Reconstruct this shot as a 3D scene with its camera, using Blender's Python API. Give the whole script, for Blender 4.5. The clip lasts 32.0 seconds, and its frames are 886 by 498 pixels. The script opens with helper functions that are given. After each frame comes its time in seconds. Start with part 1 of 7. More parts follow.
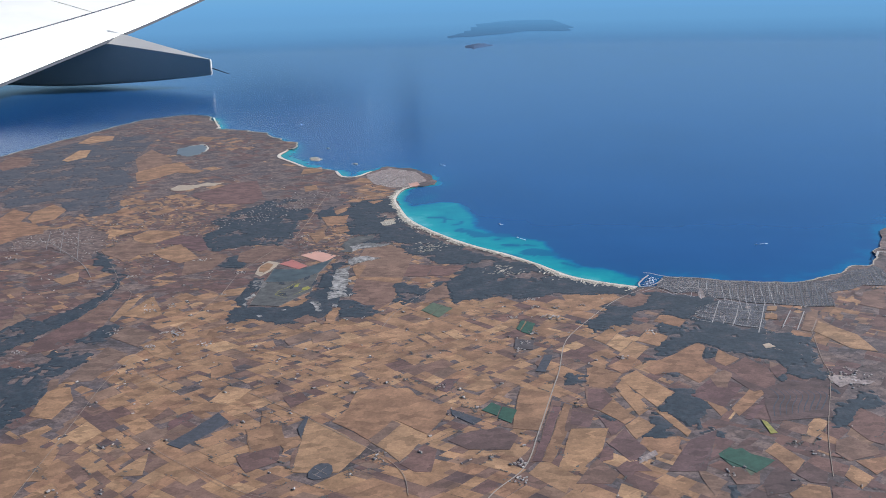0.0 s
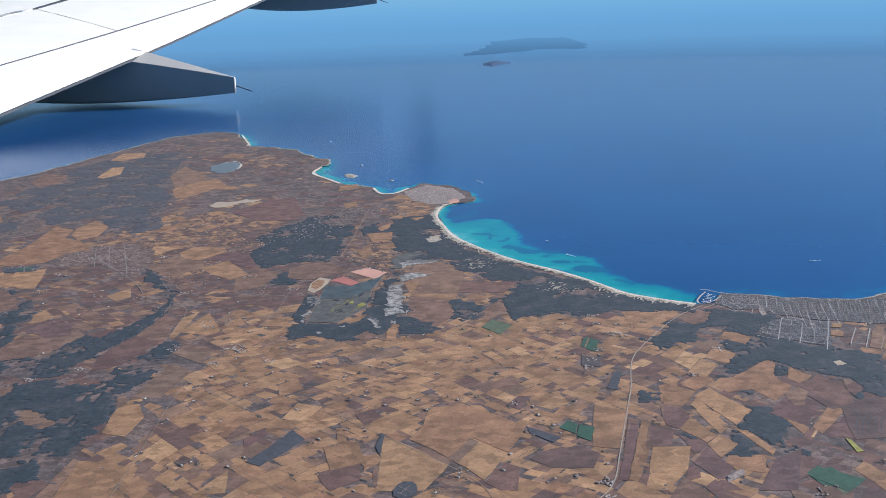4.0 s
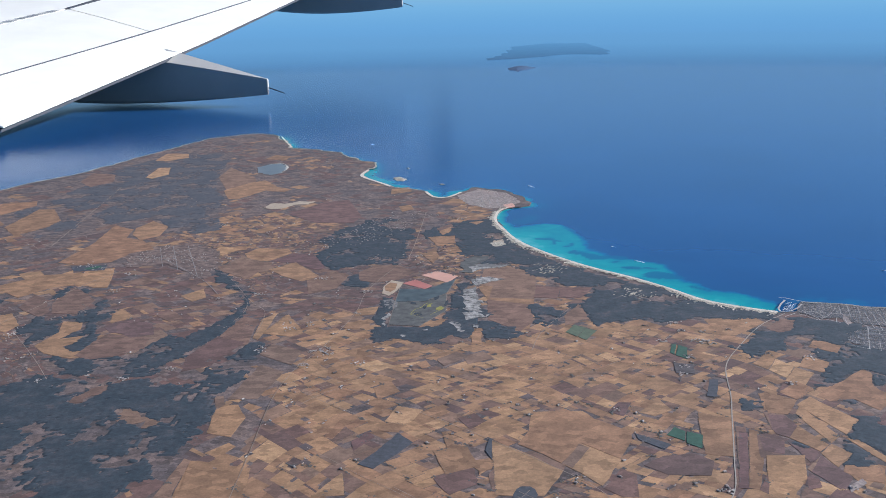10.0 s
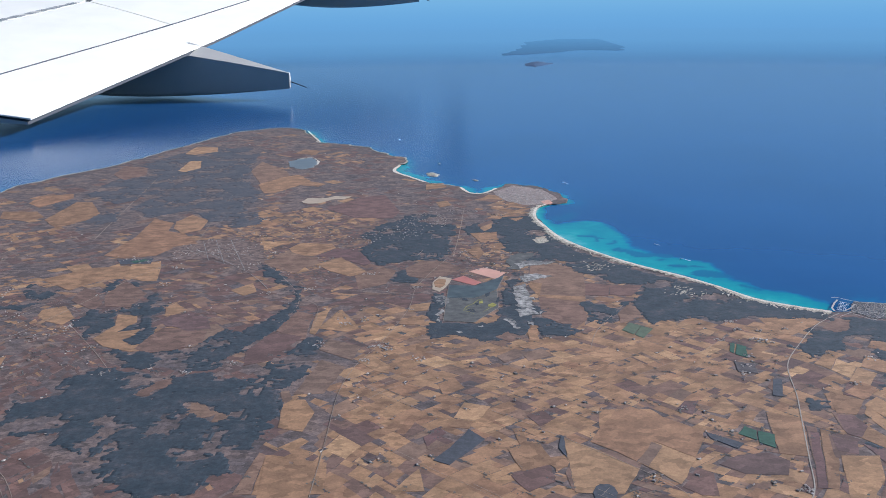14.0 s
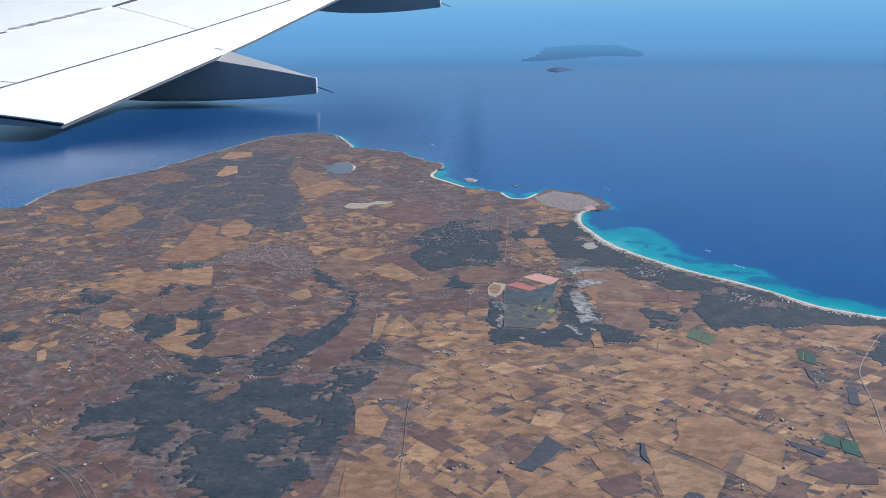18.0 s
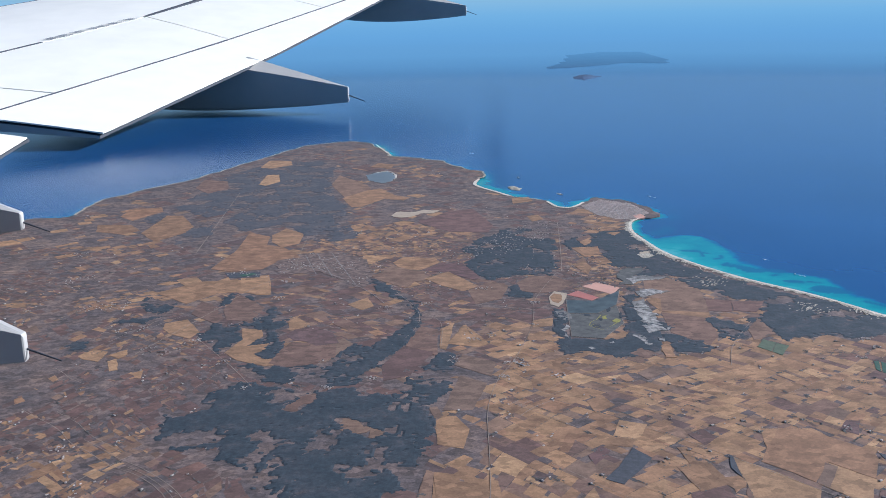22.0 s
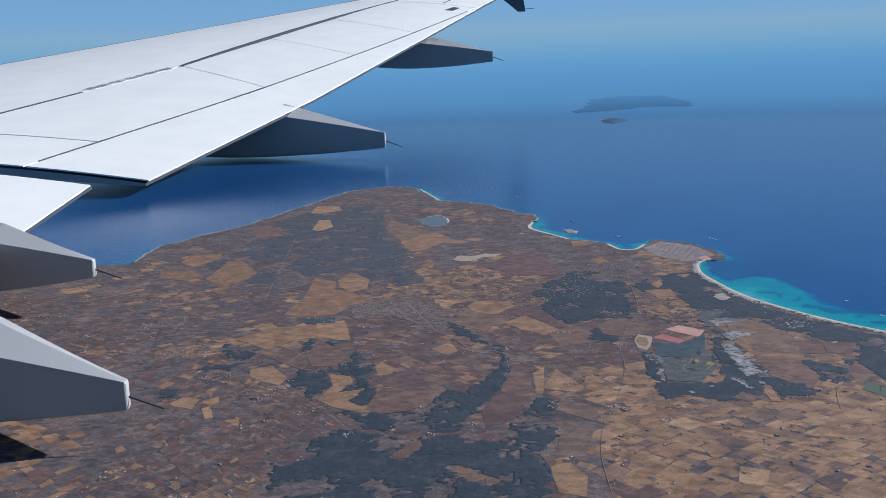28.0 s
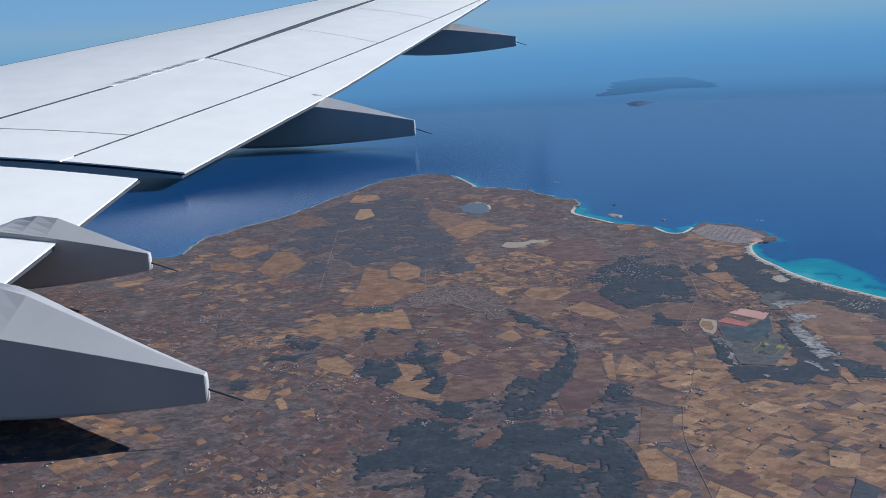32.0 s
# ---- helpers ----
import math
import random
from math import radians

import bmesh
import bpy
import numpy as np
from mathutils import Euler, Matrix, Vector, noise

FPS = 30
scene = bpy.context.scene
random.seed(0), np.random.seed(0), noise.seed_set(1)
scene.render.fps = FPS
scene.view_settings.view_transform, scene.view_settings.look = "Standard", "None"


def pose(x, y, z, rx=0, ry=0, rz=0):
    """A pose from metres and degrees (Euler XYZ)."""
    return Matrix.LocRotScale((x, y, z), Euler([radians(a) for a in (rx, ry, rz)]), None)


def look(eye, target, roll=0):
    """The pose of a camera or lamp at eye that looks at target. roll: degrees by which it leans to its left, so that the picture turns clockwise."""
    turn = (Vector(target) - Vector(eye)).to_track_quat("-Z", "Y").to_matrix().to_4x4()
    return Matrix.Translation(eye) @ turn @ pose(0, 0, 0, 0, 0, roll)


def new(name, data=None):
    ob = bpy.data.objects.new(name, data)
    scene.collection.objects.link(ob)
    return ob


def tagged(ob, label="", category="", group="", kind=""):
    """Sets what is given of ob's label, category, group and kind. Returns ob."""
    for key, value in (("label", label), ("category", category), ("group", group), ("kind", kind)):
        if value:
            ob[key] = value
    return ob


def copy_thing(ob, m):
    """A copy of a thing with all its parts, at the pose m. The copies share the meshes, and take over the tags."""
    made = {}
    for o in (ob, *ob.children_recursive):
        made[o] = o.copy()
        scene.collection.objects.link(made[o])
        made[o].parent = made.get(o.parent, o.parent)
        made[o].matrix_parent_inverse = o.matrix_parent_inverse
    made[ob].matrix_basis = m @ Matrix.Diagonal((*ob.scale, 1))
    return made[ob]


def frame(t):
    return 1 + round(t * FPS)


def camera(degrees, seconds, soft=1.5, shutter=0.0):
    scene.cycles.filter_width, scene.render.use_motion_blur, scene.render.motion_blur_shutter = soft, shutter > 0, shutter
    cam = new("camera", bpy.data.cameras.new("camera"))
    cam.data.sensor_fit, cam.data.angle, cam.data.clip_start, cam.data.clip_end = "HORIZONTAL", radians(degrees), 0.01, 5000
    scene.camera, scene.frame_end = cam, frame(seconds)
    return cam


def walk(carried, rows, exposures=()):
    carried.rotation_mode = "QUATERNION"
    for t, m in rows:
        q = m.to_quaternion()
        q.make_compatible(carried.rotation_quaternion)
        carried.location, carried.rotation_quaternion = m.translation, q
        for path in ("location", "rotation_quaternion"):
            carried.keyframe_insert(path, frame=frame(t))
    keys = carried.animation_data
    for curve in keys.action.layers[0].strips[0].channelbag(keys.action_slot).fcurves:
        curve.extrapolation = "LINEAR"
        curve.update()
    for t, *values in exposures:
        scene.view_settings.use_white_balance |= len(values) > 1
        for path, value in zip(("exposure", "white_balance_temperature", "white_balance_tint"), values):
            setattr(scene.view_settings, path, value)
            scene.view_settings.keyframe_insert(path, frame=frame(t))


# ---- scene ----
from mathutils.geometry import tessellate_polygon

cam = camera(50.9, 32.0, soft=0.9)
PATH = [
    (0, (-0.0754, -0.1664, 1.1496), (-0.1022, 1.7568, 0.6013), -1.79),
    (0.5, (-0.0969, -0.1612, 1.1467), (-0.1326, 1.7664, 0.6146), -2.08),
    (1, (-0.1212, -0.1567, 1.1474), (-0.1531, 1.7736, 0.6250), -1.79),
    (1.5, (-0.1467, -0.1598, 1.1435), (-0.1782, 1.7695, 0.6172), -1.75),
    (2, (-0.1738, -0.1573, 1.1430), (-0.2119, 1.7730, 0.6211), -2.11),
    (2.5, (-0.1956, -0.1571, 1.1463), (-0.2368, 1.7753, 0.6324), -2.11),
    (3, (-0.2184, -0.1569, 1.1462), (-0.2576, 1.7758, 0.6330), -1.93),
    (3.5, (-0.2435, -0.1571, 1.1473), (-0.2842, 1.7748, 0.6311), -1.95),
    (5.5, (-0.3340, -0.1503, 1.1530), (-0.3817, 1.7879, 0.6623), -1.74),
    (6, (-0.3622, -0.1511, 1.1481), (-0.4162, 1.7850, 0.6493), -2.03),
    (6.5, (-0.3837, -0.1504, 1.1460), (-0.4404, 1.7861, 0.6493), -1.98),
    (7, (-0.4051, -0.1475, 1.1471), (-0.4586, 1.7918, 0.6607), -1.65),
    (7.5, (-0.4289, -0.1440, 1.1550), (-0.4855, 1.7951, 0.6684), -1.81),
    (8, (-0.4509, -0.1480, 1.1530), (-0.5100, 1.7925, 0.6723), -1.77),
    (8.5, (-0.4768, -0.1557, 1.1481), (-0.5328, 1.7820, 0.6559), -1.53),
    (9, (-0.5013, -0.1575, 1.1553), (-0.5519, 1.7808, 0.6647), -1.11),
    (9.5, (-0.5227, -0.1567, 1.1507), (-0.5820, 1.7870, 0.6835), -1.35),
    (10, (-0.5464, -0.1586, 1.1559), (-0.6054, 1.7762, 0.6525), -1.27),
    (10.5, (-0.5706, -0.1597, 1.1621), (-0.6325, 1.7750, 0.6590), -1.33),
    (11, (-0.5960, -0.1616, 1.1630), (-0.6553, 1.7702, 0.6487), -1.07),
    (11.5, (-0.6179, -0.1634, 1.1531), (-0.6862, 1.7664, 0.6323), -1.30),
    (12, (-0.6407, -0.1653, 1.1587), (-0.7038, 1.7633, 0.6326), -0.93),
    (12.5, (-0.6679, -0.1631, 1.1693), (-0.7305, 1.7636, 0.6364), -0.92),
    (13, (-0.6885, -0.1619, 1.1680), (-0.7642, 1.7654, 0.6389), -1.44),
    (13.5, (-0.7097, -0.1710, 1.1617), (-0.7842, 1.7561, 0.6318), -1.14),
    (14, (-0.7347, -0.1696, 1.1679), (-0.8048, 1.7619, 0.6538), -0.85),
    (14.5, (-0.7562, -0.1693, 1.1667), (-0.8322, 1.7569, 0.6340), -0.94),
    (16.5, (-0.8503, -0.1651, 1.1698), (-0.9410, 1.7649, 0.6529), -1.04),
    (17, (-0.8764, -0.1665, 1.1698), (-0.9615, 1.7630, 0.6504), -0.68),
    (17.5, (-0.8993, -0.1719, 1.1645), (-0.9848, 1.7556, 0.6375), -0.62),
    (18, (-0.9240, -0.1666, 1.1678), (-1.0173, 1.7670, 0.6653), -0.80),
    (18.5, (-0.9436, -0.1709, 1.1671), (-1.0435, 1.7620, 0.6634), -0.92),
    (19, (-0.9695, -0.1699, 1.1657), (-1.0642, 1.7612, 0.6540), -0.54),
    (19.5, (-0.9902, -0.1694, 1.1666), (-1.0894, 1.7566, 0.6366), -0.56),
    (20, (-1.0122, -0.1690, 1.1674), (-1.1189, 1.7620, 0.6578), -0.73),
    (20.5, (-1.0377, -0.1689, 1.1747), (-1.1414, 1.7571, 0.6460), -0.55),
    (21, (-1.0608, -0.1717, 1.1745), (-1.1705, 1.7616, 0.6743), -0.57),
    (21.5, (-1.0854, -0.1694, 1.1712), (-1.2021, 1.7663, 0.6817), -0.71),
    (22, (-1.1118, -0.1646, 1.1757), (-1.2410, 1.7711, 0.6893), -1.14),
    (22.5, (-1.1415, -0.1576, 1.1827), (-1.2732, 1.7913, 0.7532), -1.44),
    (23, (-1.1572, -0.1465, 1.1693), (-1.2976, 1.8160, 0.8103), -1.01),
    (23.5, (-1.1911, -0.1414, 1.1689), (-1.3309, 1.8264, 0.8401), -1.49),
    (24, (-1.2104, -0.1469, 1.1696), (-1.3499, 1.8192, 0.8308), -1.41),
    (24.5, (-1.2290, -0.1521, 1.1696), (-1.3722, 1.8045, 0.7806), -1.48),
    (25, (-1.2566, -0.1421, 1.1726), (-1.4060, 1.8181, 0.8045), -1.79),
    (25.5, (-1.2799, -0.1533, 1.1726), (-1.4302, 1.8062, 0.8012), -1.74),
    (27.5, (-1.3733, -0.1536, 1.1733), (-1.5286, 1.7996, 0.7722), -1.60),
    (28, (-1.4005, -0.1517, 1.1703), (-1.5603, 1.8030, 0.7784), -1.82),
    (28.5, (-1.4221, -0.1507, 1.1733), (-1.5835, 1.8044, 0.7842), -1.66),
    (29, (-1.4445, -0.1519, 1.1760), (-1.6072, 1.8009, 0.7763), -1.64),
    (29.5, (-1.4716, -0.1436, 1.1745), (-1.6368, 1.8176, 0.8193), -1.65),
    (30, (-1.4967, -0.1480, 1.1729), (-1.6647, 1.8074, 0.7879), -1.80),
    (30.5, (-1.5172, -0.1560, 1.1714), (-1.6922, 1.7942, 0.7640), -1.96),
    (31, (-1.5408, -0.1528, 1.1705), (-1.7264, 1.7956, 0.7591), -2.67),
    (31.5, (-1.5633, -0.1547, 1.1714), (-1.7523, 1.7939, 0.7628), -2.77),
    (32, (-1.5877, -0.1538, 1.1794), (-1.7845, 1.7921, 0.7611), -3.10),
]
walk(cam, [(t, look(eye, target, roll)) for t, eye, target, roll in PATH],
     exposures=[(0.0, 0.60, 5880, 10), (9.0, 0.60, 5760, 10), (21.5, 0.60, 5600, 10), (23.5, 0.37, 5560, 10), (28.0, 0.19, 5490, 10), (32.0, 0.15, 5460, 10)])

# ---- light: an afternoon sun high over the sea, clear hazy sky ----
SUN_AZIMUTH, SUN_HEIGHT = radians(72), radians(26)   # azimuth clockwise from +y
world = bpy.data.worlds.new("sky")
scene.world = world
world.use_nodes = True
wn, wl = world.node_tree.nodes, world.node_tree.links
sky = wn.new("ShaderNodeTexSky")
sky.sky_type, sky.sun_disc = "NISHITA", False
sky.sun_elevation, sky.sun_rotation = SUN_HEIGHT, SUN_AZIMUTH
sky.altitude, sky.dust_density, sky.ozone_density = 3000, 0.25, 1.6
wn["Background"].inputs["Strength"].default_value = 0.050
# thin summer haze: the low sky turns pale, a faint bank of cloud lies over the horizon
tint = wn.new("ShaderNodeMix")
tint.data_type, tint.blend_type = "RGBA", "MULTIPLY"
tint.inputs[0].default_value = 1.0
wl.new(sky.outputs["Color"], tint.inputs[6])
way = wn.new("ShaderNodeTexCoord")
axis = wn.new("ShaderNodeSeparateXYZ")
wl.new(way.outputs["Generated"], axis.inputs[0])
low_sky = wn.new("ShaderNodeMapRange")
low_sky.inputs[1].default_value, low_sky.inputs[2].default_value = 0.0, 0.14
wl.new(axis.outputs["Z"], low_sky.inputs[0])
hue = wn.new("ShaderNodeMix")
hue.data_type = "RGBA"
hue.inputs[6].default_value, hue.inputs[7].default_value = (0.46, 0.735, 1.16, 1), (0.60, 0.90, 1.22, 1)
wl.new(low_sky.outputs[0], hue.inputs[0])
wl.new(hue.outputs[2], tint.inputs[7])
rise, fall = wn.new("ShaderNodeMapRange"), wn.new("ShaderNodeMapRange")
for n, lo, hi in ((rise, 0.015, 0.045), (fall, 0.085, 0.05)):
    n.inputs[1].default_value, n.inputs[2].default_value = lo, hi
    wl.new(axis.outputs["Z"], n.inputs[0])
stretched = wn.new("ShaderNodeMapping")
stretched.inputs["Scale"].default_value = (3, 3, 40)
wl.new(way.outputs["Generated"], stretched.inputs[0])
puffs = wn.new("ShaderNodeTexNoise")
puffs.inputs["Scale"].default_value, puffs.inputs["Detail"].default_value = 1.6, 6
wl.new(stretched.outputs[0], puffs.inputs["Vector"])
thick = wn.new("ShaderNodeMapRange")
thick.inputs[1].default_value, thick.inputs[2].default_value, thick.inputs[4].default_value = 0.3, 0.66, 0.18
wl.new(puffs.outputs["Fac"], thick.inputs[0])
both, bank = wn.new("ShaderNodeMath"), wn.new("ShaderNodeMath")
both.operation = bank.operation = "MULTIPLY"
wl.new(rise.outputs[0], both.inputs[0])
wl.new(fall.outputs[0], both.inputs[1])
wl.new(both.outputs[0], bank.inputs[0])
wl.new(thick.outputs[0], bank.inputs[1])
cloud = wn.new("ShaderNodeMix")
cloud.data_type = "RGBA"
cloud.inputs[7].default_value = (6.9, 7.2, 7.9, 1)
wl.new(bank.outputs[0], cloud.inputs[0])
wl.new(tint.outputs[2], cloud.inputs[6])
haze = wn.new("ShaderNodeMix")
haze.data_type = "RGBA"
haze.inputs[7].default_value = (3.8, 6.7, 9.5, 1)
veil = wn.new("ShaderNodeMapRange")
veil.interpolation_type = "SMOOTHSTEP"
veil.inputs[1].default_value, veil.inputs[2].default_value = 0.42, 0.0
wl.new(axis.outputs["Z"], veil.inputs[0])
wl.new(veil.outputs[0], haze.inputs[0])
wl.new(cloud.outputs[2], haze.inputs[6])
wl.new(haze.outputs[2], wn["Background"].inputs["Color"])
sun = new("sun", bpy.data.lights.new("sun", "SUN"))
sun.data.energy, sun.data.angle, sun.data.color = 5.4, radians(0.53), (0.972, 0.970, 0.985)
sun.matrix_world = look((0, 0, 20), (-math.sin(SUN_AZIMUTH), -math.cos(SUN_AZIMUTH), 20 - math.tan(SUN_HEIGHT)))


# ---- materials ----
def material(name, colour, rough=0.8, metal=0.0):
    m = bpy.data.materials.new(name)
    m.use_nodes = True
    b = m.node_tree.nodes["Principled BSDF"]
    b.inputs["Base Color"].default_value = (*colour, 1)
    b.inputs["Roughness"].default_value, b.inputs["Metallic"].default_value = rough, metal
    return m


def node(m, kind, **values):
    n = m.node_tree.nodes.new(kind)
    for key, value in values.items():
        n.inputs[key.replace("_", " ")].default_value = value
    return n


def wire(m, a, b):
    m.node_tree.links.new(a, b)


def ramp(m, stops, smooth=True):
    r = m.node_tree.nodes.new("ShaderNodeValToRGB").color_ramp
    r.interpolation = "LINEAR" if smooth else "CONSTANT"
    while len(r.elements) < len(stops):
        r.elements.new(0.5)
    for e, (at, c) in zip(r.elements, stops):
        e.position, e.color = at, (*c, 1)
    return m.node_tree.nodes[-1]


def place(m):
    return m.node_tree.nodes.new("ShaderNodeTexCoord").outputs["Object"]


def grain(m, scale, detail=4.0, rough=0.6, where=None):
    n = node(m, "ShaderNodeTexNoise", Scale=scale, Detail=detail, Roughness=rough)
    wire(m, where or m.node_tree.nodes.new("ShaderNodeNewGeometry").outputs["Position"], n.inputs["Vector"])
    return n.outputs["Fac"]


def mixed(m, a, b, fac, how="MIX"):
    n = m.node_tree.nodes.new("ShaderNodeMix")
    n.data_type, n.blend_type = "RGBA", how
    for socket, v in ((n.inputs[0], fac), (n.inputs[6], a), (n.inputs[7], b)):
        if hasattr(v, "is_output"):
            wire(m, v, socket)
        else:
            socket.default_value = v if isinstance(v, float) else (*v, 1)
    return n.outputs[2]


def stretch(m, v, lo, hi, to_lo=0.0, to_hi=1.0):
    n = m.node_tree.nodes.new("ShaderNodeMapRange")
    n.inputs[1].default_value, n.inputs[2].default_value = lo, hi
    n.inputs[3].default_value, n.inputs[4].default_value = to_lo, to_hi
    wire(m, v, n.inputs[0])
    return n.outputs[0]


def base(m, colour):
    wire(m, colour, m.node_tree.nodes["Principled BSDF"].inputs["Base Color"])
    return m


def relief(m, height, strength=0.3, distance=0.002):
    b = node(m, "ShaderNodeBump", Strength=strength, Distance=distance)
    wire(m, height, b.inputs["Height"])
    wire(m, b.outputs["Normal"], m.node_tree.nodes["Principled BSDF"].inputs["Normal"])


def parcels(m, scale, lo, hi):
    """Narrow plots inside a stretch of land, each a little lighter or darker."""
    turn = node(m, "ShaderNodeMapping", Rotation=(0, 0, radians(-50)), Scale=(1.0, 1.7, 1.0))
    wire(m, m.node_tree.nodes.new("ShaderNodeNewGeometry").outputs["Position"], turn.inputs["Vector"])
    v = node(m, "ShaderNodeTexVoronoi", Scale=scale)
    v.distance = "CHEBYCHEV"
    wire(m, turn.outputs[0], v.inputs["Vector"])
    c = m.node_tree.nodes.new("ShaderNodeSeparateColor")
    wire(m, v.outputs["Color"], c.inputs[0])
    return stretch(m, c.outputs[0], 0.0, 1.0, lo, hi)


def field_material(name, stops, single):
    """Soil or stubble whose tone differs from field to field, with worn patches and fine furrows."""
    m = material(name, (0.3, 0.2, 0.1), 0.95)
    if single:
        tone = m.node_tree.nodes.new("ShaderNodeObjectInfo").outputs["Random"]
    else:
        tone = m.node_tree.nodes.new("ShaderNodeNewGeometry").outputs["Random Per Island"]
    colour = ramp(m, stops)
    wire(m, tone, colour.inputs[0])
    worn = stretch(m, grain(m, 14, 5, 0.65), 0.3, 0.7, 0.72, 1.18)
    fine = stretch(m, grain(m, 120, 5, 0.75), 0.3, 0.7, 0.76, 1.2)
    both = m.node_tree.nodes.new("ShaderNodeMath")
    both.operation = "MULTIPLY"
    wire(m, worn, both.inputs[0])
    wire(m, fine, both.inputs[1])
    tilled = mixed(m, colour.outputs[0], both.outputs[0], 1.0, "MULTIPLY")
    base(m, mixed(m, tilled, parcels(m, 25, 0.74, 1.20), 1.0, "MULTIPLY"))
    return m


STRAW = [(0.0, (0.222, 0.117, 0.060)), (0.18, (0.285, 0.153, 0.074)), (0.36, (0.347, 0.189, 0.089)), (0.5, (0.243, 0.123, 0.064)), (0.66, (0.311, 0.174, 0.085)), (0.84, (0.264, 0.133, 0.068)), (1.0, (0.413, 0.237, 0.114))]
PLOUGHED = [(0.0, (0.190, 0.104, 0.068)), (0.35, (0.147, 0.083, 0.058)), (0.7, (0.229, 0.129, 0.076)), (1.0, (0.169, 0.102, 0.068))]
FALLOW = [(0.0, (0.112, 0.061, 0.049)), (0.4, (0.150, 0.079, 0.058)), (0.75, (0.092, 0.057, 0.048)), (1.0, (0.180, 0.091, 0.063))]
MAROON = [(0.0, (0.133, 0.067, 0.056)), (0.5, (0.108, 0.063, 0.055)), (1.0, (0.156, 0.081, 0.063))]
FIELDS = {}
M_PLOT = field_material("garden_plots", [(0.0, (0.078, 0.063, 0.058)), (0.4, (0.115, 0.078, 0.068)), (0.6, (0.055, 0.056, 0.055)), (0.8, (0.095, 0.062, 0.060)), (1.0, (0.13, 0.095, 0.078))], False)
for kind, stops in (("straw", STRAW), ("ploughed", PLOUGHED), ("fallow", FALLOW), ("maroon", MAROON)):
    FIELDS[kind] = (field_material(kind + "_field", stops, True), field_material(kind + "_fields", stops, False))

m = M_LAND = material("dry_scrubland", (0.1, 0.08, 0.06), 0.95)
c = ramp(m, [(0.34, (0.066, 0.053, 0.050)), (0.46, (0.094, 0.068, 0.059)), (0.56, (0.128, 0.086, 0.069)), (0.70, (0.200, 0.128, 0.090))])
wire(m, grain(m, 5.5, 8, 0.68), c.inputs[0])
soil = mixed(m, c.outputs[0], stretch(m, grain(m, 75, 7, 0.78), 0.32, 0.68, 0.5, 1.5), 1.0, "MULTIPLY")
base(m, mixed(m, soil, parcels(m, 30, 0.66, 1.4), 1.0, "MULTIPLY"))

m = M_WOOD = material("pine_wood", (0.05, 0.06, 0.045), 0.95)
c = ramp(m, [(0.3, (0.017, 0.026, 0.032)), (0.46, (0.025, 0.034, 0.040)), (0.58, (0.040, 0.044, 0.049)), (0.68, (0.078, 0.062, 0.058)), (0.80, (0.130, 0.090, 0.075))])
wire(m, grain(m, 13, 9, 0.74), c.inputs[0])
base(m, mixed(m, c.outputs[0], stretch(m, grain(m, 70, 6, 0.75), 0.3, 0.7, 0.6, 1.4), 1.0, "MULTIPLY"))
relief(m, grain(m, 220, 3, 0.7), 0.25, 0.001)

# scrub of the far woods, paler than the pines: distance haze mixed into its colours
m = M_HAZED_SCRUB = material("hazed_garrigue_scrub", (0.08, 0.07, 0.055), 0.95)
c = ramp(m, [(0.32, (0.045, 0.049, 0.056)), (0.5, (0.064, 0.061, 0.064)), (0.64, (0.098, 0.080, 0.075)), (0.76, (0.15, 0.11, 0.09))])
wire(m, grain(m, 9, 9, 0.75), c.inputs[0])
base(m, mixed(m, c.outputs[0], stretch(m, grain(m, 60, 6, 0.75), 0.3, 0.7, 0.65, 1.35), 1.0, "MULTIPLY"))


def plain(name, colour, rough=0.9, scale=40, spread=0.25, metal=0.0):
    m = material(name, colour, rough, metal)
    base(m, mixed(m, colour, stretch(m, grain(m, scale, 5, 0.65), 0.3, 0.7, 1 - spread, 1 + spread), 1.0, "MULTIPLY"))
    return m


M_TREE = plain("tree_foliage", (0.092, 0.082, 0.068), 0.95, 300, 0.4)
M_ORCHARD = plain("orchard_ground", (0.055, 0.055, 0.06), 0.95, 80, 0.3)
M_SAND = plain("pale_sand", (0.58, 0.50, 0.38), 0.9, 110, 0.35)
M_DUNE = plain("dune_sand", (0.35, 0.295, 0.215), 0.9, 170, 0.85)
M_ROAD = plain("dusty_road", (0.31, 0.255, 0.20), 0.9, 80, 0.15)
M_TRACK = plain("dirt_track", (0.25, 0.185, 0.135), 0.9, 80, 0.2)
M_CROP = plain("irrigated_crop", (0.03, 0.075, 0.045), 0.9, 60, 0.25)
M_CROP2 = plain("pale_green_crop", (0.085, 0.105, 0.06), 0.9, 60, 0.25)
M_RED = plain("red_brine_pan", (0.42, 0.15, 0.11), 0.6, 12, 0.12)
M_PINK = plain("pink_brine_pan", (0.55, 0.29, 0.20), 0.6, 12, 0.12)
M_LOBE = plain("dry_salt_crust", (0.37, 0.28, 0.19), 0.9, 30, 0.2)
M_SALT = plain("white_salt", (0.235, 0.21, 0.18), 0.9, 55, 0.95)
M_POND = plain("murky_brine", (0.076, 0.087, 0.078), 0.5, 22, 0.45)
M_MARSH = plain("grey_marsh", (0.090, 0.083, 0.070), 0.8, 26, 0.5)
M_YELLOW = plain("yellow_reeds", (0.26, 0.23, 0.05), 0.9, 60, 0.3)
M_MUD = plain("salt_mud", (0.15, 0.135, 0.115), 0.8, 60, 0.5)
M_LAKE = plain("shallow_lake", (0.15, 0.16, 0.145), 0.35, 8, 0.12)
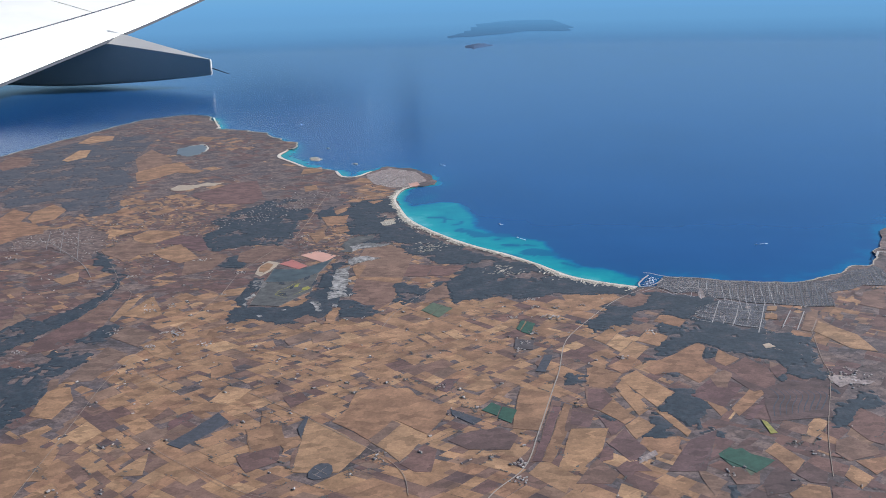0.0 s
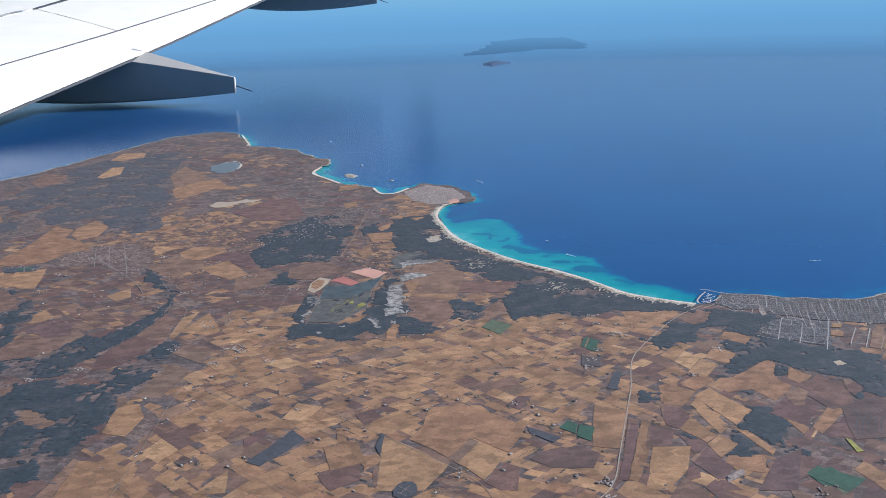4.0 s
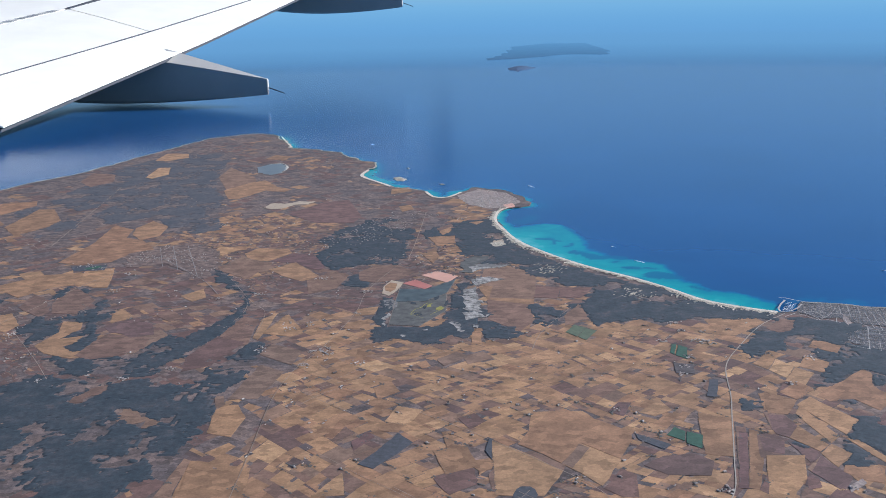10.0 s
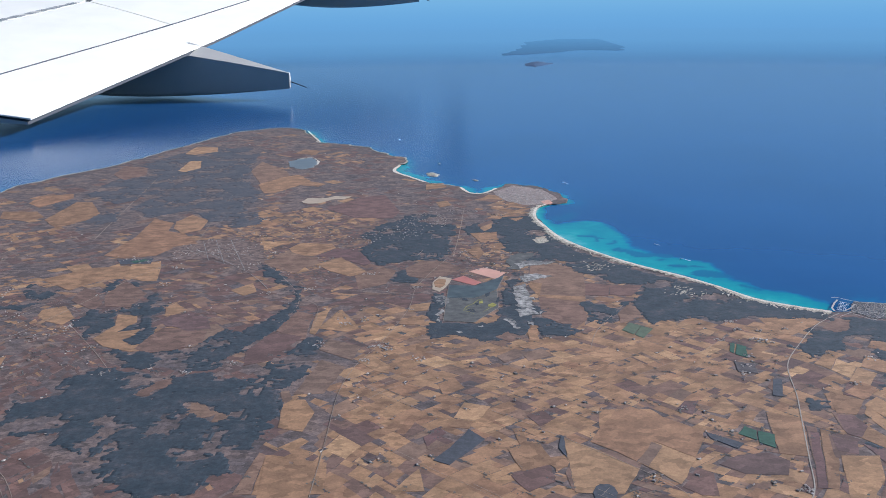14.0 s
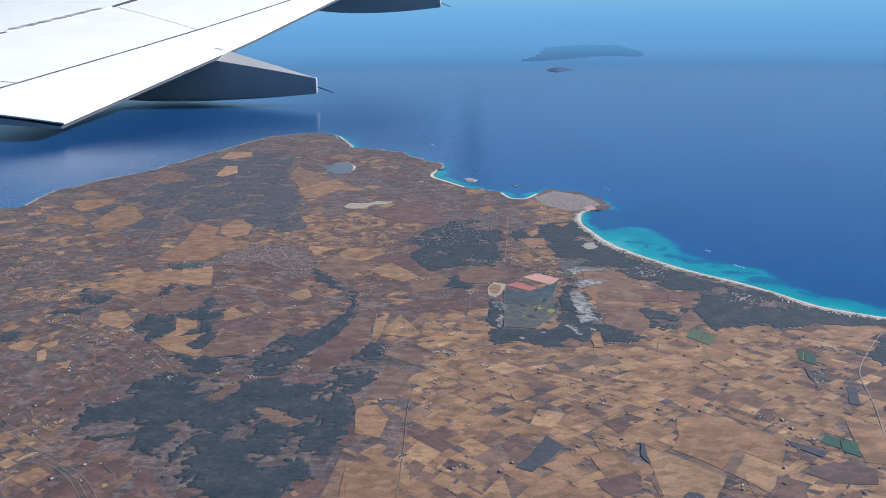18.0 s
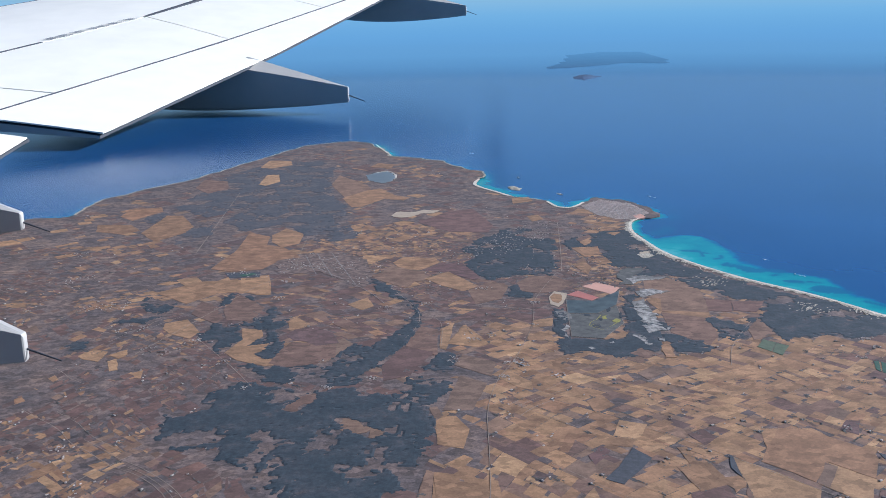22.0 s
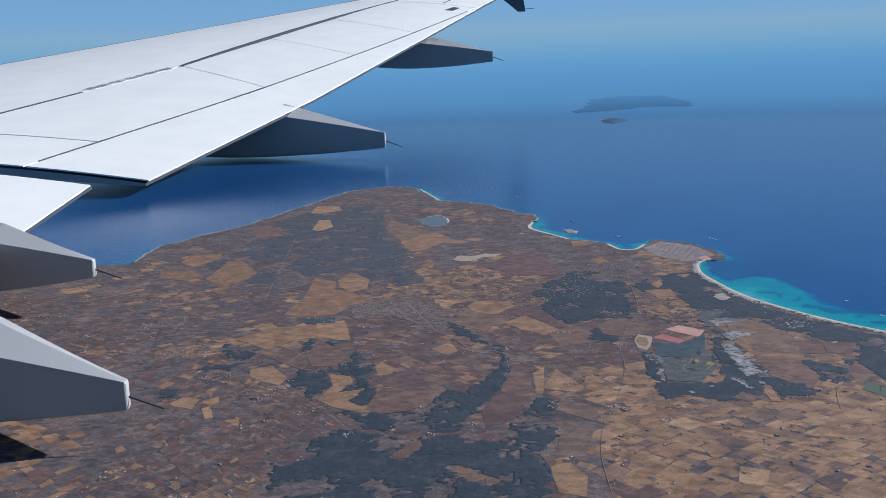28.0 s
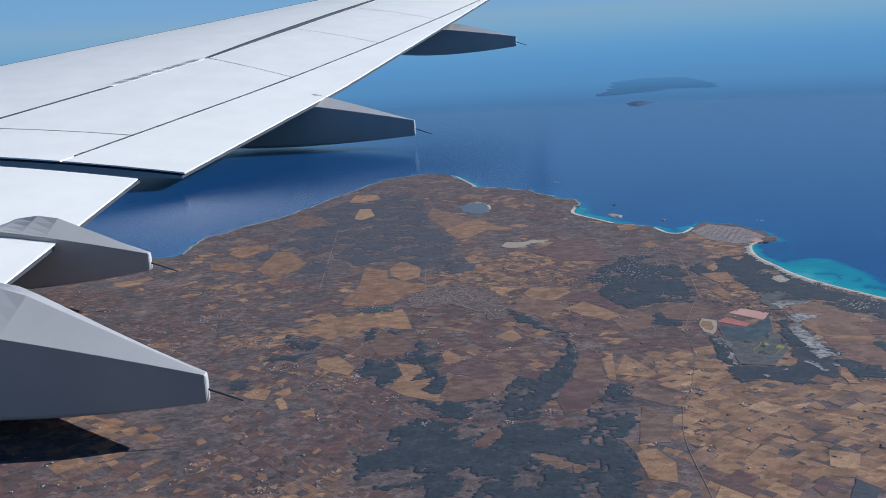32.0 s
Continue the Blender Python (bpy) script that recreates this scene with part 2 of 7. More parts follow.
M_STREET = plain("town_ground", (0.27, 0.205, 0.17), 0.95, 60, 0.5)
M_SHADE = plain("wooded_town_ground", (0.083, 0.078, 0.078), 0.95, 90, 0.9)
M_TOWN = plain("trodden_town_ground", (0.135, 0.088, 0.068), 0.95, 40, 0.7)
M_STREETS = plain("pale_street", (0.37, 0.33, 0.29), 0.9, 60, 0.15)
M_LANE = plain("narrow_street", (0.23, 0.205, 0.18), 0.9, 60, 0.2)
M_WALL = plain("lime_washed_wall", (0.44, 0.39, 0.33), 0.9, 200, 0.15)
M_TILE = field_material("clay_roof_tiles", [(0.0, (0.27, 0.18, 0.135)), (0.25, (0.45, 0.36, 0.30)), (0.5, (0.28, 0.205, 0.16)), (0.75, (0.54, 0.48, 0.42)), (1.0, (0.40, 0.31, 0.25))], False)
M_STONE = plain("harbour_stone", (0.38, 0.34, 0.29), 0.9, 100, 0.2)
M_HULL = plain("white_hull", (0.85, 0.86, 0.88), 0.4, 100, 0.05)
M_WAKE = plain("white_wake", (0.75, 0.82, 0.86), 0.6, 200, 0.2)

# sea water: deep blue, turquoise over shallow sand, with dark meadows of sea grass
m = M_SEA = material("sea_water", (0.02, 0.08, 0.25), 0.20)
m.node_tree.nodes["Principled BSDF"].inputs["IOR"].default_value = 1.33
shoal = m.node_tree.nodes.new("ShaderNodeAttribute")
shoal.attribute_name = "shoal"
c = ramp(m, [(0.0, (0.0155, 0.070, 0.183)), (0.15, (0.0155, 0.078, 0.190)), (0.30, (0.009, 0.130, 0.250)), (0.46, (0.011, 0.210, 0.250)), (0.80, (0.023, 0.30, 0.285)), (0.95, (0.085, 0.37, 0.345)), (1.0, (0.247, 0.48, 0.430))])
depth = m.node_tree.nodes.new("ShaderNodeMath")
depth.operation = "ADD"
wire(m, shoal.outputs["Fac"], depth.inputs[0])
patch_noise = stretch(m, grain(m, 6, 6, 0.6), 0.35, 0.65, -0.16, 0.12)
weight = m.node_tree.nodes.new("ShaderNodeMath")
weight.operation = "MULTIPLY"
wire(m, patch_noise, weight.inputs[0])
wire(m, stretch(m, shoal.outputs["Fac"], 0.05, 0.3), weight.inputs[1])
wire(m, weight.outputs[0], depth.inputs[1])
wire(m, depth.outputs[0], c.inputs[0])
meadow = m.node_tree.nodes.new("ShaderNodeAttribute")
meadow.attribute_name = "meadow"
tinted = mixed(m, c.outputs[0], (0.010, 0.105, 0.20), stretch(m, meadow.outputs["Fac"], 0.0, 1.0, 0.0, 0.85))
base(m, mixed(m, tinted, stretch(m, grain(m, 1.1, 4, 0.55), 0.3, 0.7, 0.9, 1.1), 1.0, "MULTIPLY"))


# ---- building helpers ----
def part(name, bm, mat, parent=None, label=""):
    me = bpy.data.meshes.new(name)
    bm.to_mesh(me)
    bm.free()
    me.materials.append(mat)
    ob = new(name, me)
    ob.parent = parent
    return tagged(ob, label)


def raw(name, verts, faces, mat, parent=None, label=""):
    me = bpy.data.meshes.new(name)
    me.from_pydata([tuple(v) for v in verts], [], faces)
    me.materials.append(mat)
    ob = new(name, me)
    ob.parent = parent
    return tagged(ob, label)


def rounded(points, steps):
    """A smooth curve through the points."""
    p = np.array([points[0], *points, points[-1]], float)
    out = []
    for i in range(1, len(p) - 2):
        a, b, c, d = p[i - 1:i + 3]
        for s in np.linspace(0, 1, steps, endpoint=False):
            out.append(0.5 * (2 * b + (c - a) * s + (2 * a - 5 * b + 4 * c - d) * s ** 2 + (3 * b - a - 3 * c + d) * s ** 3))
    return np.array([*out, p[-2]])


def inside_of(poly, pts):
    """Which of the points lie inside the polygon."""
    poly, pts = np.asarray(poly, float), np.atleast_2d(pts)
    hit = np.zeros(len(pts), bool)
    for (x0, y0), (x1, y1) in zip(poly, np.roll(poly, -1, 0)):
        if y0 != y1:
            cross = (y0 > pts[:, 1]) != (y1 > pts[:, 1])
            hit ^= cross & (pts[:, 0] < (x1 - x0) * (pts[:, 1] - y0) / (y1 - y0) + x0)
    return hit


def distance_to(line, pts):
    """The distance of each point from a polyline."""
    best = np.full(len(pts), 1e9)
    for a, b in zip(line[:-1], line[1:]):
        d = b - a
        s = np.clip(((pts - a) @ d) / max(d @ d, 1e-12), 0, 1)
        best = np.minimum(best, np.hypot(*(pts - a - s[:, None] * d).T))
    return best


def wobble(x, y, scale, seed=0.0):
    return noise.fractal(Vector((x * scale, y * scale, seed)), 1.0, 2.0, 4)


# ---- the coast, as a plan drawn from west to east ----
COAST_WEST = [(30, 25), (5, 6.2), (2.4, 4.5), (1.89, 3.94), (1.64, 3.51), (1.51, 3.40), (1.41, 3.32), (1.31, 3.27), (1.15, 3.235), (0.99, 3.275), (0.86, 3.325), (0.775, 3.338), (0.735, 3.315), (0.70, 3.265), (0.665, 3.232)]
BEACH = [(0.62, 3.24), (0.51, 3.30), (0.38, 3.40), (0.27, 3.57), (0.15, 3.73), (0.02, 3.87), (-0.10, 4.03), (-0.22, 4.23), (-0.31, 4.43), (-0.37, 4.69), (-0.40, 4.87), (-0.38, 5.09), (-0.32, 5.20)]
COAST_SOUTH = [(-0.20, 5.27), (-0.20, 5.40), (-0.28, 5.66), (-0.38, 5.77), (-0.51, 5.85), (-0.60, 5.71), (-0.68, 5.56), (-0.77, 5.57), (-0.83, 5.75), (-0.90, 5.85), (-1.06, 5.94), (-1.15, 6.09), (-1.30, 6.36), (-1.28, 6.63), (-1.26, 6.86), (-1.41, 7.10), (-1.65, 7.50), (-1.93, 7.74), (-2.07, 7.83), (-2.19, 8.2), (-2.4, 8.7)]
COAST_EAST = [(-2.58, 8.81), (-2.83, 8.65), (-3.05, 8.33), (-3.14, 7.88), (-3.27, 7.45), (-3.38, 6.95), (-3.5, 6.59), (-3.71, 6.2), (-3.83, 5.75), (-3.80, 5.38), (-4.0, 5.3), (-4.17, 5.21), (-4.42, 4.99), (-4.5, 4.6), (-5.5, 4.0), (-9, 2.5), (-30, -6)]
coast = rounded(COAST_WEST + BEACH + COAST_SOUTH + COAST_EAST, 10)
beach = rounded(BEACH, 10)
cove_1 = rounded([(-1.28, 6.60), (-1.30, 6.36), (-1.15, 6.09), (-1.06, 5.94)], 8)
cove_2 = rounded([(-0.83, 5.75), (-0.77, 5.57), (-0.68, 5.56), (-0.60, 5.71)], 8)
cove_3 = rounded([(-2.3, 8.55), (-2.19, 8.2), (-2.07, 7.83)], 8)
sandy = np.minimum.reduce([distance_to(b, coast) for b in (beach, cove_1, cove_2)]) < 0.02
for i, (x, y) in enumerate(coast):
    if abs(x) < 6 and not sandy[i]:
        coast[i] += 0.045 * np.array((wobble(x, y, 5), wobble(x, y, 5, 9.0)))

ring = [*coast, (-60, -60), (60, -60)]
outline = [(x, y, 0.005) for x, y in ring]
bm = bmesh.new()
edge = [bm.verts.new(v) for v in outline]
for tri in tessellate_polygon([[Vector(v) for v in outline]]):
    bm.faces.new([edge[i] for i in tri])
for a, b in zip(edge, edge[1:] + edge[:1]):
    lo = [bm.verts.new((v.co.x, v.co.y, -0.01)) for v in (b, a)]
    bm.faces.new((a, b, *lo))
for f in bm.faces:
    f.normal_update()
    if f.normal.z < -0.5:
        f.normal_flip()
land = tagged(part("ground", bm, M_LAND), "dry brown coastal plain of scrub and soil", "ground", kind="structure")


# ---- the sea, one sheet to the horizon ----
xs = np.concatenate([[-4500, -1500, -500, -150, -50, -20, -10], np.arange(-5.2, -0.7, 0.035), np.arange(-0.7, 0.8, 0.014), np.arange(0.8, 3.01, 0.035), [5, 10, 20, 50, 150, 500, 1500, 4500]])
ys = np.concatenate([[-4500, -500, -50, -5, 0], np.arange(2.8, 3.2, 0.035), np.arange(3.2, 5.3, 0.014), np.arange(5.3, 9.6, 0.035), [11, 14, 20, 30, 50, 90, 160, 300, 600, 1200, 2400, 4600]])
gx, gy = np.meshgrid(xs, ys)
pts = np.stack([gx.ravel(), gy.ravel()], 1)
nx = len(xs)
faces = [(j * nx + i, j * nx + i + 1, (j + 1) * nx + i + 1, (j + 1) * nx + i) for j in range(len(ys) - 1) for i in range(nx - 1)]
sea = raw("water", np.c_[pts, np.zeros(len(pts))], faces, M_SEA)
tagged(sea, "deep blue sea, turquoise over the shallow sand", "water", kind="structure")
near = (np.abs(pts[:, 0]) < 6) & (pts[:, 1] > 2) & (pts[:, 1] < 11)
value = np.zeros(len(pts))
q = pts[near]
SHELF = [(-0.33, 5.17), (-0.345, 4.972), (-0.305, 4.742), (-0.231, 4.76), (-0.12, 4.785), (-0.035, 4.709), (0.015, 4.523), (0.04, 4.284), (0.118, 4.101), (0.19, 4.052), (0.26, 3.997), (0.338, 3.898), (0.36, 3.75), (0.41, 3.64), (0.50, 3.52), (0.60, 3.43), (0.66, 3.36)]
shelf = rounded(SHELF, 8)
to_beach, to_edge = distance_to(beach, q), distance_to(shelf, q)
over_sand = inside_of(np.concatenate([beach, shelf]), q)
ragged = np.array([wobble(x, y, 7, 21.0) + 0.5 * wobble(x, y, 24, 22.0) if k else 0.0 for (x, y), k in zip(q, (to_edge < 0.25) & (np.abs(q[:, 0]) < 1))])
shallow = np.where(over_sand, to_edge, -to_edge) + 0.018 * ragged
v = np.clip(0.10 + 0.42 * np.clip(shallow / 0.05 + 0.45, 0, 1) + 0.45 * np.clip(shallow / (shallow + to_beach + 1e-6), 0, 1) ** 2, 0, 1)
v = np.where(shallow > -0.03, v, 0.10 * np.clip(1 + (shallow + 0.03) / 0.12, 0, 1))
v = np.maximum(v, np.clip(1.03 - to_beach / 0.035, 0, 1))
# meadows of sea grass over the sand
GRASS = [([(-0.201, 4.46), (-0.143, 4.453), (-0.117, 4.417), (-0.091, 4.40)], 0.011), ([(-0.122, 4.417), (-0.129, 4.348)], 0.010), ([(-0.08, 4.297), (-0.046, 4.316), (-0.038, 4.361)], 0.009),
         ([(-0.05, 4.19), (-0.01, 4.157), (0.043, 4.101), (0.15, 4.079)], 0.036), ([(0.113, 4.0), (0.129, 4.006)], 0.012), ([(0.145, 3.907), (0.20, 3.893)], 0.018),
         ([(0.247, 3.896), (0.281, 3.878)], 0.014), ([(0.27, 3.776), (0.345, 3.734)], 0.042), ([(-0.302, 4.852), (-0.247, 4.901), (-0.204, 4.983)], 0.045), ([(0.10, 3.80), (0.16, 3.755), (0.24, 3.68)], 0.006),
         ([(0.38, 3.60), (0.44, 3.53)], 0.012), ([(-0.33, 4.44), (-0.27, 4.33), (-0.20, 4.22)], 0.007)]
meadow = np.zeros(len(q))
for line, reach in GRASS:
    meadow = np.maximum(meadow, np.clip((reach * (1 + 0.9 * ragged) - distance_to(np.array(line), q)) / 0.012 + 0.5, 0, 1))
for b, w in ((cove_1, 0.17), (cove_2, 0.13), (cove_3, 0.10)):
    v = np.maximum(v, 0.8 * np.clip(1 - distance_to(b, q) / w, 0, 1))
rim = distance_to(coast[(np.abs(coast[:, 0]) < 7)], q)
v = np.maximum(v, np.where(q[:, 0] > 0.62, 0.28, 0.5) * np.clip(1 - rim / 0.08, 0, 1))
v = np.maximum(v, 0.22 * np.clip(1 - rim / 0.30, 0, 1))
value[near] = v
cover_of_grass = np.zeros(len(pts))
cover_of_grass[near] = meadow
sea.data.attributes.new("shoal", "FLOAT", "POINT").data.foreach_set("value", value)
sea.data.attributes.new("meadow", "FLOAT", "POINT").data.foreach_set("value", cover_of_grass)


def ribbon(name, line, width, mat, z=0.009, parent=land, uneven=0.0, label=""):
    """A strip of ground along a line: a road, a track or a beach."""
    line = np.asarray(line, float)
    d = np.gradient(line, axis=0)
    d /= np.maximum(np.hypot(*d.T), 1e-9)[:, None]
    n = np.stack([-d[:, 1], d[:, 0]], 1)
    vs, fs = [], []
    for i, (p, k) in enumerate(zip(line, n)):
        w = width * (1 + uneven * wobble(p[0], p[1], 9, 3.0))
        vs += [(*(p - k * w / 2), z), (*(p + k * w / 2), z)]
        if i:
            fs.append((2 * i - 2, 2 * i - 1, 2 * i + 1, 2 * i))
    return raw(name, vs, fs, mat, parent, label)


def patch(name, corners, mat, z=0.0055, label="", rough=0.012):
    """A piece of ground with an uneven edge."""
    line = []
    c = np.array(corners, float)
    for a, b in zip(c, np.roll(c, -1, 0)):
        steps = max(2, int(np.hypot(*(b - a)) / 0.02))
        for s in np.arange(steps) / steps:
            p = a + (b - a) * s
            line.append(p + rough * np.array((wobble(*p, 14, 1.0), wobble(*p, 14, 5.0))))
    vs = [Vector((x, y, z)) for x, y in line]
    if sum(a.x * b.y - b.x * a.y for a, b in zip(vs, vs[1:] + vs[:1])) < 0:
        vs.reverse()
    n = len(vs)
    tops = [tuple(t) for t in tessellate_polygon([vs])]
    tops = [t if (vs[t[1]] - vs[t[0]]).cross(vs[t[2]] - vs[t[0]]).z > 0 else t[::-1] for t in tops]
    sides = [(i, n + i, n + (i + 1) % n, (i + 1) % n) for i in range(n)]
    return raw(name, vs + [Vector((v.x, v.y, 0.0048)) for v in vs], tops + sides, mat, land, label)


def shore(name, line, width, ragged, mat, z, label=""):
    """Sand from the water's edge to a ragged inner edge."""
    d = np.gradient(line, axis=0)
    d /= np.maximum(np.hypot(*d.T), 1e-9)[:, None]
    n = np.stack([-d[:, 1], d[:, 0]], 1)
    n *= np.sign(n @ np.array((-0.77, -0.64)))[:, None]
    vs, fs = [], []
    for i, (p, k) in enumerate(zip(line, n)):
        w = width * (1 + ragged * (0.6 * wobble(*p, 9, 3.0) + 0.9 * wobble(*p, 48, 8.0)))
        vs += [(*(p - k * 0.003), z), (*(p + k * max(0.003, w)), z)]
        if i:
            fs.append((2 * i - 2, 2 * i - 1, 2 * i + 1, 2 * i))
    return raw(name, vs, fs, mat, land, label)


fine_beach = rounded(BEACH, 45)
shore("beach", fine_beach, 0.012, 0.9, M_SAND, 0.0072, "long pale sandy beach")
shore("dunes", fine_beach, 0.030, 0.8, M_DUNE, 0.0066, "scrubby sand dunes behind the beach")
for _ in range(420):
    p = fine_beach[random.randrange(len(fine_beach))]
    if wobble(*p, 3.5, 5.0) < -0.1:
        continue
    d = 0.02 + random.expovariate(1 / 0.022)
    x, y = p[0] - 0.77 * d, p[1] - 0.64 * d
    a, w, h = random.gauss(0.75, 0.3), random.uniform(0.003, 0.010), random.uniform(0.0012, 0.0035)
    ring_of = [(w * random.uniform(0.6, 1.2) * math.cos(k * 0.9), h * random.uniform(0.6, 1.2) * math.sin(k * 0.9)) for k in range(7)]
    patch("blowout", [(x + u * math.cos(a) - v * math.sin(a), y + u * math.sin(a) + v * math.cos(a)) for u, v in ring_of], M_DUNE if _ % 3 else M_SAND, 0.0071 + 0.000001 * _, rough=0.002)
ribbon("beach", cove_1 + np.array((-0.008, -0.008)), 0.022, M_SAND, 0.0072, uneven=0.4)
ribbon("beach", cove_2 + np.array((0, -0.010)), 0.020, M_SAND, 0.0072, uneven=0.4)
ribbon("beach", cove_3 + np.array((-0.006, -0.006)), 0.016, M_SAND, 0.0072, uneven=0.4)

# ---- landmarks of the plain ----
LANDMARKS = []


def landmark(name, corners, mat, z=0.0055, label="", rough=0.012):
    LANDMARKS.append(np.array(corners))
    return patch(name, corners, mat, z + 0.0000014 * len(LANDMARKS), label, rough)


landmark("salt_pan", [(-0.840, 3.682), (-0.788, 3.739), (-0.711, 3.641), (-0.743, 3.598)], M_RED, 0.0061, "brick-red evaporation pan", 0.002)
landmark("salt_pan", [(-0.768, 3.808), (-0.697, 3.869), (-0.603, 3.783), (-0.648, 3.686)], M_PINK, 0.0061, "salmon-pink evaporation pan", 0.002)
landmark("salt_crust", [(-0.921, 3.636), (-0.894, 3.736), (-0.839, 3.693), (-0.855, 3.595), (-0.887, 3.507), (-0.917, 3.542)], M_LOBE, 0.0061, "pale dried salt crust", 0.006)
landmark("brine_pond", [(-0.849, 3.606), (-0.736, 3.588), (-0.610, 3.743), (-0.647, 3.538), (-0.733, 3.427), (-0.853, 3.424)], M_POND, 0.0061, "murky grey-green brine pond", 0.003)
landmark("marsh", [(-0.854, 3.419), (-0.734, 3.422), (-0.647, 3.528), (-0.646, 3.298), (-0.742, 3.124), (-0.858, 3.145)], M_MARSH, 0.0061, "grey-green salt marsh", 0.003)
for corners in ([(-0.687, 3.332), (-0.665, 3.361), (-0.653, 3.339), (-0.664, 3.304), (-0.687, 3.304)], [(-0.721, 3.384), (-0.705, 3.391), (-0.707, 3.354), (-0.723, 3.347)]):
    landmark("reeds", corners, M_YELLOW, 0.0067, "bright yellow reed patch", 0.008)
for line in ([(-0.783, 3.264), (-0.771, 3.313), (-0.745, 3.348), (-0.724, 3.398), (-0.701, 3.39)], [(-0.783, 3.264), (-0.753, 3.237), (-0.731, 3.223), (-0.70, 3.262), (-0.670, 3.310)], [(-0.778, 3.264), (-0.757, 3.291), (-0.743, 3.27), (-0.765, 3.25)]):
    ribbon("reed_belt", rounded(line, 8), 0.0034, M_YELLOW, 0.0067, uneven=1.4)
for corners in ([(-0.77, 3.285), (-0.744, 3.291), (-0.734, 3.257), (-0.756, 3.25)], [(-0.698, 3.47), (-0.684, 3.503), (-0.679, 3.45), (-0.69, 3.43)], [(-0.793, 3.418), (-0.77, 3.416), (-0.765, 3.392), (-0.789, 3.390)], [(-0.745, 3.36), (-0.726, 3.365), (-0.727, 3.335), (-0.745, 3.33)], [(-0.652, 3.42), (-0.640, 3.44), (-0.645, 3.36), (-0.655, 3.37)]):
    landmark("reed_island", corners, M_WOOD, 0.0066, "dark reed island in the brine", 0.012)
landmark("salt_mud", [(-0.90, 3.447), (-0.864, 3.461), (-0.843, 3.408), (-0.842, 3.357), (-0.868, 3.329), (-0.887, 3.358)], M_MUD, 0.0064, "grey salt mud beside the marsh", 0.010)
landmark("salt_mud", [(-0.915, 3.645), (-0.895, 3.70), (-0.865, 3.68), (-0.862, 3.61), (-0.885, 3.56), (-0.908, 3.58)], FIELDS["straw"][0], 0.0064, "tan dried mud inside a salt rim", 0.006)
landmark("field", [(-0.545, 3.03), (-0.524, 3.09), (-0.511, 3.046), (-0.515, 2.93), (-0.55, 2.93)], FIELDS["straw"][0], 0.0064, "tan field that runs into the marsh", 0.006)
for corners in ([(-0.902, 3.212), (-0.876, 3.28), (-0.868, 3.259), (-0.888, 3.199)], [(-0.883, 3.179), (-0.868, 3.146), (-0.871, 3.127), (-0.885, 3.14)], [(-0.728, 3.081), (-0.705, 3.099), (-0.713, 3.074)], [(-0.634, 3.162), (-0.617, 3.168), (-0.572, 3.066), (-0.583, 3.054), (-0.613, 3.11)], [(-0.809, 3.021), (-0.795, 3.033), (-0.786, 3.014), (-0.798, 3.003)], [(-0.537, 3.141), (-0.514, 3.121), (-0.511, 3.09), (-0.534, 3.109)], [(-0.496, 3.252), (-0.481, 3.259), (-0.491, 3.218)]):
    landmark("salt_crust", corners, M_SALT, 0.0069, "pale salt crust in the marsh", 0.016)
for corners in ([(-0.586, 3.494), (-0.557, 3.532), (-0.539, 3.508), (-0.552, 3.462), (-0.569, 3.44)], [(-0.566, 3.572), (-0.537, 3.579), (-0.529, 3.531), (-0.547, 3.47), (-0.558, 3.493)], [(-0.574, 3.403), (-0.53, 3.439), (-0.544, 3.344), (-0.566, 3.33)], [(-0.555, 3.351), (-0.52, 3.394), (-0.527, 3.308), (-0.502, 3.28), (-0.545, 3.295), (-0.571, 3.309)], [(-0.585, 3.261), (-0.535, 3.274), (-0.53, 3.219), (-0.559, 3.186)], [(-0.534, 3.712), (-0.471, 3.746), (-0.41, 3.727), (-0.425, 3.684), (-0.473, 3.694), (-0.531, 3.636)], [(-0.554, 3.921), (-0.475, 3.966), (-0.359, 3.954), (-0.413, 3.907), (-0.503, 3.891), (-0.542, 3.855)]):
    landmark("salt_crust", corners, M_SALT, 0.0068, "white salt crust on grey mud", 0.024)
for corners in (
        [(-0.549, 3.722), (-0.481, 3.751), (-0.410, 3.742), (-0.473, 3.690), (-0.539, 3.667)],
        [(-0.581, 3.581), (-0.527, 3.619), (-0.517, 3.481), (-0.513, 3.320), (-0.556, 3.283), (-0.577, 3.392)],
        [(-0.581, 3.278), (-0.547, 3.283), (-0.525, 3.248), (-0.554, 3.208)],
        [(-0.621, 3.177), (-0.595, 3.161), (-0.572, 3.096), (-0.592, 3.079)],
        ):
    landmark("salt_flat", corners, M_MUD, 0.0064, "grey salt mud beside the marsh", 0.012)
for line in ([(-0.854, 3.42), (-0.734, 3.424), (-0.647, 3.53)], [(-0.849, 3.606), (-0.854, 3.42), (-0.858, 3.145), (-0.742, 3.124), (-0.646, 3.298), (-0.647, 3.53), (-0.61, 3.743)], [(-0.79, 3.74), (-0.71, 3.64), (-0.65, 3.69)]):
    ribbon("dike", line, 0.0018, M_TRACK, 0.0066, label="pale earth dike of the salt works")
for corners in (
        [(-0.485, 3.903), (-0.304, 3.937), (-0.264, 3.750), (-0.277, 3.573), (-0.293, 3.438), (-0.475, 3.462), (-0.455, 3.621), (-0.511, 3.646)],
        [(-1.298, 2.466), (-1.258, 2.755), (-1.166, 2.690), (-1.205, 2.475)],
        ):
    landmark("field", corners, FIELDS["ploughed"][0], 0.0056, "large red-brown ploughed field", 0.004)
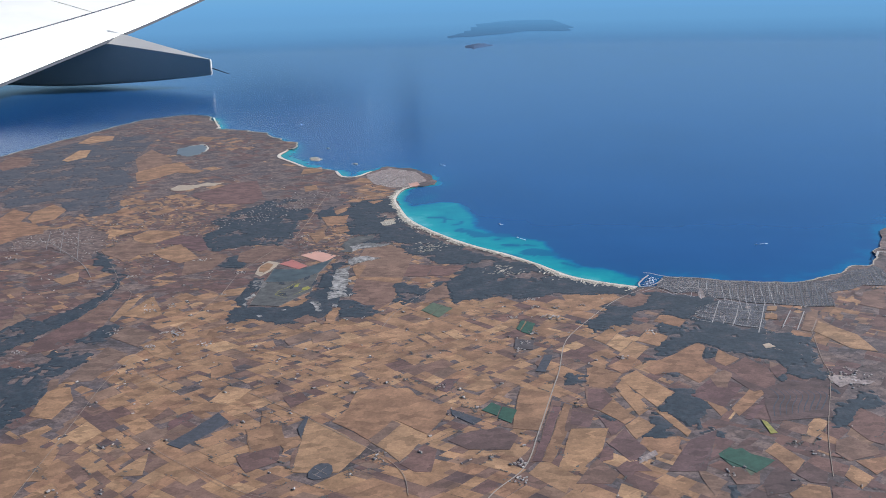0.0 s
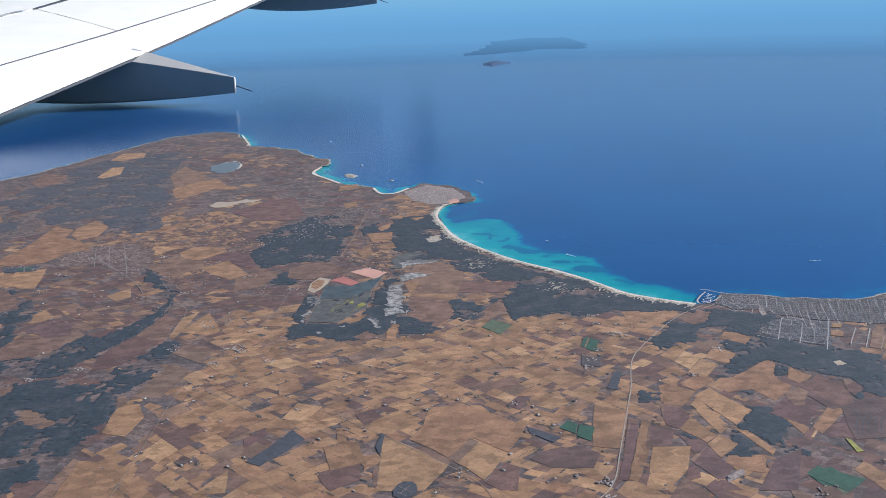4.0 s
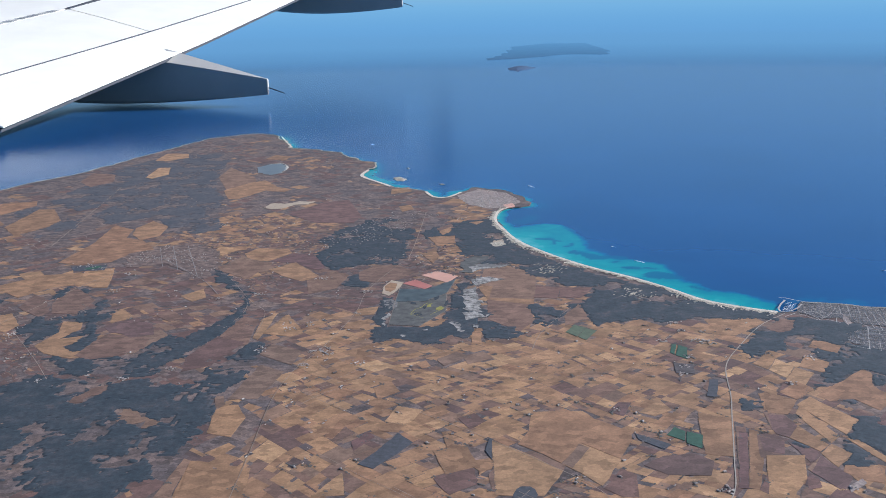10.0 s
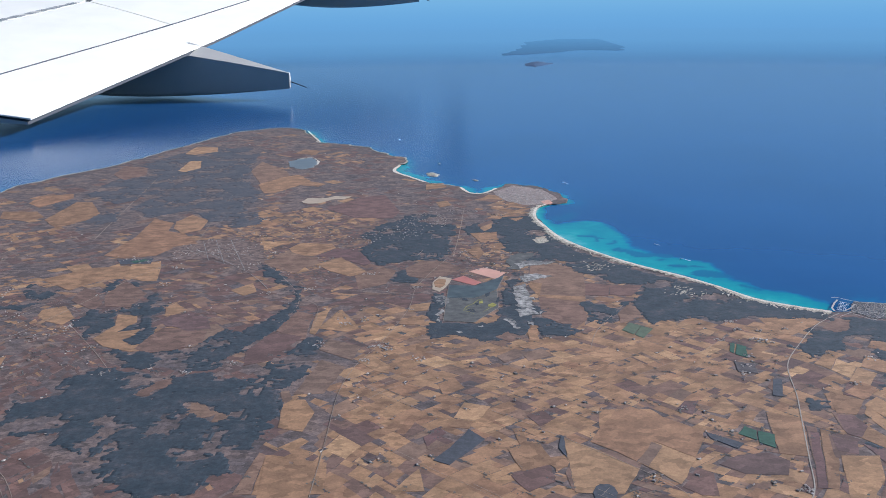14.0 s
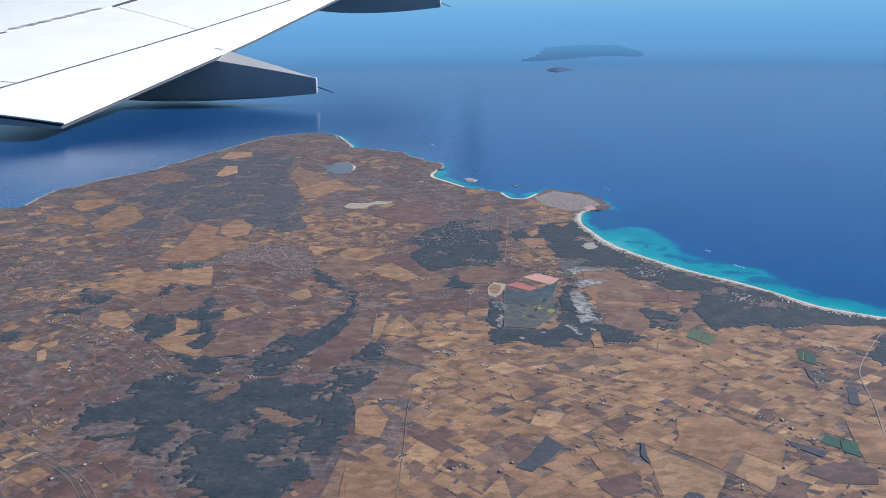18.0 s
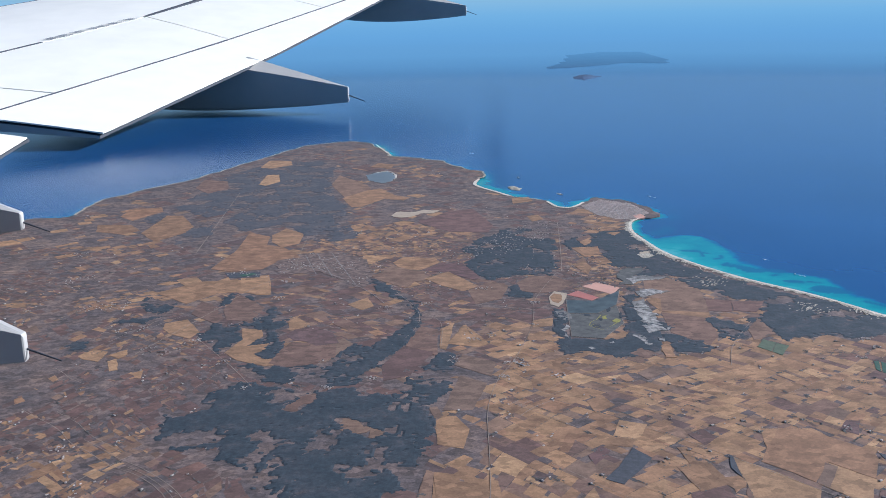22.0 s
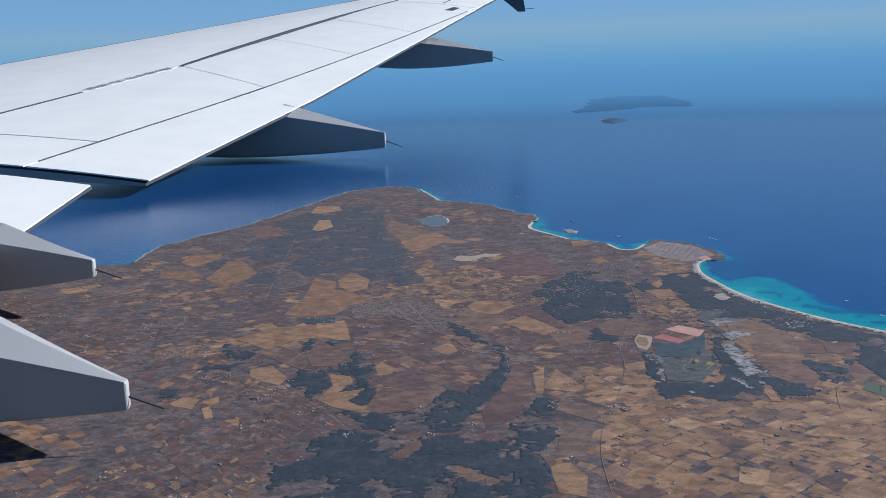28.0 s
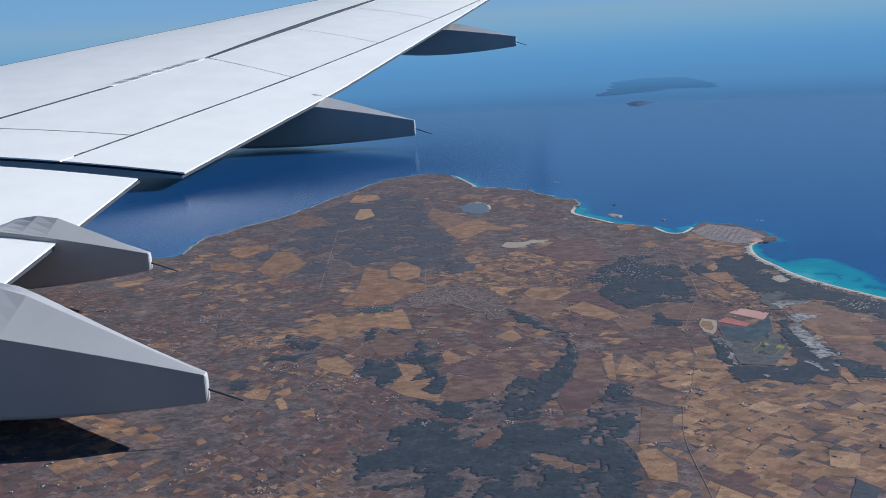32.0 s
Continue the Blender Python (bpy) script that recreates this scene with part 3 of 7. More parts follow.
for corners in (
        [(-0.475, 3.443), (-0.295, 3.419), (-0.334, 3.086), (-0.373, 3.062), (-0.436, 3.165), (-0.475, 3.267)],
        ):
    landmark("field", corners, FIELDS["straw"][0], 0.0056, "large tan stubble field", 0.004)
for corners in (
        [(-0.205, 3.039), (-0.164, 3.123), (-0.128, 3.084), (-0.171, 2.994)],
        [(-0.127, 3.080), (-0.093, 3.054), (-0.141, 2.958), (-0.168, 2.991)],
        ):
    landmark("field", corners, M_CROP2, 0.0056, "dull green irrigated field", 0.004)
LAKE = [(-2.157, 6.805), (-2.093, 6.927), (-2.001, 6.983), (-1.923, 6.785), (-1.918, 6.544), (-1.992, 6.458), (-2.092, 6.558)]
landmark("lake", LAKE, M_LAKE, 0.0061, "shallow grey inland lagoon", 0.02)
ribbon("lake_shore", rounded(LAKE[1:5], 8), 0.014, M_SAND, 0.0060, uneven=1.6, label="white salt rim of the lagoon")
landmark("lake", [(-1.788, 5.335), (-1.767, 5.414), (-1.62, 5.472), (-1.50, 5.50), (-1.54, 5.40), (-1.617, 5.366), (-1.734, 5.254)], M_LOBE, 0.0061, "dried white lagoon", 0.03)
landmark("sports_ground", [(-2.433, 4.033), (-2.265, 4.054), (-2.247, 3.959), (-2.389, 3.952)], M_ORCHARD, 0.0061, "green sports ground beside the town", 0.004)
for corners in (
        [(-0.518, 3.614), (-0.315, 3.885), (-0.273, 3.649), (-0.296, 3.379), (-0.481, 3.455)],
        ):
    landmark("field", corners, FIELDS["straw"][0], 0.0055, "large tan stubble field", 0.005)
for corners in (
        [(-1.289, 1.865), (-1.296, 2.072), (-1.233, 2.062), (-1.199, 1.865)],
        [(-1.220, 2.051), (-1.126, 2.031), (-1.110, 1.866), (-1.195, 1.865)],
        [(-0.067, 2.348), (0.012, 2.442), (0.035, 2.361), (-0.025, 2.323)],
        [(0.325, 3.167), (0.512, 3.178), (0.535, 3.122), (0.392, 2.982), (0.331, 3.002)],
        ):
    landmark("field", corners, FIELDS["straw"][0], 0.0055, "large tan stubble field", 0.005)
for corners in (
        [(0.682, 1.933), (0.723, 1.980), (0.762, 1.878), (0.718, 1.821)],
        [(0.121, 1.905), (0.209, 1.885), (0.163, 1.755), (0.086, 1.851)],
        ):
    landmark("field", corners, FIELDS["straw"][0], 0.0055, "large tan stubble field", 0.005)
for corners in (
        [(-0.482, 3.440), (-0.298, 3.364), (-0.323, 3.151), (-0.368, 3.055), (-0.483, 3.196)],
        [(-1.336, 1.864), (-1.319, 2.083), (-1.296, 2.072), (-1.293, 1.865)],
        ):
    landmark("field", corners, FIELDS["ploughed"][0], 0.0056, "large red-brown ploughed field", 0.005)
for corners in (
        [(0.145, 2.900), (0.162, 2.900), (0.136, 2.806), (0.126, 2.827)],
        [(0.168, 2.896), (0.193, 2.870), (0.168, 2.765), (0.139, 2.799)],
        [(-0.014, 2.201), (0.015, 2.248), (0.041, 2.220), (0.025, 2.164)],
        [(0.045, 2.220), (0.083, 2.197), (0.060, 2.116), (0.026, 2.151)],
        [(0.563, 1.908), (0.605, 1.947), (0.690, 1.881), (0.627, 1.825)],
        ):
    landmark("field", corners, M_CROP, 0.0062, "dark green irrigated field", 0.003)
for corners in (
        [(-0.204, 3.045), (-0.165, 3.115), (-0.131, 3.082), (-0.171, 2.993)],
        [(-0.129, 3.078), (-0.101, 3.045), (-0.144, 2.954), (-0.167, 2.989)],
        ):
    landmark("field", corners, M_CROP2, 0.0062, "dull green irrigated field", 0.003)
for corners in (
        [(-0.848, 2.046), (-0.771, 2.188), (-0.757, 2.23), (-0.711, 2.167), (-0.806, 2.018)],
        [(-0.392, 1.882), (-0.398, 1.854), (-0.417, 1.842), (-0.434, 1.842), (-0.451, 1.854), (-0.452, 1.882), (-0.441, 1.91), (-0.428, 1.923), (-0.408, 1.923), (-0.397, 1.91)],
        [(0.197, 2.587), (0.225, 2.587), (0.186, 2.450), (0.157, 2.456)],
        [(-0.100, 2.212), (-0.014, 2.144), (-0.039, 2.111), (-0.098, 2.177)],
        ):
    landmark("field", corners, M_ORCHARD, 0.0062, "dark orchard plot", 0.003)

for line in ([(-0.438, 1.898), (-0.404, 1.866)], [(-0.432, 1.866), (-0.409, 1.904)], [(-0.441, 1.871), (-0.416, 1.85)]):
    ribbon("track", line, 0.0012, M_TRACK, 0.0066)

CLEARED, HEDGED = [], []
for corners in ([(-1.627, 2.419), (-1.543, 2.392), (-1.458, 2.302), (-1.492, 2.259), (-1.598, 2.354)], [(-1.80, 2.46), (-1.77, 2.53), (-1.72, 2.59), (-1.70, 2.57), (-1.745, 2.44)]):
    CLEARED.append(np.array(corners))
    landmark("clearing", corners, FIELDS["ploughed"][0], 0.00555, "worn brown clearing in the wood", 0.05)


def plot(corners, mat, label):
    """A large field; woods stop at its edge, hedges follow some of its sides."""
    CLEARED.append(np.array(corners))
    HEDGED.append(corners)
    return landmark("field", corners, mat, 0.00555, label, 0.004)


for corners in (
        [(0.603, 2.865), (0.645, 2.937), (0.716, 2.869), (0.676, 2.803)],
        [(0.511, 2.692), (0.566, 2.789), (0.617, 2.721), (0.571, 2.634)],
        [(0.405, 2.660), (0.460, 2.759), (0.497, 2.688), (0.442, 2.596)],
        [(0.427, 2.569), (0.499, 2.686), (0.539, 2.630), (0.475, 2.532)],
        [(0.317, 2.473), (0.347, 2.488), (0.399, 2.397), (0.353, 2.330), (0.299, 2.359)],
        [(0.483, 2.457), (0.704, 2.660), (0.716, 2.628), (0.682, 2.528), (0.685, 2.495), (0.709, 2.451), (0.691, 2.421), (0.628, 2.346), (0.583, 2.429), (0.509, 2.414)],
        [(0.748, 2.602), (0.771, 2.554), (0.794, 2.519), (0.737, 2.463), (0.717, 2.503)],
        [(0.402, 2.391), (0.460, 2.448), (0.539, 2.285), (0.469, 2.191)],
        ):
    plot(corners, FIELDS["straw"][0], "tan stubble field after harvest")
for corners in (
        [(0.368, 2.716), (0.405, 2.758), (0.456, 2.837), (0.502, 2.794), (0.458, 2.759), (0.403, 2.664)],
        [(0.669, 2.170), (0.787, 2.335), (0.804, 2.286), (0.680, 2.127)],
        [(0.606, 2.235), (0.627, 2.266), (0.656, 2.162), (0.630, 2.131)],
        [(0.305, 2.184), (0.354, 2.260), (0.402, 2.135), (0.364, 2.097), (0.337, 2.139)],
        [(0.362, 2.089), (0.410, 2.138), (0.445, 2.084), (0.380, 2.011)],
        [(0.126, 1.910), (0.218, 2.233), (0.238, 2.214), (0.201, 2.036), (0.148, 1.896)],
        [(0.460, 2.174), (0.491, 2.163), (0.528, 2.048), (0.509, 2.018)],
        [(0.394, 2.010), (0.481, 2.020), (0.476, 1.976), (0.410, 1.909), (0.393, 1.952)],
        [(0.377, 2.333), (0.409, 2.389), (0.447, 2.183), (0.412, 2.143)],
        ):
    plot(corners, FIELDS["straw"][0], "tan stubble field after harvest")
for corners in (
        [(-0.656, 2.120), (-0.569, 2.162), (-0.541, 2.054), (-0.617, 2.000)],
        [(-0.543, 2.061), (-0.493, 2.078), (-0.495, 2.033), (-0.533, 1.981)],
        [(-0.946, 1.880), (-0.883, 2.000), (-0.862, 1.883)],
        [(-0.960, 2.201), (-0.934, 2.308), (-0.912, 2.281), (-0.934, 2.194)],
        [(-0.855, 2.549), (-0.808, 2.606), (-0.771, 2.519), (-0.834, 2.455)],
        [(-0.815, 2.266), (-0.780, 2.303), (-0.744, 2.277), (-0.756, 2.233), (-0.809, 2.240)],
        [(-0.800, 2.302), (-0.772, 2.407), (-0.693, 2.380), (-0.736, 2.277)],
        [(-0.377, 2.360), (-0.226, 2.363), (-0.192, 2.291), (-0.285, 2.122), (-0.394, 2.151)],
        [(-0.734, 2.748), (-0.700, 2.778), (-0.682, 2.725), (-0.711, 2.705)],
        [(-2.474, 3.806), (-2.398, 3.969), (-2.290, 3.721), (-2.400, 3.699), (-2.423, 3.657)],
        ):
    plot(corners, FIELDS["straw"][0], "tan stubble field after harvest")
for corners in (
        [(-2.290, 3.721), (-2.344, 3.922), (-2.170, 3.854), (-2.203, 3.701)],
        [(-1.831, 4.278), (-1.807, 4.344), (-1.751, 4.251), (-1.801, 4.224)],
        [(-1.768, 4.361), (-1.687, 4.389), (-1.662, 4.306), (-1.739, 4.268)],
        [(-1.582, 3.815), (-1.518, 3.906), (-1.485, 3.838), (-1.541, 3.785)],
        [(-1.651, 4.225), (-1.610, 4.334), (-1.454, 4.307), (-1.419, 4.226), (-1.511, 4.073), (-1.610, 4.122)],
        [(-1.430, 3.907), (-1.365, 4.049), (-1.223, 3.819), (-1.270, 3.775), (-1.371, 3.817)],
        [(-1.311, 3.103), (-1.267, 3.280), (-1.189, 3.136), (-1.258, 3.073)],
        [(-1.344, 3.012), (-1.354, 3.229), (-1.306, 3.296), (-1.311, 3.103), (-1.323, 2.998)],
        [(-1.132, 2.736), (-1.102, 2.812), (-1.019, 2.702), (-1.019, 2.632), (-1.066, 2.654)],
        ):
    plot(corners, FIELDS["straw"][0], "tan stubble field after harvest")
for corners in (
        [(-2.530, 4.109), (-2.503, 4.484), (-2.543, 4.893), (-2.398, 4.788), (-2.371, 4.598), (-2.264, 4.534), (-2.119, 4.331), (-2.232, 4.254), (-2.273, 4.103), (-2.411, 4.057)],
        [(-2.396, 4.820), (-2.354, 4.989), (-2.222, 4.846), (-2.204, 4.622), (-2.278, 4.535), (-2.359, 4.659)],
        [(-3.171, 4.886), (-3.187, 5.369), (-3.090, 5.364), (-2.918, 5.050), (-2.919, 4.875), (-3.020, 4.683)],
        [(-3.477, 5.344), (-3.505, 5.553), (-3.320, 5.630), (-3.261, 5.497), (-3.356, 5.220)],
        [(-2.178, 5.880), (-2.152, 6.074), (-1.976, 6.248), (-1.845, 6.003), (-1.900, 5.861), (-2.013, 5.597), (-2.075, 5.600)],
        [(-1.891, 5.861), (-1.864, 6.004), (-1.728, 5.898), (-1.761, 5.805)],
        ):
    plot(corners, FIELDS["straw"][0], "tan stubble field after harvest")
for corners in (
        [(-2.893, 6.450), (-2.927, 6.872), (-2.839, 6.865), (-2.759, 6.554), (-2.829, 6.389)],
        [(-2.629, 3.920), (-2.549, 3.965), (-2.487, 3.873), (-2.506, 3.743)],
        [(-3.523, 5.114), (-3.317, 5.105), (-3.202, 4.956), (-3.265, 4.855), (-3.454, 4.932)],
        [(-2.184, 7.203), (-2.135, 7.413), (-1.992, 7.326), (-2.000, 7.117)],
        [(-3.077, 7.219), (-3.095, 7.586), (-2.901, 7.566), (-2.837, 7.338), (-2.990, 7.183)],
        [(-0.969, 5.293), (-0.909, 5.329), (-0.873, 5.212), (-0.943, 5.140)],
        [(-1.055, 5.855), (-0.944, 5.895), (-0.921, 5.754), (-1.049, 5.672)],
        [(-0.995, 3.336), (-0.916, 3.369), (-0.925, 3.270), (-1.000, 3.254)],
        [(-1.020, 3.177), (-0.934, 3.176), (-0.920, 3.102), (-1.023, 3.111)],
        ):
    plot(corners, FIELDS["straw"][0], "tan stubble field after harvest")
for corners in (
        [(-0.742, 4.484), (-0.623, 4.537), (-0.629, 4.424), (-0.722, 4.345)],
        [(-0.665, 4.290), (-0.608, 4.315), (-0.588, 4.211), (-0.648, 4.162)],
        [(-0.556, 4.844), (-0.463, 4.873), (-0.510, 4.777)],
        [(-0.539, 3.087), (-0.506, 3.102), (-0.509, 2.990), (-0.555, 2.990)],
        [(-2.122, 2.963), (-2.094, 3.107), (-2.132, 3.231), (-2.049, 3.215), (-2.026, 3.137), (-2.060, 3.033), (-1.983, 3.062), (-1.982, 2.991), (-2.015, 2.949), (-1.958, 2.896), (-1.891, 2.909), (-1.875, 2.857), (-1.938, 2.831), (-2.053, 2.882)],
        [(-1.927, 3.062), (-1.874, 3.092), (-1.788, 3.048), (-1.875, 2.857), (-1.901, 2.949)],
        [(-1.319, 2.429), (-1.255, 2.430), (-1.212, 2.339), (-1.224, 2.211), (-1.299, 2.234)],
        ):
    plot(corners, FIELDS["straw"][0], "tan stubble field after harvest")
for corners in (
        [(1.141, 2.832), (1.165, 2.857), (1.203, 2.710), (1.168, 2.651), (1.100, 2.744)],
        [(0.521, 3.060), (0.604, 3.162), (0.650, 3.142), (0.602, 3.023), (0.550, 3.012)],
        [(0.880, 2.491), (0.905, 2.468), (0.901, 2.406), (0.851, 2.389)],
        [(0.289, 2.348), (0.344, 2.325), (0.356, 2.269), (0.301, 2.184), (0.282, 2.202)],
        [(0.297, 2.001), (0.354, 2.066), (0.393, 1.966), (0.345, 1.892)],
        [(0.194, 1.796), (0.263, 1.917), (0.305, 1.834), (0.276, 1.791)],
        [(0.108, 1.925), (0.186, 2.253), (0.212, 2.242), (0.123, 1.911)],
        [(0.199, 2.067), (0.228, 2.197), (0.289, 2.159), (0.246, 2.049)],
        [(0.559, 1.834), (0.581, 1.859), (0.640, 1.836), (0.617, 1.774), (0.566, 1.777)],
        ):
    plot(corners, FIELDS["ploughed"][0], "red-brown ploughed field")
for corners in (
        [(0.162, 2.522), (0.197, 2.597), (0.210, 2.591), (0.177, 2.446)],
        [(-0.509, 1.982), (-0.467, 2.086), (-0.389, 2.111), (-0.304, 2.031), (-0.344, 1.959), (-0.441, 1.896), (-0.501, 1.894)],
        [(-0.580, 2.814), (-0.509, 2.854), (-0.473, 2.791), (-0.562, 2.739)],
        [(-0.666, 2.972), (-0.621, 3.030), (-0.561, 2.960), (-0.614, 2.918)],
        [(-0.666, 2.786), (-0.603, 2.852), (-0.552, 2.814), (-0.637, 2.726)],
        [(-0.194, 3.222), (-0.118, 3.373), (-0.102, 3.176), (-0.198, 3.113)],
        [(-2.275, 3.461), (-2.277, 3.700), (-2.111, 3.501), (-2.116, 3.318), (-2.223, 3.334)],
        [(-1.692, 4.047), (-1.644, 4.173), (-1.449, 3.976), (-1.490, 3.883), (-1.623, 3.928)],
        [(-1.469, 3.040), (-1.433, 3.260), (-1.365, 3.228), (-1.347, 2.941)],
        ):
    plot(corners, FIELDS["ploughed"][0], "red-brown ploughed field")
for corners in (
        [(-1.280, 2.847), (-1.259, 2.957), (-1.138, 2.877), (-1.151, 2.748)],
        [(-2.348, 6.407), (-2.360, 6.823), (-2.086, 6.387), (-2.032, 6.220), (-2.174, 5.927)],
        [(-3.319, 6.315), (-3.361, 6.662), (-3.162, 6.586), (-3.071, 6.297), (-3.159, 6.093)],
        [(-1.268, 3.746), (-1.169, 3.893), (-1.089, 3.827), (-1.119, 3.624), (-1.226, 3.549)],
        [(-1.049, 3.869), (-0.989, 3.980), (-0.878, 3.977), (-0.797, 3.864), (-0.863, 3.739), (-0.961, 3.700), (-1.038, 3.742)],
        [(-0.758, 4.241), (-0.713, 4.318), (-0.707, 4.115), (-0.754, 4.140)],
        [(-0.726, 4.691), (-0.649, 4.815), (-0.635, 4.719), (-0.706, 4.630)],
        [(-1.792, 3.092), (-1.713, 3.121), (-1.668, 3.062), (-1.733, 2.870), (-1.809, 2.870)],
        ):
    plot(corners, FIELDS["ploughed"][0], "red-brown ploughed field")
for corners in (
        [(-1.345, 2.488), (-1.316, 2.498), (-1.295, 2.430), (-1.313, 2.392)],
        ):
    plot(corners, FIELDS["ploughed"][0], "red-brown ploughed field")
for corners in (
        [(0.580, 2.264), (0.685, 2.401), (0.746, 2.318), (0.653, 2.180), (0.620, 2.217)],
        [(0.264, 1.924), (0.296, 1.979), (0.310, 1.949), (0.279, 1.916)],
        [(0.298, 1.861), (0.333, 1.899), (0.350, 1.858), (0.319, 1.808)],
        [(0.309, 2.092), (0.341, 2.123), (0.362, 2.089), (0.322, 2.037)],
        [(0.481, 1.947), (0.569, 2.030), (0.623, 1.982), (0.555, 1.901), (0.467, 1.852)],
        [(-0.153, 2.356), (-0.113, 2.423), (-0.073, 2.415), (-0.114, 2.320)],
        [(-0.881, 2.178), (-0.840, 2.239), (-0.819, 2.205), (-0.869, 2.122)],
        [(-1.485, 4.073), (-1.431, 4.200), (-1.309, 4.201), (-1.217, 3.955), (-1.240, 3.908), (-1.391, 4.049)],
        [(-1.611, 5.136), (-1.450, 5.440), (-1.297, 5.514), (-1.169, 5.043), (-1.193, 4.871), (-1.405, 4.881)],
        ):
    plot(corners, FIELDS["maroon"][0], "dark maroon ploughed field")
for corners in (
        [(-1.939, 3.152), (-1.905, 3.263), (-1.802, 3.198), (-1.814, 3.107), (-1.895, 3.092)],
        ):
    plot(corners, FIELDS["maroon"][0], "dark maroon ploughed field")
for corners in (
        [(0.370, 2.465), (0.410, 2.548), (0.481, 2.521), (0.432, 2.435)],
        [(0.733, 2.438), (0.814, 2.529), (0.858, 2.389), (0.819, 2.294), (0.763, 2.279), (0.726, 2.378)],
        [(0.148, 1.896), (0.222, 2.035), (0.291, 1.986), (0.200, 1.833)],
        [(-0.648, 1.978), (-0.555, 2.031), (-0.536, 1.953), (-0.611, 1.910)],
        [(-0.590, 2.317), (-0.544, 2.355), (-0.514, 2.301), (-0.555, 2.247)],
        [(-0.271, 3.630), (-0.169, 3.592), (-0.200, 3.442), (-0.290, 3.459)],
        [(-0.169, 3.592), (-0.033, 3.593), (-0.101, 3.443), (-0.191, 3.460)],
        [(-1.532, 2.846), (-1.477, 3.034), (-1.360, 2.978), (-1.430, 2.748), (-1.511, 2.701)],
        ):
    plot(corners, FIELDS["fallow"][0], "dull brown fallow field")
for corners in (
        [(0.562, 1.921), (0.600, 1.954), (0.662, 1.895), (0.642, 1.842), (0.581, 1.859)],
        ):
    plot(corners, M_CROP, "dark green irrigated field")
for corners in (
        [(1.015, 2.377), (1.058, 2.380), (1.030, 2.318), (1.002, 2.329)],
        [(-0.428, 4.417), (-0.375, 4.443), (-0.389, 4.351), (-0.439, 4.336)],
        ):
    plot(corners, M_LOBE, "pale bare ground")
for corners in (
        [(0.671, 1.728), (0.728, 1.770), (0.774, 1.753), (0.758, 1.705), (0.675, 1.709)],
        [(0.828, 1.802), (0.863, 1.854), (0.889, 1.789), (0.845, 1.743)],
        [(0.883, 1.870), (0.962, 1.888), (0.938, 1.834), (0.901, 1.804)],
        [(1.153, 2.825), (1.231, 2.692), (1.233, 2.545), (1.162, 2.578), (1.106, 2.732)],
        ):
    plot(corners, FIELDS["straw"][0], "tan stubble field after harvest")
for corners in (
        [(0.942, 2.059), (1.013, 2.157), (1.054, 2.093), (0.987, 1.945), (0.957, 1.971)],
        [(0.625, 1.775), (0.689, 1.857), (0.718, 1.771), (0.673, 1.733), (0.619, 1.725)],
        [(0.719, 1.818), (0.765, 1.870), (0.795, 1.819), (0.772, 1.768), (0.735, 1.775)],
        [(0.781, 1.758), (0.839, 1.735), (0.888, 1.723), (0.877, 1.700), (0.761, 1.705)],
        [(0.735, 2.444), (0.815, 2.527), (0.855, 2.445), (0.851, 2.353), (0.822, 2.276), (0.768, 2.342)],
        [(0.859, 2.436), (0.904, 2.468), (0.910, 2.416), (0.859, 2.366)],
        ):
    plot(corners, FIELDS["fallow"][0], "dull brown fallow field")
for corners in (
        [(0.873, 1.975), (0.916, 1.997), (0.963, 1.934), (0.954, 1.900), (0.869, 1.870), (0.852, 1.917)],
        [(0.482, 1.971), (0.531, 2.005), (0.572, 1.966), (0.498, 1.855), (0.476, 1.901)],
        [(0.498, 1.855), (0.550, 1.789), (0.502, 1.731), (0.492, 1.812)],
        [(1.144, 2.906), (1.199, 2.936), (1.099, 2.722), (1.066, 2.745)],
        [(1.426, 3.105), (1.529, 3.150), (1.425, 2.919), (1.36, 2.98)],
        ):
    plot(corners, FIELDS["ploughed"][0], "red-brown ploughed field")
for corners in (
        [(0.688, 2.111), (0.806, 2.276), (0.777, 2.206), (0.702, 2.099)],
        [(1.035, 2.425), (1.074, 2.448), (1.094, 2.404), (1.078, 2.375), (1.019, 2.375)],
        ):
    plot(corners, FIELDS["maroon"][0], "dark maroon ploughed field")
plot([(0.61, 1.941), (0.63, 1.949), (0.65, 1.904), (0.635, 1.893)], M_CROP, "dark green irrigated field")
plot([(0.605, 1.85), (0.655, 1.903), (0.683, 1.879), (0.61, 1.812)], M_CROP2, "dull green irrigated field")
landmark("reeds", [(0.726, 2.098), (0.739, 2.09), (0.747, 2.025), (0.727, 2.02), (0.726, 2.052)], M_YELLOW, 0.0063, "bright yellow-green patch of reeds", 0.004)
landmark("village_ground", [(1.015, 2.367), (1.077, 2.372), (1.112, 2.337), (1.095, 2.306), (1.01, 2.319)], M_STREET, 0.0063, "bare pale ground beside the village", 0.05)
landmark("bare_ground", [(0.903, 2.625), (0.929, 2.637), (0.939, 2.603), (0.903, 2.592)], M_LOBE, 0.0066, "bare pale ground in the wood", 0.01)
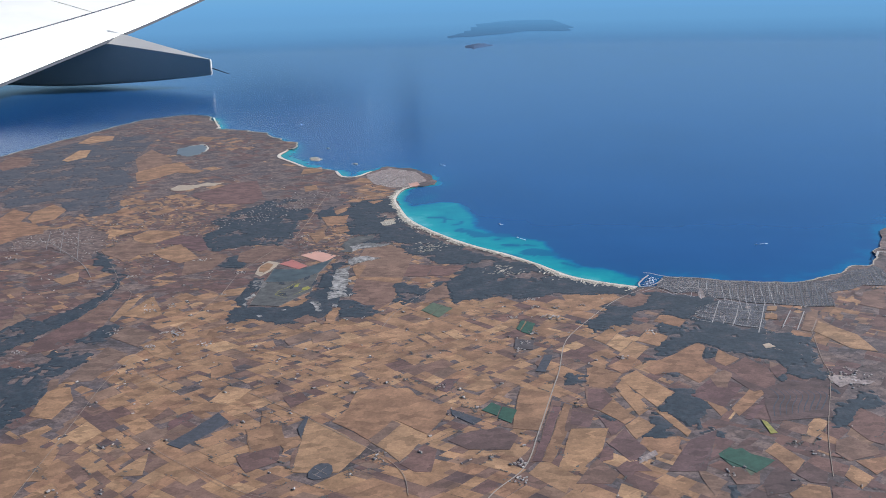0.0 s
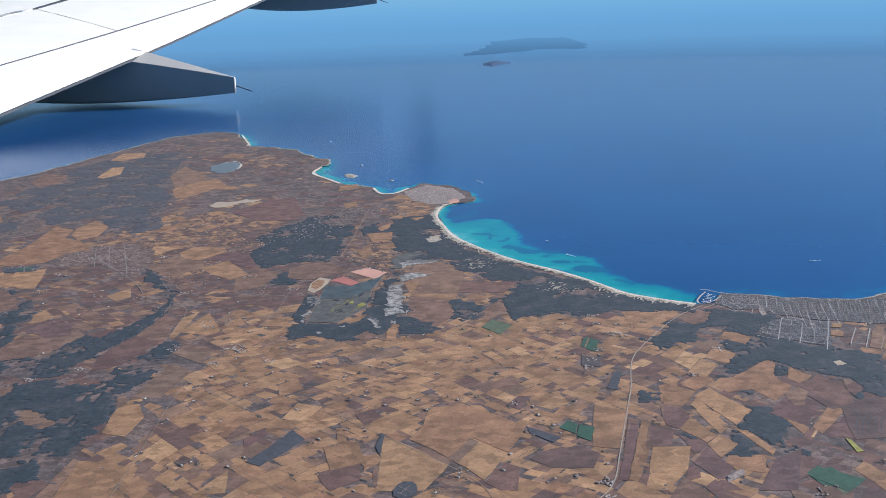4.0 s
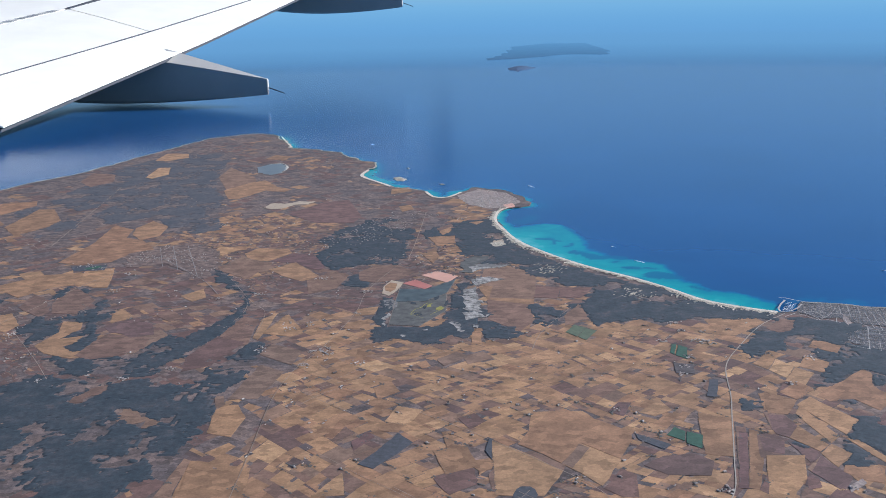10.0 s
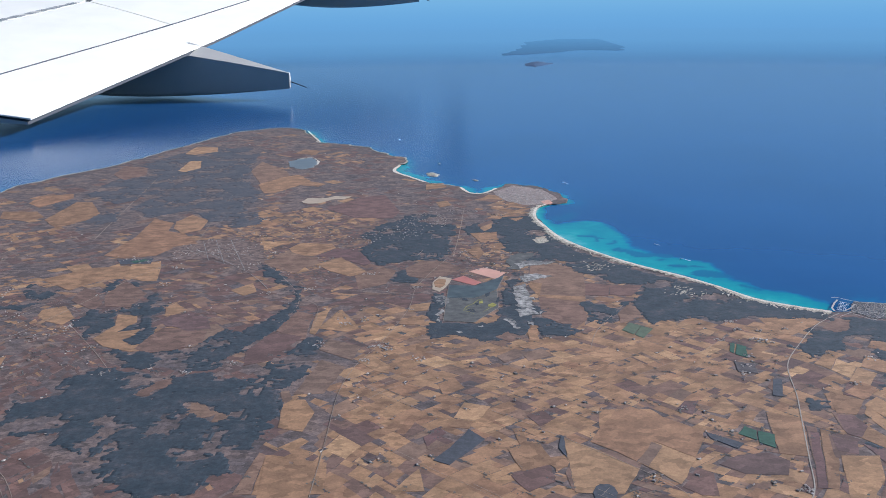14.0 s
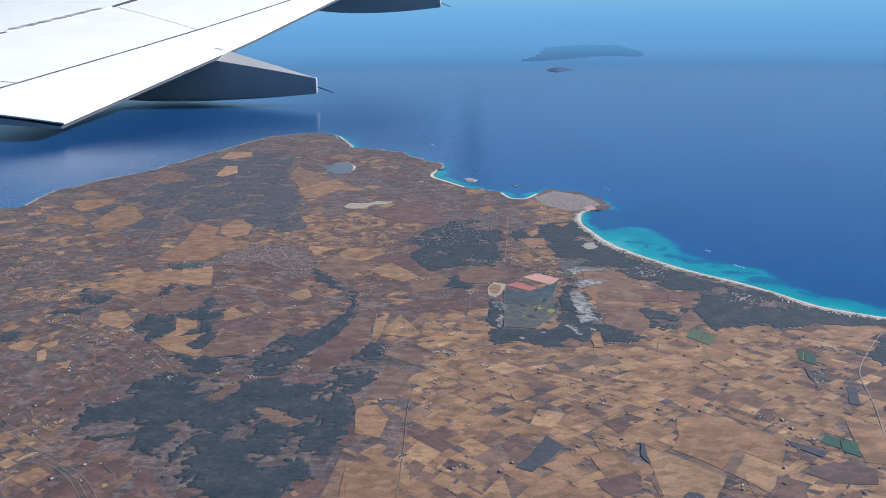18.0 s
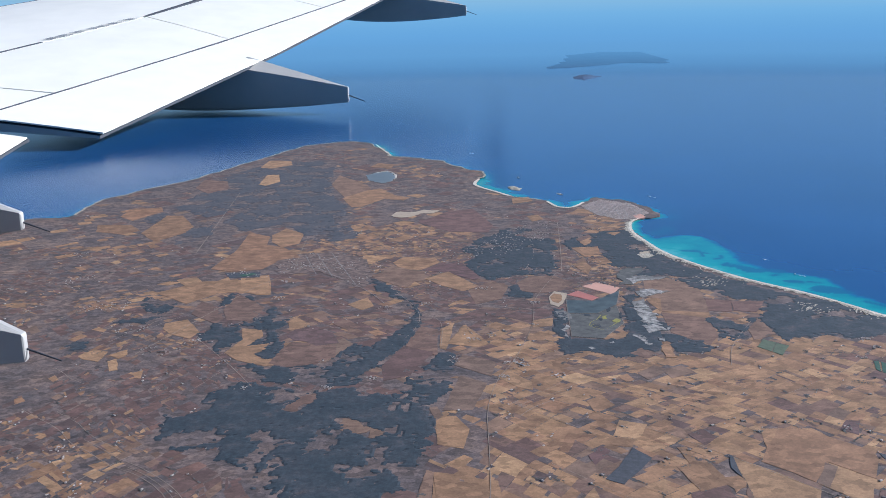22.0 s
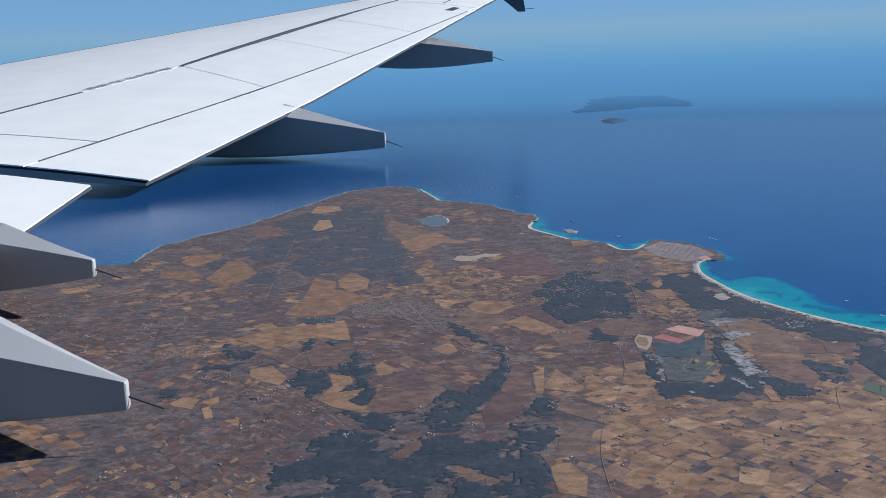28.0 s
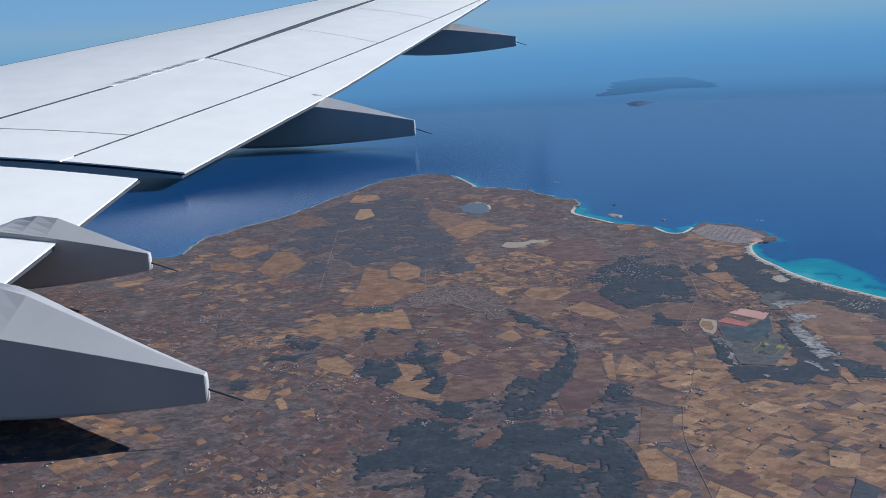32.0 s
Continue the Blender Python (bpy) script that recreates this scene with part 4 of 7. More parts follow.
for corners in (
        [(-0.497, 2.179), (-0.410, 2.103), (-0.317, 2.005), (-0.377, 1.875), (-0.493, 1.880)],
        [(-0.427, 2.154), (-0.330, 2.350), (-0.280, 2.381), (-0.109, 2.226), (-0.115, 2.167), (-0.163, 2.064), (-0.250, 2.152), (-0.316, 2.045)],
        [(-0.313, 2.038), (-0.250, 2.149), (-0.161, 2.060), (-0.230, 1.923)],
        [(-0.634, 2.231), (-0.608, 2.237), (-0.595, 2.155), (-0.564, 2.146), (-0.540, 2.062), (-0.498, 2.057), (-0.500, 2.014), (-0.530, 1.996), (-0.547, 2.022), (-0.619, 1.987), (-0.652, 2.108), (-0.616, 2.134)],
        [(0.103, 2.343), (0.196, 2.305), (0.136, 2.070), (0.061, 2.087)],
        ):
    plot(corners, FIELDS["straw"][0], "wide tan stubble field of the plain")
for corners in (
        [(-0.314, 2.040), (-0.260, 2.150), (-0.235, 2.127), (-0.292, 2.017)],
        [(0.663, 2.396), (0.725, 2.436), (0.738, 2.409), (0.698, 2.309), (0.669, 2.311)],
        ):
    plot(corners, FIELDS["ploughed"][0], "red-brown ploughed field")
for corners in (
        [(-0.228, 1.909), (-0.168, 2.011), (-0.136, 1.978), (-0.148, 1.866), (-0.190, 1.868)],
        [(-0.647, 1.964), (-0.547, 2.016), (-0.539, 1.934), (-0.606, 1.885), (-0.620, 1.902)],
        [(-0.111, 2.028), (-0.048, 2.079), (0.029, 2.089), (0.078, 2.046), (0.046, 1.970), (-0.056, 1.975)],
        ):
    plot(corners, FIELDS["fallow"][0], "dull brown fallow field")
for corners in (
        [(0.302, 1.983), (0.359, 2.073), (0.391, 1.961), (0.341, 1.896)],
        [(0.297, 2.146), (0.321, 2.116), (0.363, 2.086), (0.329, 2.034), (0.310, 2.075)],
        [(0.513, 1.999), (0.595, 2.048), (0.512, 1.838), (0.420, 1.842)],
        ):
    plot(corners, FIELDS["maroon"][0], "dark maroon ploughed field")
landmark("field", [(-0.514, 2.115), (-0.504, 2.187), (-0.495, 2.183), (-0.498, 2.060)], M_ORCHARD, 0.0062, "narrow dark orchard strip", 0.003)
for corners in (
        [(-2.652, 3.713), (-2.502, 3.888), (-2.343, 3.931), (-2.288, 3.751), (-2.373, 3.709), (-2.460, 3.548)],
        [(-2.334, 3.950), (-2.215, 4.005), (-2.153, 3.792), (-2.129, 3.681), (-2.191, 3.682), (-2.283, 3.751)],
        [(-2.459, 3.292), (-2.383, 3.340), (-2.288, 3.192), (-2.300, 3.110), (-2.392, 3.160), (-2.447, 3.225)],
        [(-2.652, 2.922), (-2.618, 2.990), (-2.556, 2.967), (-2.553, 2.867), (-2.617, 2.889)],
        [(-2.543, 2.933), (-2.492, 2.990), (-2.471, 2.933), (-2.491, 2.895)],
        [(-2.383, 2.764), (-2.357, 2.789), (-2.336, 2.715), (-2.359, 2.715)],
        [(-1.318, 3.067), (-1.259, 3.286), (-1.166, 3.067), (-1.206, 3.026)],
        [(-1.765, 3.541), (-1.694, 3.643), (-1.651, 3.517), (-1.696, 3.465)],
        ):
    plot(corners, FIELDS["straw"][0], "tan stubble field after harvest")
for corners in (
        [(-1.470, 3.934), (-1.371, 4.056), (-1.227, 3.804), (-1.288, 3.736), (-1.389, 3.824)],
        [(-1.831, 4.220), (-1.810, 4.384), (-1.689, 4.324), (-1.759, 4.197)],
        [(-1.619, 4.162), (-1.492, 4.319), (-1.433, 4.263), (-1.508, 4.129)],
        [(-1.967, 3.310), (-1.945, 3.372), (-1.874, 3.289), (-1.886, 3.236), (-1.936, 3.210)],
        [(-2.516, 2.867), (-2.497, 2.895), (-2.449, 2.789), (-2.473, 2.774)],
        ):
    plot(corners, FIELDS["straw"][0], "tan stubble field after harvest")
for corners in (
        [(-1.934, 2.859), (-1.920, 3.008), (-1.899, 3.079), (-1.726, 3.037), (-1.709, 2.924), (-1.794, 2.844), (-1.877, 2.818)],
        [(-2.394, 3.411), (-2.406, 3.587), (-2.346, 3.547), (-2.240, 3.360), (-2.254, 3.291), (-2.343, 3.361)],
        [(-1.735, 3.996), (-1.587, 4.111), (-1.477, 4.058), (-1.536, 3.783), (-1.673, 3.901)],
        [(-1.457, 3.008), (-1.365, 3.208), (-1.353, 3.026)],
        [(-1.785, 3.289), (-1.739, 3.357), (-1.670, 3.255), (-1.708, 3.209)],
        ):
    plot(corners, FIELDS["ploughed"][0], "red-brown ploughed field")
plot([(-1.914, 3.21), (-1.857, 3.255), (-1.77, 3.19), (-1.72, 3.067), (-1.798, 3.037), (-1.871, 3.097)], FIELDS["maroon"][0], "dark maroon ploughed field")
plot([(0.79, 2.29), (0.883, 2.347), (0.975, 2.302), (0.92, 2.105), (0.749, 2.09)], FIELDS["fallow"][0], "dull brown vineyard terraces")
for corners in (
        [(-0.584, 3.519), (-0.558, 3.580), (-0.517, 3.561), (-0.519, 3.482), (-0.564, 3.471)],
        [(-0.572, 3.338), (-0.529, 3.363), (-0.505, 3.304), (-0.543, 3.287)],
        [(-0.579, 3.255), (-0.547, 3.279), (-0.527, 3.223), (-0.555, 3.199)],
        [(-0.534, 3.729), (-0.456, 3.746), (-0.405, 3.727), (-0.452, 3.687), (-0.519, 3.676)],
        [(-0.563, 3.455), (-0.533, 3.483), (-0.511, 3.406), (-0.542, 3.394)],
        ):
    landmark("salt_flat", corners, M_SALT, 0.0069, "white salt crust on grey mud", 0.04)
landmark("salt_flat", [(-0.536, 3.949), (-0.433, 3.966), (-0.353, 3.95), (-0.449, 3.914)], M_MUD, 0.0069, "grey salt mud beside the marsh", 0.03)
landmark("brine_pond", [(-0.60, 4.00), (-0.542, 4.13), (-0.484, 4.083), (-0.50, 3.97), (-0.55, 3.86), (-0.59, 3.83)], M_MARSH, 0.0062, "grey-green salt marsh", 0.05)
for corners in ([(-0.261, 3.865), (-0.202, 3.934), (-0.118, 3.945), (-0.149, 3.872), (-0.218, 3.769)], [(0.078, 3.475), (0.149, 3.564), (0.204, 3.542), (0.151, 3.453), (0.093, 3.412)]):
    flat = np.array(corners)
    for _ in range(46):
        x, y = random.uniform(*flat[:, 0][[0, -2]]) + random.gauss(0, 0.03), flat[:, 1].mean() + random.gauss(0, 0.045)
        a, w, h = random.gauss(0.75, 0.2), random.uniform(0.004, 0.016), random.uniform(0.0012, 0.003)
        ring_of = [(w * random.uniform(0.6, 1.2) * math.cos(k * 0.9), h * random.uniform(0.6, 1.2) * math.sin(k * 0.9)) for k in range(7)]
        patch("blowout", [(x + u * math.cos(a) - v * math.sin(a), y + u * math.sin(a) + v * math.cos(a)) for u, v in ring_of], M_DUNE, 0.0071 + 0.000001 * _, rough=0.003)
landmark("bare_ground", [(-0.444, 4.361), (-0.394, 4.387), (-0.369, 4.338), (-0.423, 4.299)], M_DUNE, 0.0071, "sandy clearing behind the dunes", 0.02)
for corners in (
        [(-0.767, 4.516), (-0.662, 4.528), (-0.617, 4.380), (-0.708, 4.322)],
        [(-0.774, 4.155), (-0.722, 4.256), (-0.694, 4.125), (-0.721, 4.007)],
        [(-0.716, 4.635), (-0.648, 4.731), (-0.649, 4.627), (-0.689, 4.556)],
        ):
    plot(corners, FIELDS["straw"][0], "tan stubble field among the pines")
landmark("car_park", [(-0.345, 5.30), (-0.29, 5.33), (-0.275, 5.24), (-0.33, 5.20)], M_PINK, 0.0064, "bare pinkish ground beside the town", 0.01)
# ---- woods and scrub: uneven canopies over the plain ----
WOODS = [
    [(-1.72, 3.93), (-1.61, 3.83), (-1.45, 3.49), (-1.43, 3.25), (-1.50, 3.01), (-1.57, 2.96), (-1.61, 3.01), (-1.51, 3.21), (-1.48, 3.44), (-1.60, 3.69), (-1.68, 3.77)],
    [(-0.91, 3.45), (-0.91, 3.07), (-0.87, 3.00), (-0.77, 2.98), (-0.68, 2.93), (-0.54, 2.99), (-0.52, 3.16), (-0.47, 3.24), (-0.55, 3.20), (-0.60, 3.10), (-0.74, 3.09), (-0.86, 3.12), (-0.86, 3.43)],
    [(-0.60, 3.68), (-0.55, 3.76), (-0.57, 3.54), (-0.54, 3.25), (-0.59, 3.19), (-0.62, 3.41)],
    [(-0.43, 4.90), (-0.40, 4.62), (-0.25, 4.12), (-0.06, 3.86), (0.15, 3.62), (0.30, 3.42), (0.52, 3.24), (0.50, 3.17), (0.19, 3.18), (0.05, 3.25), (-0.07, 3.11), (-0.12, 3.20), (-0.10, 3.35), (-0.02, 3.55), (-0.21, 3.69), (-0.29, 3.98), (-0.48, 4.26), (-0.53, 4.56)],
    [(-0.31, 3.36), (-0.25, 3.36), (-0.18, 3.28), (-0.26, 3.11), (-0.30, 3.13)],
]
WOODS.append([(-0.524, 3.146), (-0.445, 3.175), (-0.380, 3.068), (-0.345, 3.03), (-0.449, 2.975), (-0.505, 2.99), (-0.508, 3.09)])
WOODS.append([(0.364, 3.168), (0.552, 3.165), (0.582, 3.124), (0.62, 3.186), (0.612, 3.222), (0.46, 3.25), (0.38, 3.247)])
WOODS.append([(0.358, 2.873), (0.460, 3.006), (0.658, 3.173), (0.820, 3.126), (0.880, 3.057), (0.744, 2.894), (0.815, 2.847), (0.937, 2.745), (1.075, 2.683), (1.043, 2.501), (0.998, 2.339), (0.898, 2.386), (0.871, 2.536), (0.805, 2.541), (0.705, 2.664), (0.543, 2.516), (0.484, 2.499), (0.622, 2.720), (0.578, 2.801), (0.674, 2.957), (0.614, 2.992), (0.528, 2.913), (0.469, 2.810), (0.386, 2.765)])
WOODS.append([(0.527, 2.453), (0.573, 2.471), (0.587, 2.428), (0.549, 2.381)])
WOODS.append([(0.696, 2.618), (0.744, 2.591), (0.743, 2.545), (0.692, 2.505), (0.674, 2.528)])
WOODS.append([(0.482, 2.243), (0.534, 2.295), (0.612, 2.347), (0.640, 2.233), (0.562, 2.126), (0.475, 2.132)])
WOODS.append([(0.847, 2.389), (0.890, 2.386), (0.854, 2.273), (0.795, 2.241)])
WOODS.append([(0.488, 2.269), (0.593, 2.337), (0.631, 2.171), (0.550, 2.062), (0.509, 2.096), (0.490, 2.189)])
WOODS.append([(0.428, 2.150), (0.471, 2.173), (0.495, 2.097), (0.488, 2.019), (0.438, 1.992), (0.415, 2.039)])
WOODS.append([(0.527, 2.032), (0.578, 2.060), (0.615, 2.042), (0.587, 1.999), (0.537, 1.994)])
WOODS.append([(0.223, 2.363), (0.268, 2.440), (0.314, 2.468), (0.290, 2.358)])
WOODS.append([(0.287, 2.151), (0.320, 2.166), (0.332, 2.115), (0.298, 2.093)])
WOODS.append([(-2.887, 7.489), (-2.589, 7.534), (-2.416, 6.765), (-2.255, 5.981), (-2.119, 5.603), (-1.994, 5.044), (-1.906, 4.768), (-2.014, 4.646), (-2.159, 4.844), (-2.252, 5.056), (-2.319, 5.284), (-2.441, 5.622), (-2.578, 6.104), (-2.696, 6.667)])
WOODS.append([(-3.334, 5.257), (-3.239, 5.454), (-3.172, 5.288), (-3.210, 5.137)])
WOODS.append([(-2.968, 4.877), (-2.912, 5.086), (-2.813, 5.155), (-2.742, 4.801), (-2.878, 4.616)])
WOODS.append([(-1.293, 4.204), (-1.225, 4.529), (-1.110, 4.770), (-0.952, 4.732), (-0.840, 4.696), (-0.849, 4.193), (-0.875, 4.000), (-1.051, 3.981), (-1.192, 3.916), (-1.262, 4.009)])
WOODS.append([(-0.791, 4.633), (-0.717, 4.754), (-0.585, 4.845), (-0.420, 4.939), (-0.387, 4.741), (-0.383, 4.500), (-0.380, 4.335), (-0.474, 4.085), (-0.526, 4.134), (-0.593, 4.186), (-0.633, 4.397), (-0.696, 4.344), (-0.768, 4.401)])
WOODS.append([(-1.327, 4.419), (-1.245, 4.712), (-1.066, 4.968), (-0.929, 4.962), (-1.034, 4.799), (-1.216, 4.415)])
WOODS.append([(-2.273, 3.184), (-2.253, 3.264), (-2.136, 3.280), (-2.112, 3.122), (-2.130, 2.976), (-2.178, 3.062)])
WOODS.append([(-2.070, 3.033), (-2.026, 3.137), (-1.936, 3.092), (-1.898, 2.922), (-1.948, 2.896), (-2.005, 2.949)])
WOODS.append([(-2.137, 3.313), (-2.107, 3.364), (-2.048, 3.416), (-2.038, 3.279), (-2.108, 3.247)])
WOODS.append([(-2.029, 2.856), (-1.938, 2.831), (-1.864, 2.844), (-1.733, 2.870), (-1.706, 3.034), (-1.647, 3.048), (-1.565, 2.978), (-1.538, 3.121), (-1.467, 3.213), (-1.457, 3.092), (-1.524, 2.898), (-1.592, 2.700), (-1.714, 2.653), (-1.836, 2.698), (-1.927, 2.697), (-1.976, 2.768)])
WOODS.append([(-1.430, 2.748), (-1.364, 2.847), (-1.349, 3.006), (-1.277, 2.899), (-1.297, 2.549), (-1.333, 2.488), (-1.449, 2.547)])
WOODS.append([(-2.167, 2.436), (-2.065, 2.398), (-1.924, 2.674), (-1.806, 2.522), (-1.711, 2.608), (-1.590, 2.654), (-1.549, 2.485), (-1.596, 2.425), (-1.626, 2.368), (-1.573, 2.262), (-1.528, 2.298), (-1.419, 2.282), (-1.368, 2.429), (-1.310, 2.302), (-1.345, 2.208), (-2.106, 2.192)])
WOODS.append([(-0.258, 4.095), (-0.084, 3.832), (0.160, 3.625), (0.276, 3.497), (0.439, 3.331), (0.610, 3.230), (0.457, 3.204), (0.284, 3.185), (0.168, 3.133), (0.020, 3.159), (-0.090, 3.130), (-0.125, 3.277), (-0.151, 3.356), (-0.062, 3.455), (-0.050, 3.597), (-0.198, 3.733), (-0.267, 3.804)])
WOODS.append([(-0.912, 3.473), (-0.858, 3.472), (-0.877, 3.146), (-0.855, 3.111), (-0.692, 3.140), (-0.652, 3.206), (-0.618, 3.470), (-0.583, 3.776), (-0.533, 3.817), (-0.561, 3.542), (-0.557, 3.333), (-0.505, 3.333), (-0.461, 3.268), (-0.524, 3.146), (-0.537, 2.990), (-0.923, 2.989), (-0.909, 3.146), (-0.931, 3.270)])
WOODS.append([(-0.432, 4.336), (-0.321, 4.254), (-0.222, 4.055), (-0.149, 3.962), (-0.206, 3.770), (-0.295, 3.751), (-0.340, 3.979), (-0.491, 3.955), (-0.489, 4.133)])
WOODS.append([(-2.067, 2.526), (-1.991, 2.691), (-1.717, 2.615), (-1.524, 2.590), (-1.338, 2.498), (-1.300, 2.333), (-1.381, 2.258), (-1.328, 2.117), (-1.411, 2.084), (-1.374, 1.961), (-1.420, 1.875), (-1.593, 1.848), (-1.755, 1.991), (-1.958, 2.260)])


WOODS.append([(0.989, 2.284), (1.122, 2.245), (1.078, 2.146), (1.02, 2.15), (0.948, 2.059), (0.914, 2.048), (0.914, 2.101)])
WOODS.append([(0.523, 1.749), (0.547, 1.779), (0.568, 1.728), (0.544, 1.715)])
WOODS.append([(-2.676, 3.583), (-2.659, 3.638), (-2.509, 3.553), (-2.514, 3.424), (-2.618, 3.451)])
WOODS.append([(-2.75, 2.965), (-2.731, 3.065), (-2.665, 3.085), (-2.65, 3.003), (-2.706, 2.926)])
WOODS.append([(-2.131, 3.251), (-2.071, 3.516), (-2.023, 3.414), (-2.052, 3.228)])
WOODS.append([(-2.637, 3.293), (-2.622, 3.363), (-2.529, 3.362), (-2.545, 3.279)])
WOODS.append([(-2.268, 3.147), (-2.266, 3.291), (-2.136, 3.224), (-2.093, 3.097), (-2.117, 2.951), (-2.204, 3.037)])
WOODS.append([(-2.033, 3.067), (-2.052, 3.29), (-1.977, 3.359), (-1.964, 3.191), (-1.949, 3.067)])
WOODS.append([(-2.325, 3.626), (-2.272, 3.708), (-2.177, 3.624), (-2.196, 3.507), (-2.272, 3.523)])
WOODS.append([(-1.093, 3.734), (-1.05, 3.908), (-0.973, 3.732), (-1.004, 3.61), (-1.073, 3.635)])

WOODS.append([(-2.96, 7.40), (-2.468, 7.261), (-2.377, 6.43), (-2.24, 5.60), (-1.98, 4.90), (-2.13, 4.64), (-2.30, 4.98), (-2.422, 5.083), (-2.58, 4.92), (-2.777, 5.169), (-2.719, 6.154)])
WOODS.append([(-3.205, 5.568), (-3.25, 6.80), (-3.10, 7.30), (-2.848, 7.041), (-2.72, 5.70), (-2.90, 5.30)])


def wood(label, poly, mat, cell=0.010, height=0.0006, cover=0.02):
    poly = np.array(poly)
    (x0, y0), (x1, y1) = poly.min(0) - 0.05, poly.max(0) + 0.05
    xs, ys = np.arange(x0, x1, cell), np.arange(y0, y1, cell)
    gx, gy = np.meshgrid(xs, ys)
    p = np.stack([gx.ravel(), gy.ravel()], 1)
    off = np.array([(wobble(x, y, 11, 2.0), wobble(x, y, 11, 7.0)) for x, y in p])
    dens = np.array([wobble(x, y, 6, 4.0) for x, y in p])
    fray = np.array([(wobble(x, y, 45, 14.0), wobble(x, y, 45, 17.0)) for x, y in p])
    keep = inside_of(poly, p + 0.045 * off + 0.02 * fray) & (dens + 0.5 * fray[:, 0] > -0.5 + cover)
    for field in CLEARED:
        if (field.max(0) > (x0, y0)).all() and (field.min(0) < (x1, y1)).all():
            keep &= ~inside_of(field, p + 0.012 * fray)
    z = np.where(keep, 0.0058 + height * (0.6 + 0.8 * np.random.rand(len(p))), 0.0046)
    n = len(xs)
    fs = []
    for j in range(len(ys) - 1):
        for i in range(n - 1):
            k = (j * n + i, j * n + i + 1, (j + 1) * n + i + 1, (j + 1) * n + i)
            if sum(keep[list(k)]) >= 2:
                fs.append(k)
    jit = p + cell * 0.35 * (np.random.rand(len(p), 2) - 0.5)
    used = sorted({i for f in fs for i in f})
    at = {k: i for i, k in enumerate(used)}
    ob = raw("wood", np.c_[jit, z][used], [tuple(at[i] for i in f) for f in fs], mat)
    return tagged(ob, label, "wood", kind="stuff")


for poly in WOODS:
    # far woods take the paler scrub that has haze in its colour
    if np.mean(poly, 0)[1] > 4.9 and np.mean(poly, 0)[0] < -0.6:
        wood("low grey-green garrigue scrub, paled by painted distance haze", poly, M_HAZED_SCRUB, cover=0.30)
    else:
        mx, my = np.mean(poly, 0)
        wood("dark green Mediterranean pine wood and scrub", poly, M_WOOD, cover=0.24 if mx < -1.3 and my < 3.2 else 0.06)

# ---- towns and roads: ground first ----
for corners in ([(0.298, 2.327), (0.343, 2.317), (0.356, 2.249), (0.314, 2.18), (0.281, 2.199)], [(0.316, 2.003), (0.353, 2.053), (0.393, 1.955), (0.353, 1.895), (0.324, 1.958)], [(0.283, 1.96), (0.306, 1.945), (0.302, 1.908), (0.266, 1.899)], [(0.232, 2.184), (0.289, 2.154), (0.266, 2.083), (0.219, 2.101)], [(0.338, 2.128), (0.365, 2.094), (0.318, 2.033), (0.31, 2.081)], [(0.187, 2.222), (0.207, 2.21), (0.124, 1.905), (0.102, 1.911)], [(0.359, 1.895), (0.383, 1.846), (0.305, 1.849), (0.323, 1.888)]):
    plot(corners, FIELDS["maroon"][0], "dull purple-brown ploughed field")
for corners in ([(0.414, 2.424), (0.353, 2.324), (0.301, 2.338), (0.320, 2.42), (0.338, 2.488)], [(0.380, 2.485), (0.461, 2.56), (0.497, 2.508), (0.415, 2.428)], [(0.402, 2.029), (0.495, 2.01), (0.464, 1.924), (0.415, 1.94), (0.381, 1.985)], [(0.218, 2.075), (0.317, 2.075), (0.283, 1.96), (0.213, 1.853), (0.16, 1.856)]):
    plot(corners, FIELDS["straw"][0], "tan stubble field after harvest")
landmark("quarry", [(0.369, 1.914), (0.41, 1.946), (0.415, 1.926), (0.361, 1.878)], M_STREET, 0.0062, "pale quarry yard", 0.01)
landmark("field", [(-1.295, 2.046), (-1.150, 2.0), (-1.145, 1.78), (-1.263, 1.78)], FIELDS["straw"][0], 0.0057, "large tan stubble field", 0.004)
landmark("farm_yard", [(0.115, 2.735), (0.175, 2.715), (0.165, 2.63), (0.105, 2.645)], M_PLOT, 0.0062, "dark gardens round a farm", 0.006)
TOWNS = {
    "inland": [(-2.20, 4.06), (-2.21, 4.27), (-2.102, 4.407), (-1.949, 4.439), (-1.799, 4.28), (-1.723, 4.0), (-1.741, 3.784), (-1.856, 3.909), (-1.981, 4.056), (-2.13, 4.00)],
    "cape": [(-0.62, 5.58), (-0.49, 5.80), (-0.32, 5.66), (-0.26, 5.47), (-0.25, 5.33), (-0.32, 5.22), (-0.43, 5.18), (-0.56, 5.32)],
    "harbour": [(0.747, 3.364), (0.972, 3.288), (1.173, 3.242), (1.366, 3.255), (1.50, 3.375), (1.62, 3.42), (1.60, 3.20), (1.409, 3.166), (1.311, 3.111), (1.267, 2.962), (1.164, 2.971), (1.062, 3.01), (0.955, 3.044), (0.864, 3.106), (0.819, 3.158), (0.748, 3.165), (0.68, 3.221)],
    "estate": [(0.781, 2.991), (0.88, 3.057), (1.038, 2.998), (0.942, 2.757), (0.875, 2.802), (0.815, 2.847), (0.753, 2.894)],
}
